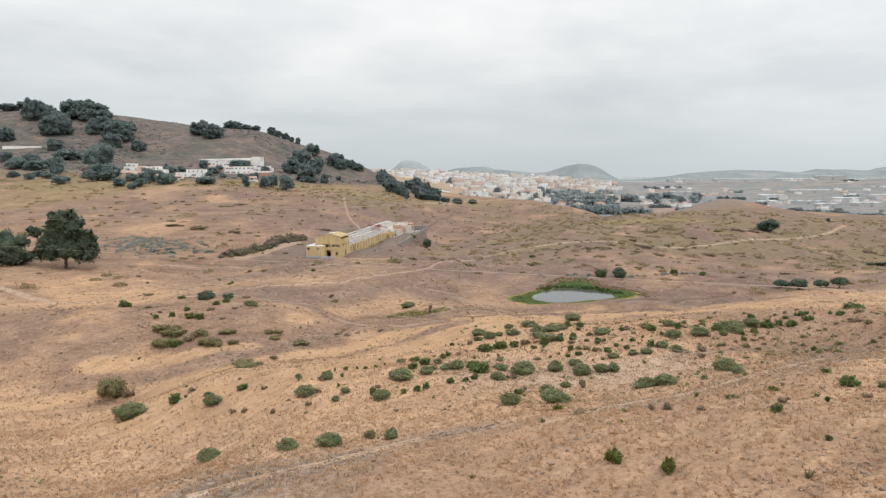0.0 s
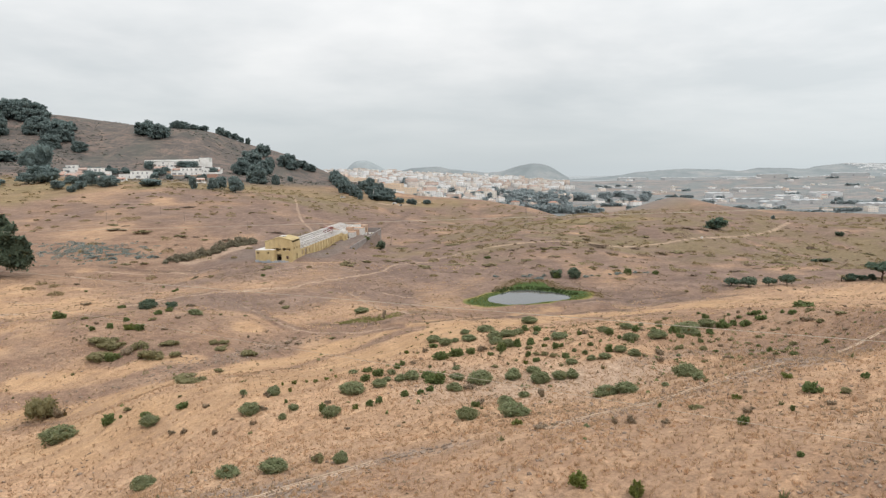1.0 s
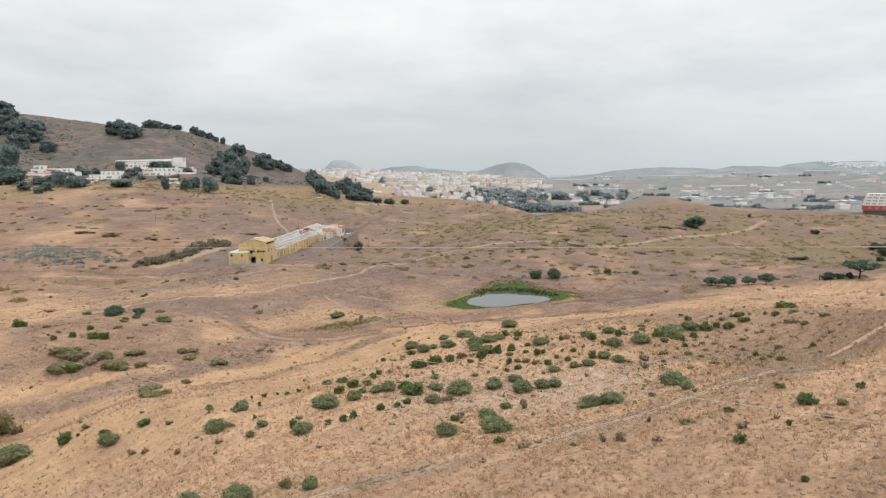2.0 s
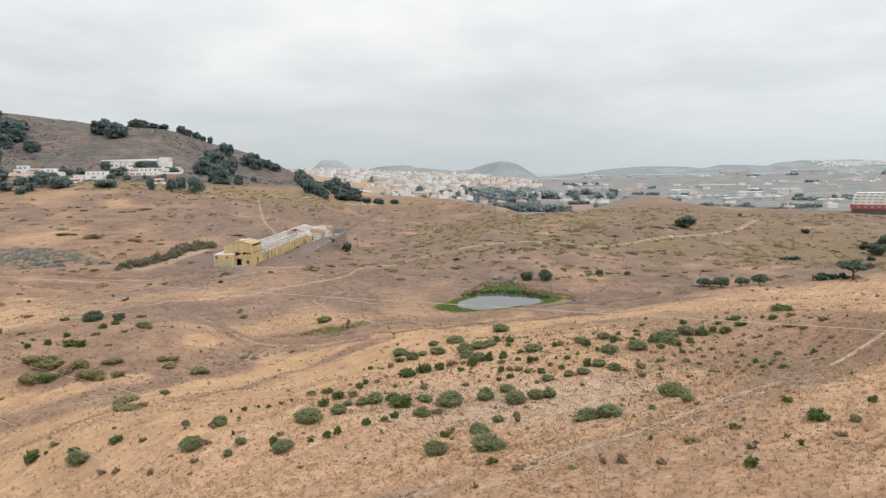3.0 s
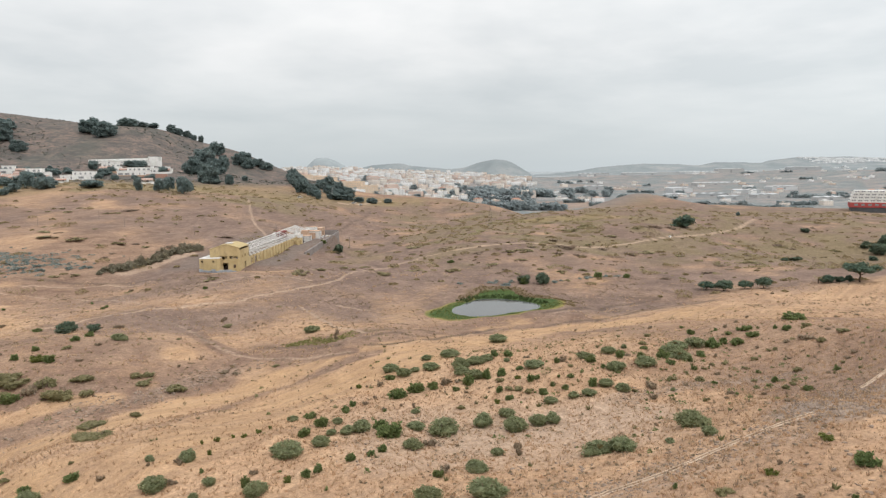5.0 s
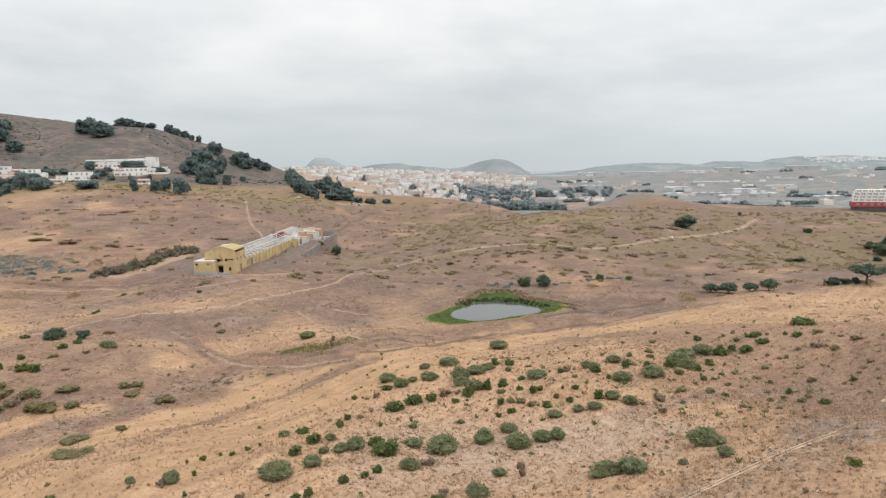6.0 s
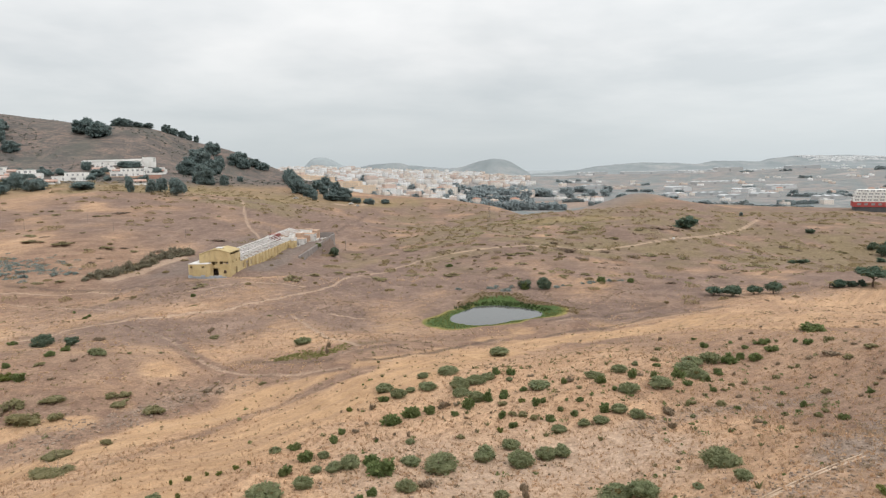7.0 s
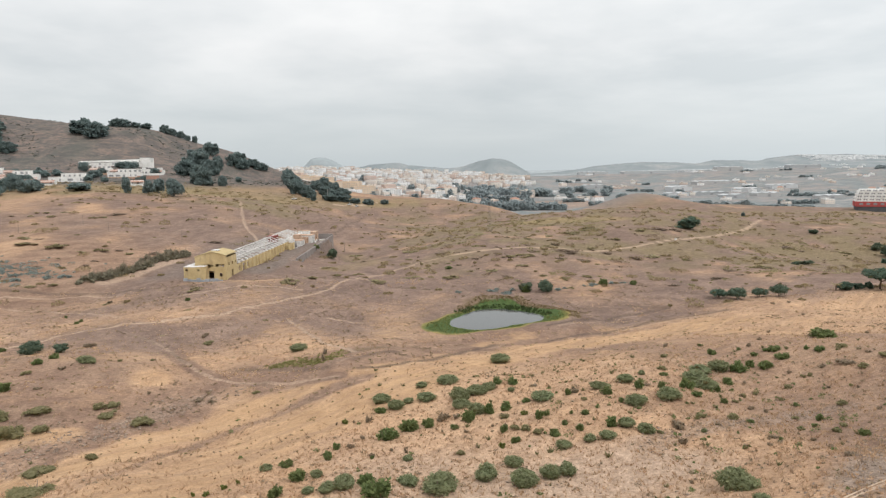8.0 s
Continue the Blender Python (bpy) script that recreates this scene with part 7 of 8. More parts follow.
def terraced_hotel():
    """The stepped white building with a red band, shaped like a liner."""
    root = tagged(new("hotel"), "stepped white hotel with a red band and dark base", "hotel")
    for z0, z1, x0, d, mat, name in ((-6, 2.2, 1.0, 16, M_DARKBASE, "base"), (2.2, 6.4, 0.0, 17, M_RED, "red_storey")):
        bm = bmesh.new()
        block(bm, x0, 95, -d / 2, d / 2, z0, z1)
        part(name, bm, mat, root)
    for k in range(4):
        z, x0 = 6.4 + 2.5 * k, (0.0, 0.4, 1.0, 2.2, 6.0)[k]
        x1 = (95, 95, 92, 84, 70)[k]
        bm = bmesh.new()
        block(bm, x0, x1, -8.2 + 0.7 * k, 8, z, z + 1.0)
        block(bm, x0 + 1.2, x1 - 1.2, -7.2 + 0.7 * k, 7.5, z + 1.0, z + 2.5)
        for j in range(int((x1 - x0) / 4.5)):
            block(bm, x0 + 4.5 * j, x0 + 4.5 * j + 0.35, -8.1 + 0.7 * k, -7.2 + 0.7 * k, z + 1.0, z + 2.5)
        storey = part("storey", bm, M_WHITE, root)
        for j in range(int((x1 - x0) / 4.5) - 1):
            for a, b in ((1.3, 2.5), (2.9, 4.2)):
                bm = bmesh.new()
                block(bm, x0 + 4.5 * j + a, x0 + 4.5 * j + b, -7.28 + 0.7 * k, -7.1 + 0.7 * k, z + 1.02, z + 2.1)
                part("window", bm, M_GLASS, storey)
    for x, h in ((34, 3.0), (48, 4.2), (61, 2.6)):
        bm = bmesh.new()
        block(bm, x, x + 7, -3, 4, 16.4, 16.4 + h)
        part("roof_cabin", bm, M_WHITE, root)
    for j in range(18):
        bm = bmesh.new()
        block(bm, 3 + 5 * j, 5.6 + 5 * j, -8.6, -8.45, 3.6, 5.3)
        part("window", bm, M_GLASS, root)
    root.matrix_basis = pose(420.5, 548, float(ground_z(420, 545)) + 0.8, 0, 0, -32)


def street_lamp(x, y, high):
    root = tagged(new("street_lamp"), "tall pale street lamp beside the road end", "lamp post")
    bm = bmesh.new()
    limb(bm, (0, 0, -0.5), (0, 0, high), 0.16, 0.09, 8)
    part("shaft", bm, M_FRAME, root)
    bm = bmesh.new()
    limb(bm, (0, 0, high), (1.6, 0, high + 0.3), 0.07, 0.05, 6)
    block(bm, 1.2, 2.2, -0.2, 0.2, high + 0.25, high + 0.45)
    part("lamp_head", bm, M_FRAME, root)
    root.matrix_basis = pose(x, y, float(ground_z(x, y)))


def pylon(x, y, high):
    """A slender lattice mast with two cross-arms."""
    root = tagged(new("power_pylon"), "slender grey lattice power pylon on the grassland", "pylon")
    corners = [(-1, -1), (1, -1), (1, 1), (-1, 1)]
    foot, head = 0.9, 0.18
    for a, b in corners:
        bm = bmesh.new()
        limb(bm, (a * foot, b * foot, -0.5), (a * head, b * head, high), 0.05, 0.035, 4)
        part("leg", bm, M_POLE, root)
    bm = bmesh.new()
    for k in range(9):
        s, e = k / 9, (k + 1) / 9
        r, q = foot + (head - foot) * s, foot + (head - foot) * e
        for (a, b), (c, d) in zip(corners, corners[1:] + corners[:1]):
            limb(bm, (a * r, b * r, s * high), (c * q, d * q, e * high), 0.025, 0.025, 3)
    part("lattice", bm, M_POLE, root)
    for z in (high - 0.5, high - 2.2):
        bm = bmesh.new()
        limb(bm, (-1.9, 0, z), (1.9, 0, z), 0.05, 0.05, 4)
        part("cross_arm", bm, M_POLE, root)
    root.matrix_basis = pose(x, y, float(ground_z(x, y)), 0, 0, 35)


def parked_car(x, y, turn, label, paint):
    """A small parked car: a rounded body, a glazed cabin and four wheels."""
    root = tagged(new("car"), label, "car", "parked cars")
    bm = bmesh.new()
    block(bm, -2.1, 2.1, -0.85, 0.85, 0.32, 0.92)
    bmesh.ops.bevel(bm, geom=bm.edges[:], offset=0.16, segments=2, affect="EDGES")
    part("body", bm, paint, root)
    for z0, z1, sx, mat, name in ((0.9, 1.38, 0.8, M_DARK, "cabin_glass"), (1.37, 1.48, 0.72, paint, "roof")):
        bm = bmesh.new()
        block(bm, -1.3 * sx, 1.0 * sx, -0.74, 0.74, z0, z1)
        bmesh.ops.bevel(bm, geom=bm.edges[:], offset=0.04, segments=1, affect="EDGES")
        part(name, bm, mat, root)
    for a in (-1.3, 1.3):
        for b in (-0.8, 0.8):
            bm = bmesh.new()
            bmesh.ops.create_cone(bm, cap_ends=True, segments=14, radius1=0.33, radius2=0.33, depth=0.2, matrix=Matrix.Translation((a, b, 0.33)) @ Matrix.Rotation(math.pi / 2, 4, "X"))
            part("wheel", bm, M_DARK, root)
    root.matrix_basis = pose(x, y, float(ground_z(x, y)), 0, 0, turn)


def mixed_paint(name, colours):
    """House paint that differs from block to block within one mesh."""
    g = Mat(name, 0.85, 0.2)
    n = len(colours)
    return g.done(g.mix(0.3, g.ramp(g.island(), *[(k / n, c) for k, c in enumerate(colours)], steps=True), g.ramp(g.noise(0.3, 4), (0.3, 0.72), (0.7, 1.1)), "MULTIPLY"))


M_UPPER = mixed_paint("upper_town_paint", [(0.6, 0.595, 0.59), (0.54, 0.49, 0.44), (0.62, 0.615, 0.61), (0.5, 0.41, 0.35), (0.58, 0.555, 0.53), (0.52, 0.46, 0.41), (0.6, 0.6, 0.6), (0.46, 0.36, 0.31)])
# town panes paled further, more haze in the colour
M_TOWNGLASS = plain_material("hazy_town_window", (0.36, 0.355, 0.355), (0.44, 0.435, 0.435), 1.0, 0.4, 0.4)
M_CREAM = plain_material("cream_facade_paint", (0.6, 0.47, 0.35), (0.7, 0.56, 0.43), 0.1)
M_SLAB = plain_material("dirty_slab", (0.15, 0.115, 0.1), (0.3, 0.24, 0.2), 0.25, stain=(0.1, 0.085, 0.07))
M_YELLOWROOF = plain_material("faded_ochre_roof", (0.42, 0.325, 0.17), (0.5, 0.395, 0.215), 0.25, stain=(0.3, 0.235, 0.15))
M_DARKBASE = plain_material("dark_base_wall", (0.07, 0.07, 0.075), (0.12, 0.12, 0.125), 0.2)
M_FENCE = plain_material("grey_blue_sheet", (0.24, 0.26, 0.29), (0.38, 0.4, 0.43), 0.7, 0.6)
M_SHEET = plain_material("pale_grey_sheet", (0.5, 0.48, 0.46), (0.68, 0.66, 0.63), 0.25, 0.7, stain=(0.26, 0.2, 0.16))
ruined_farm()
villas()
town()
works()
terraced_hotel()
pylon(69.5, 361.0, 15.0)
street_lamp(-19.8, 571.9, 9.0)
parked_car(-2.3, 563.5, 30, "small white car parked at the road end", M_WHITE)
parked_car(3.0, 560.0, 70, "pale car parked at the road end", M_FRAME)
parked_car(-43.7, 548.5, 15, "small white car standing in the meadow", M_WHITE)
bm = bmesh.new()
block(bm, -0.6, 0.6, -0.35, 0.35, -0.3, 0.75)
bmesh.ops.bevel(bm, geom=bm.edges[:], offset=0.08, segments=2, affect="EDGES")
trough = part("white_trough", bm, M_WHITE)
trough.matrix_basis = pose(148.0, 318.6, float(ground_z(148.0, 318.6)), 0, 0, 20)
tagged(trough, "small white concrete trough beside the upper path", "trough")
for x, y in ((-131.8, 317.2), (-95.8, 312.8), (-112.0, 330.0), (-70.0, 322.0)):
    pole(x, y, 4.2, "thin grey timber post in the dry field", 0.07)


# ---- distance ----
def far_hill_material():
    """Far slopes: pale fields between darker scrub, with haze put into the colours."""
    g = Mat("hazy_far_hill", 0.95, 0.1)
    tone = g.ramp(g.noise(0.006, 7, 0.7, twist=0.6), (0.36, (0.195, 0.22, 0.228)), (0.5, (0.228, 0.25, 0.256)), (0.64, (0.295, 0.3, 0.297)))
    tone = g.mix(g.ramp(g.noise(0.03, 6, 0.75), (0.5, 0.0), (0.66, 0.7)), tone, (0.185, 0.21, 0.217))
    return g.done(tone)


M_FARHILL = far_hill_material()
# paler and bluer: thicker haze painted onto the farther hill
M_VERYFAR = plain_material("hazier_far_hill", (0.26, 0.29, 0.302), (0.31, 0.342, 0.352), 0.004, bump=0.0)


def far_height(x, y, swells):
    z = np.full(np.broadcast(x, y).shape, LEVEL - 9.0)
    for a, b, c, d, h in swells:
        z = z + h * np.exp(-0.5 * (((x - a) / c) ** 2 + ((y - b) / d) ** 2))
    return z + 4.0 * rough(x, y, 70, 41) + 1.8 * rough(x, y, 26, 42)


def far_range(name, swells, x0, x1, y0, y1, mat, label):
    """A range of far hills as one relief, with its foot below the plain."""
    x, y = np.meshgrid(np.linspace(x0, x1, 220), np.linspace(y0, y1, 60))
    z = far_height(x, y, swells)
    i, j = np.meshgrid(np.arange(59), np.arange(219), indexing="ij")
    f = np.stack([i * 220 + j, i * 220 + j + 1, (i + 1) * 220 + j + 1, (i + 1) * 220 + j], -1).reshape(-1, 4)
    ob = part_data(name, arrays(name, np.stack([x, y, z], -1).reshape(-1, 3), f), mat, smooth=True)
    tagged(ob, label, "hill", kind="structure")


DOME = [(482, 2300, 62, 90, 58), (395, 2300, 75, 80, 36), (560, 2310, 50, 80, 27), (280, 2400, 90, 90, 26), (160, 2450, 120, 90, 44), (30, 2500, 110, 90, 42), (380, 2120, 230, 60, 16)]
CONE = [(-150, 2900, 50, 60, 62), (-185, 2900, 26, 60, 18), (-85, 2920, 55, 60, 40), (-280, 2920, 90, 60, 34), (20, 2920, 90, 60, 34)]
RIDGE = [(1392, 3300, 170, 180, 42), (1634, 3300, 150, 180, 34), (1880, 3300, 110, 180, 46), (2060, 3300, 120, 180, 24), (2255, 3300, 130, 190, 60), (2520, 3300, 150, 190, 44), (2820, 3320, 260, 200, 54),
         (2480, 2900, 330, 180, 24), (1120, 3300, 190, 150, 22), (1900, 2900, 420, 150, 16), (1400, 2800, 300, 110, 12), (2100, 2650, 400, 110, 16), (3050, 2800, 420, 260, 34)]
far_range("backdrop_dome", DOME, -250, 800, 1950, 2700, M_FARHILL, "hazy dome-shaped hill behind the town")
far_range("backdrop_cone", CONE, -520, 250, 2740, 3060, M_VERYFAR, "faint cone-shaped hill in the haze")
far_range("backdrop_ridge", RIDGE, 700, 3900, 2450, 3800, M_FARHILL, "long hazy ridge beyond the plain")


def hill_village():
    """White specks of a village high on the far ridge, and strips of houses at its foot."""
    rng = np.random.default_rng(71)
    u, v = rng.random(420), rng.random(420)
    x = 2230 + 470 * u
    y = 3250 - 230 * v ** 1.4 - 60 * u
    s, w = rng.random(130), rng.random(130)
    x, y = np.concatenate([x, 900 + 1300 * s]), np.concatenate([y, 2560 + 260 * w])
    z = np.maximum(far_height(x, y, RIDGE), ground_z(x, y))
    places = [Matrix.Translation((a, b, c)) @ Matrix.Diagonal((d, 10, 7, 1)) for a, b, c, d in zip(x, y, z, rng.uniform(7, 20, len(x)))]
    tagged(part_data("hill_village", boxes("hill_village", places), M_PALE), "pale village specks on a far ridge", "village", kind="stuff")


# white walls greyed, haze painted into the village specks
M_PALE = plain_material("hazy_white_walls", (0.45, 0.465, 0.47), (0.6, 0.605, 0.61), 0.05)
hill_village()


# ---- small ground cover ----
def scatter(rng, n, near, far, spread_deg, mask=None):
    """Places strewn evenly over a fan of ground that starts near the lookout."""
    a = np.radians(rng.uniform(-spread_deg, spread_deg, n))
    r = np.sqrt(rng.uniform(near ** 2, far ** 2, n))
    x, y = np.sin(a) * r + 6, np.cos(a) * r - 5
    keep = (pond_edge(x, y) > 3) if mask is None else mask(x, y)
    return x[keep], y[keep]


def tufts(name, seed, x, y, blades, high, wide, lean, mat, label, lift=0.0):
    """Tufts of thin blades, every blade a narrow triangle."""
    rng = np.random.default_rng(seed)
    n = len(x)
    z = ground_z(x, y)
    size = rng.uniform(0.6, 1.25, n) ** 1.8
    a = rng.uniform(0, 2 * np.pi, (n, blades))
    out = rng.uniform(0.1, 1.0, (n, blades)) * lean
    h = high * size[:, None] * rng.uniform(0.6, 1.1, (n, blades))
    bx, by = x[:, None] + 0.25 * out * h * np.cos(a), y[:, None] + 0.25 * out * h * np.sin(a)
    tx, ty = x[:, None] + out * h * np.cos(a), y[:, None] + out * h * np.sin(a)
    turn = rng.uniform(0, 2 * np.pi, (n, blades))
    wx, wy = wide * size[:, None] * np.cos(turn), wide * size[:, None] * np.sin(turn)
    zb = np.broadcast_to(z[:, None], a.shape) - 0.04 + lift
    v = np.stack([np.stack([bx - wx, by - wy, zb], -1), np.stack([bx + wx, by + wy, zb], -1), np.stack([tx, ty, zb + h], -1)], 2).reshape(-1, 3)
    data = arrays(name, v, np.arange(len(v)).reshape(-1, 3))
    tagged(part_data(name, data, mat), label, name.replace("_", " "), kind="stuff")


def cushions(name, seed, x, y, count, mat, label, scale=0.9, leaf=0.3, tall=1.0):
    """Low cushions of scrub, broad and flat, each of many leaf sprays."""
    rng = np.random.default_rng(seed)
    n = len(x)
    w = scale * (0.35 + 1.6 * rng.random(n) ** 2.2)
    h = np.minimum(w * rng.uniform(0.3, 0.65, n), 1.3) * tall
    a, r, u = rng.uniform(0, 6.28, (n, count)), np.sqrt(rng.random((n, count))), rng.random((n, count))
    stretch = rng.uniform(0.6, 1.5, (n, 1))
    px, py = x[:, None] + w[:, None] * r * np.cos(a) * stretch, y[:, None] + w[:, None] * r * np.sin(a)
    pz = ground_z(x, y)[:, None] + h[:, None] * (0.1 + 0.9 * u * np.sqrt(np.maximum(0, 1 - r * r)))
    spots = np.stack([px, py, pz], -1).reshape(-1, 3)
    v, f = leaf_cards(rng, spots, leaf)
    tagged(part_data(name, arrays(name, v, f), mat), label, "scrub", kind="stuff")


def channel(line, wide, high, broken, seed):
    """A low concrete water channel in lengths: a bed between two kerbs, cracked and tilted where it is broken."""
    rng = random.Random(seed)
    root = tagged(new("water_channel"), "worn concrete irrigation channel with broken lengths" if broken else "straight pale concrete irrigation channel", "channel")
    for (ax, ay), (bx, by) in zip(line, line[1:]):
        n = max(1, round(math.hypot(bx - ax, by - ay) / (0.6 if broken else 1.6)))
        for k in range(n):
            s, e = k / n, (k + 0.97) / n
            p, q = Vector((ax + (bx - ax) * s, ay + (by - ay) * s, 0)), Vector((ax + (bx - ax) * e, ay + (by - ay) * e, 0))
            run = (q - p).normalized()
            zp, zq = (-0.03 + float(np.mean(ground_z(r.x + run.x * np.linspace(-2.5, 2.5, 9), r.y + run.y * np.linspace(-2.5, 2.5, 9)))) for r in (p, q))
            if broken and rng.random() < 0.18:
                continue
            ex = (q - p).normalized()
            ey = Vector((-ex.y, ex.x, 0))
            if broken:
                p, q = p + ey * rng.uniform(-0.18, 0.18) + ex * rng.uniform(0, 0.14), q + ey * rng.uniform(-0.18, 0.18)
                zp, zq = zp + rng.uniform(-0.06, 0.1), zq + rng.uniform(-0.06, 0.1)
            bm = bmesh.new()
            for o0, o1, top in ((-wide / 2, -wide / 2 + 0.1, high), (-wide / 2 + 0.1, wide / 2 - 0.1, high * 0.25), (wide / 2 - 0.1, wide / 2, high)):
                t = rng.uniform(-0.05, 0.05) * (2 if broken else 0.6)
                c = [bm.verts.new((*(r + ey * o).to_2d(), z + d)) for r, z in ((p, zp), (q, zq)) for o in (o0, o1) for d in (-0.8, top + t)]
                for f in ((0, 2, 3, 1), (4, 5, 7, 6), (0, 1, 5, 4), (2, 6, 7, 3), (1, 3, 7, 5), (0, 4, 6, 2)):
                    bm.faces.new([c[i] for i in f])
            part("length", bm, M_STONE if broken else M_CONCRETE, root)


def stones(name, seed, spots, low, high, mat, label):
    """Strewn stones, each a squashed uneven lump."""
    rng = np.random.default_rng(seed)
    bm = bmesh.new()
    bmesh.ops.create_icosphere(bm, subdivisions=1, radius=1)
    base = np.array([v.co[:] for v in bm.verts])
    faces = np.array([[v.index for v in f.verts] for f in bm.faces])
    bm.free()
    x, y = spots
    n, k = len(x), len(base)
    s = rng.uniform(low, high, n) ** 1.0
    v = base[None] * (1 + rng.normal(0, 0.3, (n, k, 1))) * np.stack([s, s * rng.uniform(0.5, 0.9, n), s * rng.uniform(0.3, 0.6, n)], 1)[:, None]
    a = rng.uniform(0, 6.28, n)
    c, d = np.cos(a)[:, None], np.sin(a)[:, None]
    v = np.stack([v[..., 0] * c - v[..., 1] * d + x[:, None], v[..., 0] * d + v[..., 1] * c + y[:, None], v[..., 2] + (ground_z(x, y) + 0.12 * s)[:, None]], -1)
    f = faces[None] + (np.arange(n) * k)[:, None, None]
    tagged(part_data(name, arrays(name, v.reshape(-1, 3), f.reshape(-1, 3)), mat), label, name, kind="stuff")


def along(rng, line, n, wide):
    """Random places beside a line."""
    k = rng.integers(0, len(line) - 1, n)
    p = np.array(line)
    s = rng.uniform(0, 1, (n, 1))
    q = p[k] * (1 - s) + p[k + 1] * s + rng.normal(0, wide, (n, 2))
    return q[:, 0], q[:, 1]


def ground_cover():
    rng = np.random.default_rng(5)
    M_SPRIG = leaf_material("sprig_leaves", (0.11, 0.115, 0.05), (0.2, 0.2, 0.095), (0.22, 0.15, 0.085), 0.3)
    M_DEAD = leaf_material("dead_stalks", (0.16, 0.115, 0.085), (0.32, 0.235, 0.17), (0.2, 0.14, 0.1), 0.3)
    x, y = scatter(rng, 70000, 32, 150, 44)
    lies = cover(x, y)
    keep = (lies["bare"] + 0.3 * rng.random(len(x)) < 0.75) & (np.clip(lies["gold"], 0, 1) * 0.85 < rng.random(len(x))) & (fade(-y, -150, -75) > rng.random(len(x)))
    tufts("dry_grass", 6, x[keep], y[keep], 5, 0.27, 0.04, 1.2, M_STRAW, "tufts of dry straw-coloured grass")
    x, y = scatter(rng, 22000, 90, 260, 42)
    lies = cover(x, y)
    keep = (lies["bare"] + 0.5 * rng.random(len(x)) < 1.0) & (np.clip(lies["gold"], 0, 1) * 0.85 < rng.random(len(x))) & (pond_edge(x, y) > 7) & (fade(-y, -255, -150) > rng.random(len(x)))
    tufts("far_dry_grass", 7, x[keep], y[keep], 4, 0.32, 0.06, 1.2, M_STRAW, "thin tufts of straw-coloured grass")
    x, y = scatter(rng, 5200, 32, 130, 44)
    keep = rough(x, y, 11, 31) > -0.1 + np.clip(cover(x, y)["gold"], 0, 1)
    tufts("dead_stalks", 8, x[keep], y[keep], 6, 0.4, 0.02, 1.0, M_DEAD, "grey-brown dead stalks among the grass")
    x, y = scatter(rng, 520, 40, 150, 44)
    keep = (fade(x, -12, 30) * fade(y, 66, 90) > rng.random(len(x))) | (rng.random(len(x)) < 0.12)
    tufts("green_sprigs", 9, x[keep], y[keep], 14, 0.42, 0.07, 1.2, M_SPRIG, "small green and olive sprigs on the slope")
    x, y = scatter(rng, 2700, 225, 600, 42)
    keep = (cover(x, y)["scrub"] + 0.35 > rng.random(len(x)) * 1.2)
    cushions("low_scrub", 10, x[keep], y[keep], 110, M_SCRUBLOW, "low olive scrub dotted over the hills", 1.7, 0.28)
    x, y = scatter(rng, 9000, 225, 450, 40)
    clumps = rough(x, y, 24, 71) + 0.6 * rough(x, y, 9, 72)
    knoll = fade(x, 20, 60) * (1 - fade(x, 250, 320)) * fade(y, 232, 255)
    keep = (clumps > 0.35) & (knoll * 0.6 > rng.random(len(x)))
    cushions("knoll_scrub", 23, x[keep], y[keep], 46, M_OLIVE, "olive-green scrub in clumps on the knoll", 1.3, 0.26, 0.9)
    keep = (clumps < -0.5) & (knoll * 0.28 > rng.random(len(x)))
    cushions("brown_scrub", 24, x[keep], y[keep], 46, M_BROWN, "dark brown withered scrub on the knoll", 1.4, 0.26, 0.9)
    x, y = scatter(rng, 3000, 100, 250, 43)
    keep = (pond_edge(x, y) > 8) & (fade(y - 0.25 * x, 100, 125) > rng.random(len(x)))
    cushions("valley_scrub", 15, x[keep], y[keep], 12, M_SCRUBLOW, "small brown and olive scrub in the valley", 0.3, 0.13)
    x, y = scatter(rng, 34000, 96, 260, 44)
    floor = (pond_edge(x, y) > 8) & (fade(y - 0.25 * x, 100, 118) > rng.random(len(x))) & (np.clip(cover(x, y)["gold"], 0, 1) * 0.8 < rng.random(len(x)))
    patchy = rough(x, y, 5.5, 81) + 0.7 * rough(x, y, 1.9, 82) + 0.4 * rough(x, y, 16, 83)
    keep = floor & (patchy > 0.75)
    cushions("weed_patches", 29, x[keep], y[keep], 9, M_WEED, "patches of dead brown weeds on the valley floor", 0.34, 0.14, 0.9)
    keep = floor & (patchy < -0.8)
    cushions("pale_grass_patches", 30, x[keep], y[keep], 9, M_PALEGRASS, "patches of pale dry grass on the valley floor", 0.36, 0.14, 0.8)
    x, y = scatter(rng, 9000, 480, 900, 40)
    keep = (cover(x, y)["heath"] > 0.6) & (rough(x, y, 45, 51) + 0.6 * rng.random(len(x)) > 0.35)
    cushions("hill_scrub", 16, x[keep], y[keep], 24, M_HEATHSCRUB, "dark low scrub on the brown hill", 1.5, 0.45)
    x, y = scatter(rng, 5200, 45, 135, 44)
    keep = (fade(x, -14, 25) * fade(y - 0.1 * x, 62, 84) * (0.35 + 0.65 * fade(rough(x, y, 14, 61), -0.3, 0.5)) > rng.random(len(x)) * 9.0) | (rng.random(len(x)) < 0.012 + 0.09 * fade(x, 25, 50) * fade(y, 82, 96) * (1 - fade(y, 128, 142)))
    cushions("young_shrubs", 18, x[keep], y[keep], 34, M_LEAFY, "small green plants dotted over the dry slope", 0.3, 0.1, 2.6)
    x, y = scatter(rng, 17000, 32, 150, 44)
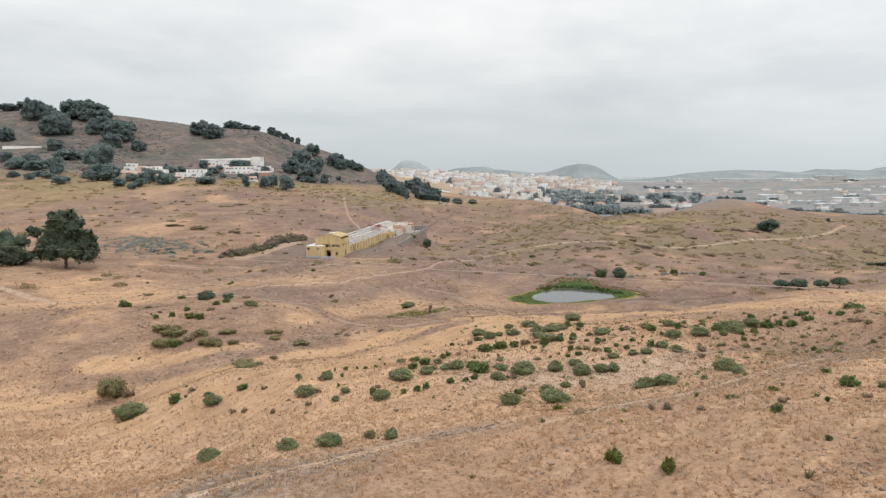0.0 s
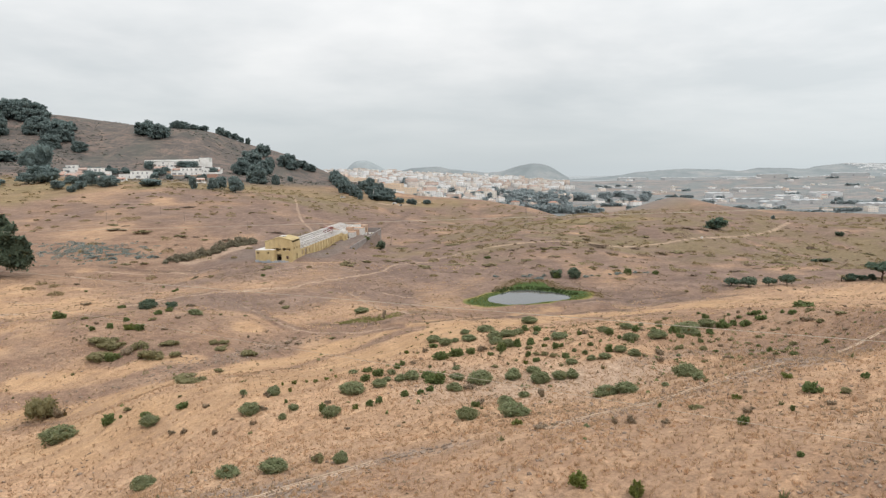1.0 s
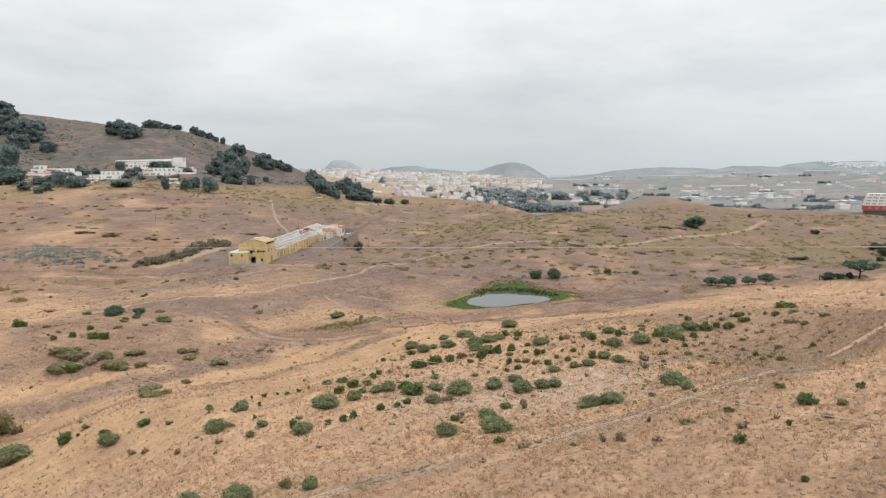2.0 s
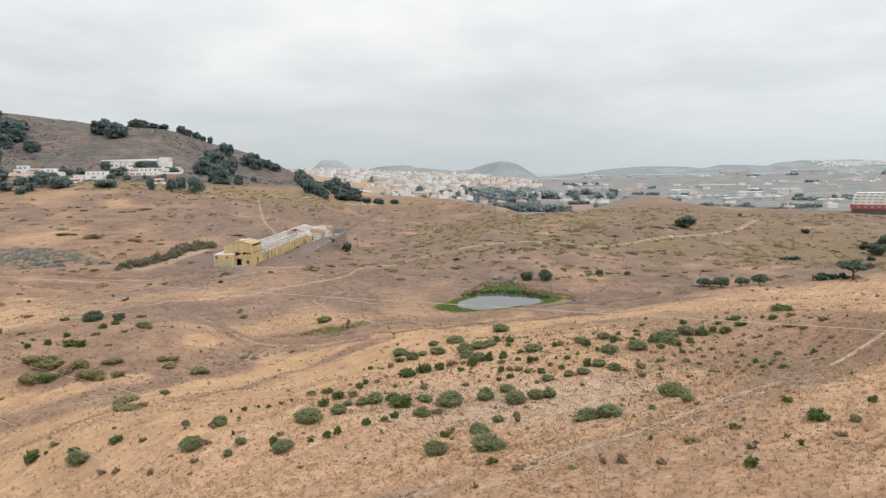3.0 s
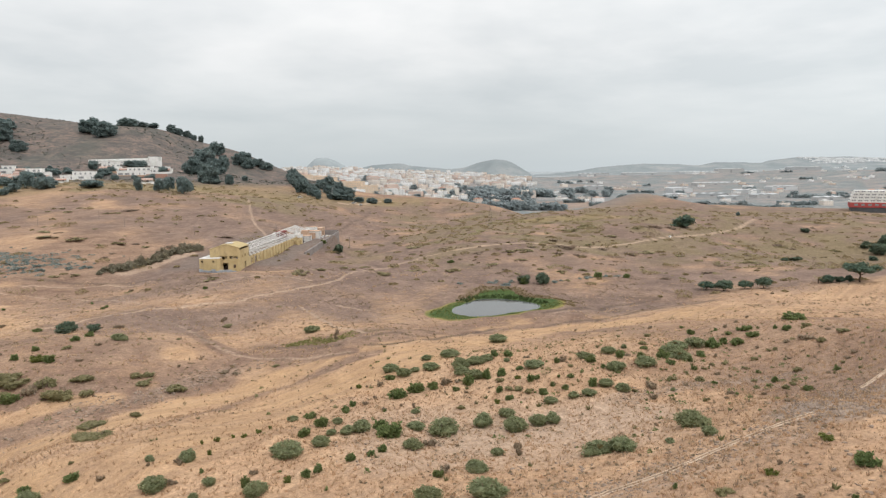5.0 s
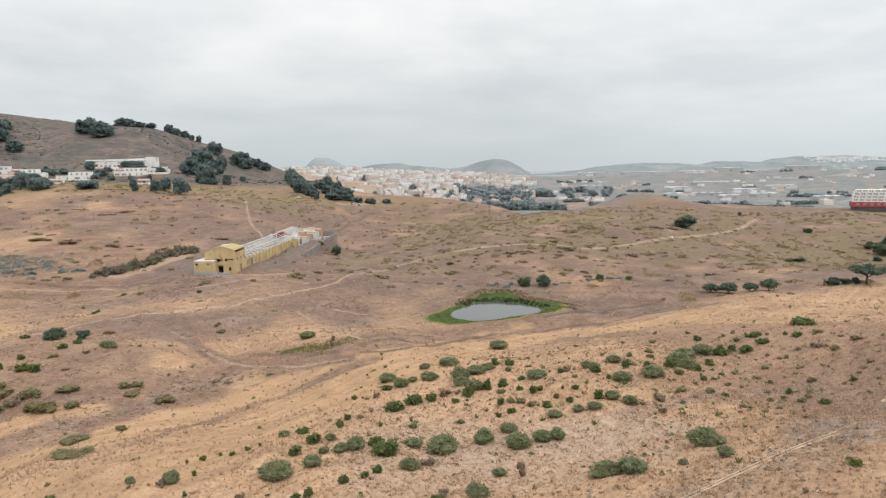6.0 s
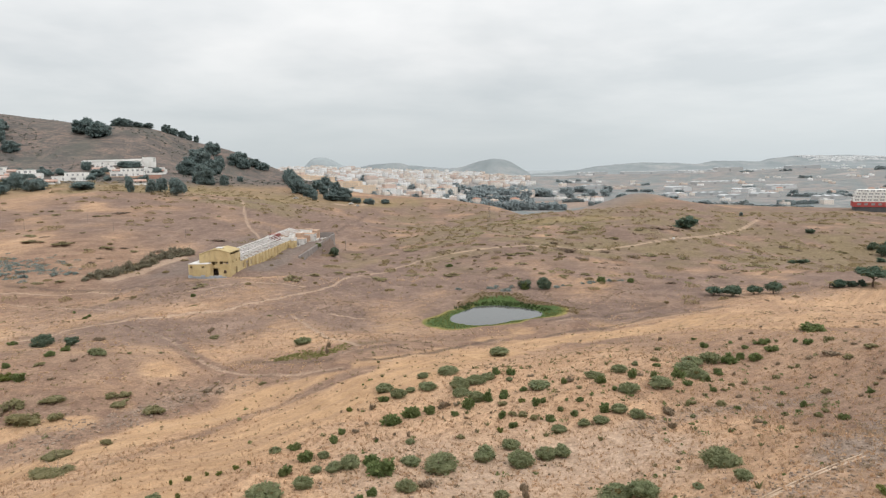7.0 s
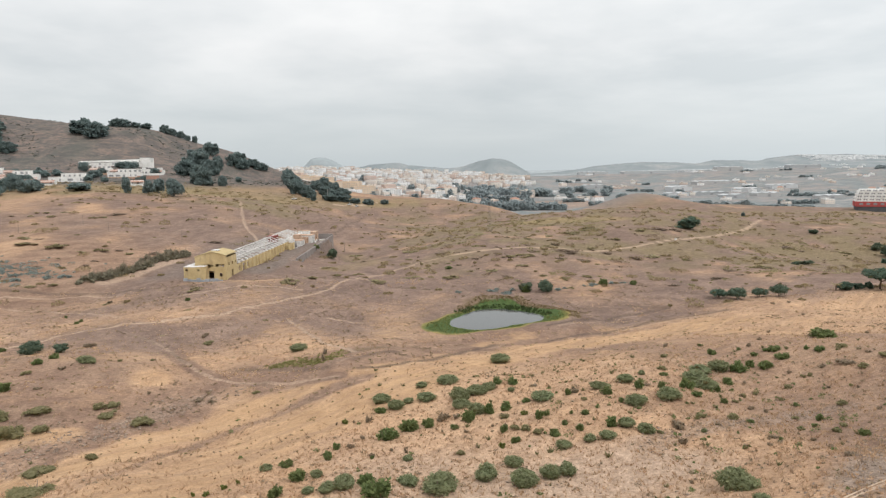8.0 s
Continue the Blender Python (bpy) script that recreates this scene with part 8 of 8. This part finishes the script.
    keep = (rough(x, y, 7, 65) + 0.5 * rough(x, y, 2.5, 66) + 0.7 * rng.random(len(x)) > 0.35 + 0.5 * np.clip(cover(x, y)["gold"], 0, 1)) & (fade(-y, -100, -46) > rng.random(len(x)))
    cushions("dry_tussocks", 25, x[keep], y[keep], 11, M_TUSSOCK, "rounded tussocks of russet and straw-coloured grass", 0.26, 0.12, 1.0)
    x, y = scatter(rng, 3600, 32, 110, 44)
    keep = rough(x, y, 10, 67) + 0.6 * rng.random(len(x)) > 0.4 + np.clip(cover(x, y)["gold"], 0, 1)
    cushions("grey_herbs", 26, x[keep], y[keep], 12, M_GREY, "low grey-brown dead herbs in the grass", 0.26, 0.11, 1.2)
    x, y = scatter(rng, 4200, 45, 150, 44)
    keep = fade(x, -14, 25) * fade(y, 60, 80) * fade(rough(x, y, 12, 62), -0.4, 0.5) > rng.random(len(x)) * 2
    cushions("withered_plants", 19, x[keep], y[keep], 26, M_GREY, "small withered brown plants on the slope", 0.28, 0.09, 2.4)
    x, y = along(rng, MARSH, 170, 1.4)
    cushions("marsh_plants", 20, x, y, 18, M_MARSH, "olive-green marsh plants in the hollow", 0.5, 0.16)
    x, y = along(rng, [(-128.0, 262.0), (-113.0, 254.0), (-100.0, 258.0)], 300, 6.0)
    cushions("grey_scrub", 22, x, y, 40, M_BLUE, "grey-green succulent scrub covering a stony patch", 0.95, 0.2)
    a, b = along(rng, CHANNEL_HIGH, 900, 2.2)
    c, d = along(rng, [(43.0, 71.5), (56.0, 82.0)], 700, 2.6)
    e, f = along(rng, CHANNEL_LOW, 260, 0.9)
    g, h = along(rng, GRAVEL, 300, 1.1)
    i, j = along(rng, GULLY, 300, 2.2)
    k, m = along(rng, GULLY[:7], 300, 1.9)
    x, y = scatter(rng, 1500, 95, 165, 44)
    keep = (x < -34) & (y > 107) & (y < 140) & (rough(x, y, 6, 68) > 0.0)
    stones("bank_stones", 28, (x[keep], y[keep]), 0.08, 0.3, M_STONE, "grey stones on the washed-out bank")
    stones("gully_stones", 21, (k, m), 0.1, 0.34, M_STONE, "grey stones washed out along the gully")
    stones("rubble_stones", 11, (np.concatenate([a, c, e, g, i]), np.concatenate([b, d, f, h, j])), 0.05, 0.2, M_STONE, "grey stones strewn along the channel")
    x, y = scatter(rng, 2600, 32, 95, 44)
    keep = rough(x, y, 9, 33) > 0.25
    stones("field_stones", 12, (x[keep], y[keep]), 0.06, 0.26, M_STONE, "grey stones lying in dry grass")
    a, b = along(rng, [(-26.0, 54.0), (-16.0, 50.0), (-8.0, 46.0)], 420, 2.6)
    c, d = along(rng, [(8.0, 36.0), (18.0, 37.0), (30.0, 40.0)], 420, 1.6)
    stones("patch_stones", 27, (np.concatenate([a, c]), np.concatenate([b, d])), 0.04, 0.17, M_STONE, "pale grey stones in thin grass")
    a = rng.uniform(0, 6.28, 12000)
    r = 9 + rng.uniform(0, 21, 12000)
    x, y = POND[0] + r * np.cos(a) * 1.2, POND[1] + r * np.sin(a)
    keep = (pond_edge(x, y) > 0.5) & (marsh_edge(x, y) < -1.5) & (y + 0.4 * (x - POND[0]) < 203)
    tufts("pond_reeds", 13, x[keep], y[keep], 6, 0.26, 0.07, 1.0, M_REED, "short green reeds round the pond")
    keep = (pond_edge(x, y) > 0.3) & (pond_edge(x, y) < 3.2) & (y + 0.3 * (x - POND[0]) > 200)
    tufts("tall_reeds", 17, x[keep], y[keep], 8, 0.6, 0.07, 0.7, M_REEDDARK, "tall dark green reeds on the far bank")
    keep = (marsh_edge(x, y) > -1.2) & (marsh_edge(x, y) < 2.5) & (y + 0.5 * (x - POND[0]) > 201)
    tufts("dry_reeds", 14, x[keep], y[keep], 9, 0.3, 0.09, 1.5, M_DRYREED, "brown and olive dry reeds on the pond bank")


M_WEED = leaf_material("dead_weeds", (0.2, 0.145, 0.105), (0.32, 0.235, 0.165), (0.22, 0.19, 0.1), 0.3)
M_PALEGRASS = leaf_material("pale_dry_grass", (0.52, 0.36, 0.23), (0.66, 0.47, 0.31), (0.5, 0.34, 0.2), 0.3)
M_TUSSOCK = leaf_material("tussock_grass", (0.5, 0.325, 0.2), (0.64, 0.44, 0.285), (0.46, 0.29, 0.18), 0.5)
M_REED = leaf_material("reed_leaves", (0.1, 0.145, 0.05), (0.185, 0.22, 0.075), (0.34, 0.28, 0.11), 0.6)
M_REEDDARK = leaf_material("dark_reed_leaves", (0.045, 0.08, 0.03), (0.09, 0.13, 0.05), (0.12, 0.12, 0.05), 0.2)
M_DRYREED = leaf_material("dry_reed_leaves", (0.21, 0.15, 0.085), (0.33, 0.245, 0.135), (0.2, 0.18, 0.07), 0.4)
M_MARSH = leaf_material("marsh_leaves", (0.17, 0.175, 0.06), (0.28, 0.27, 0.11), (0.3, 0.24, 0.11), 0.4)
M_HEATHSCRUB = leaf_material("heath_leaves", (0.085, 0.098, 0.085), (0.14, 0.15, 0.125), (0.15, 0.125, 0.1), 0.3)
M_SCRUBLOW = leaf_material("low_scrub_leaves", (0.25, 0.2, 0.105), (0.38, 0.3, 0.17), (0.25, 0.175, 0.125), 0.4)
channel(CHANNEL_LOW[:5], 0.7, 0.13, False, 1)
channel(CHANNEL_LOW[4:], 0.8, 0.1, True, 4)
channel(CHANNEL_HIGH, 0.42, 0.14, False, 2)
channel(CHANNEL_FAR, 0.42, 0.14, False, 3)
ground_cover()


def cable(high, low, label):
    """A power cable strung across the slope, past both sides of the view."""
    ex = Vector((0.72, -0.69, 0.0)).normalized()
    mid = Vector((2.7, 18.95, high))
    bm = bmesh.new()
    rings = []
    for k in range(61):
        s = -150 + 4.0 * k
        p = mid + ex * s + Vector((0, 0, 0.07 * s + 0.00006 * s * s))
        rings.append([bm.verts.new(p + Vector((0.69, 0.72, 0)) * low * math.cos(2.094 * j) + Vector((0, 0, low * math.sin(2.094 * j)))) for j in range(3)])
    for a, b in zip(rings, rings[1:]):
        for j in range(3):
            bm.faces.new((a[j], a[(j + 1) % 3], b[(j + 1) % 3], b[j]))
    tagged(part("power_cable", bm, M_WIRE), label, "cable", "power cables over the slope")


cable(36.56, 0.0045, "thin grey power cable over the slope")
cable(34.37, 0.006, "thin grey power cable over the slope")
cable(32.66, 0.0045, "thin grey power cable over the slope")
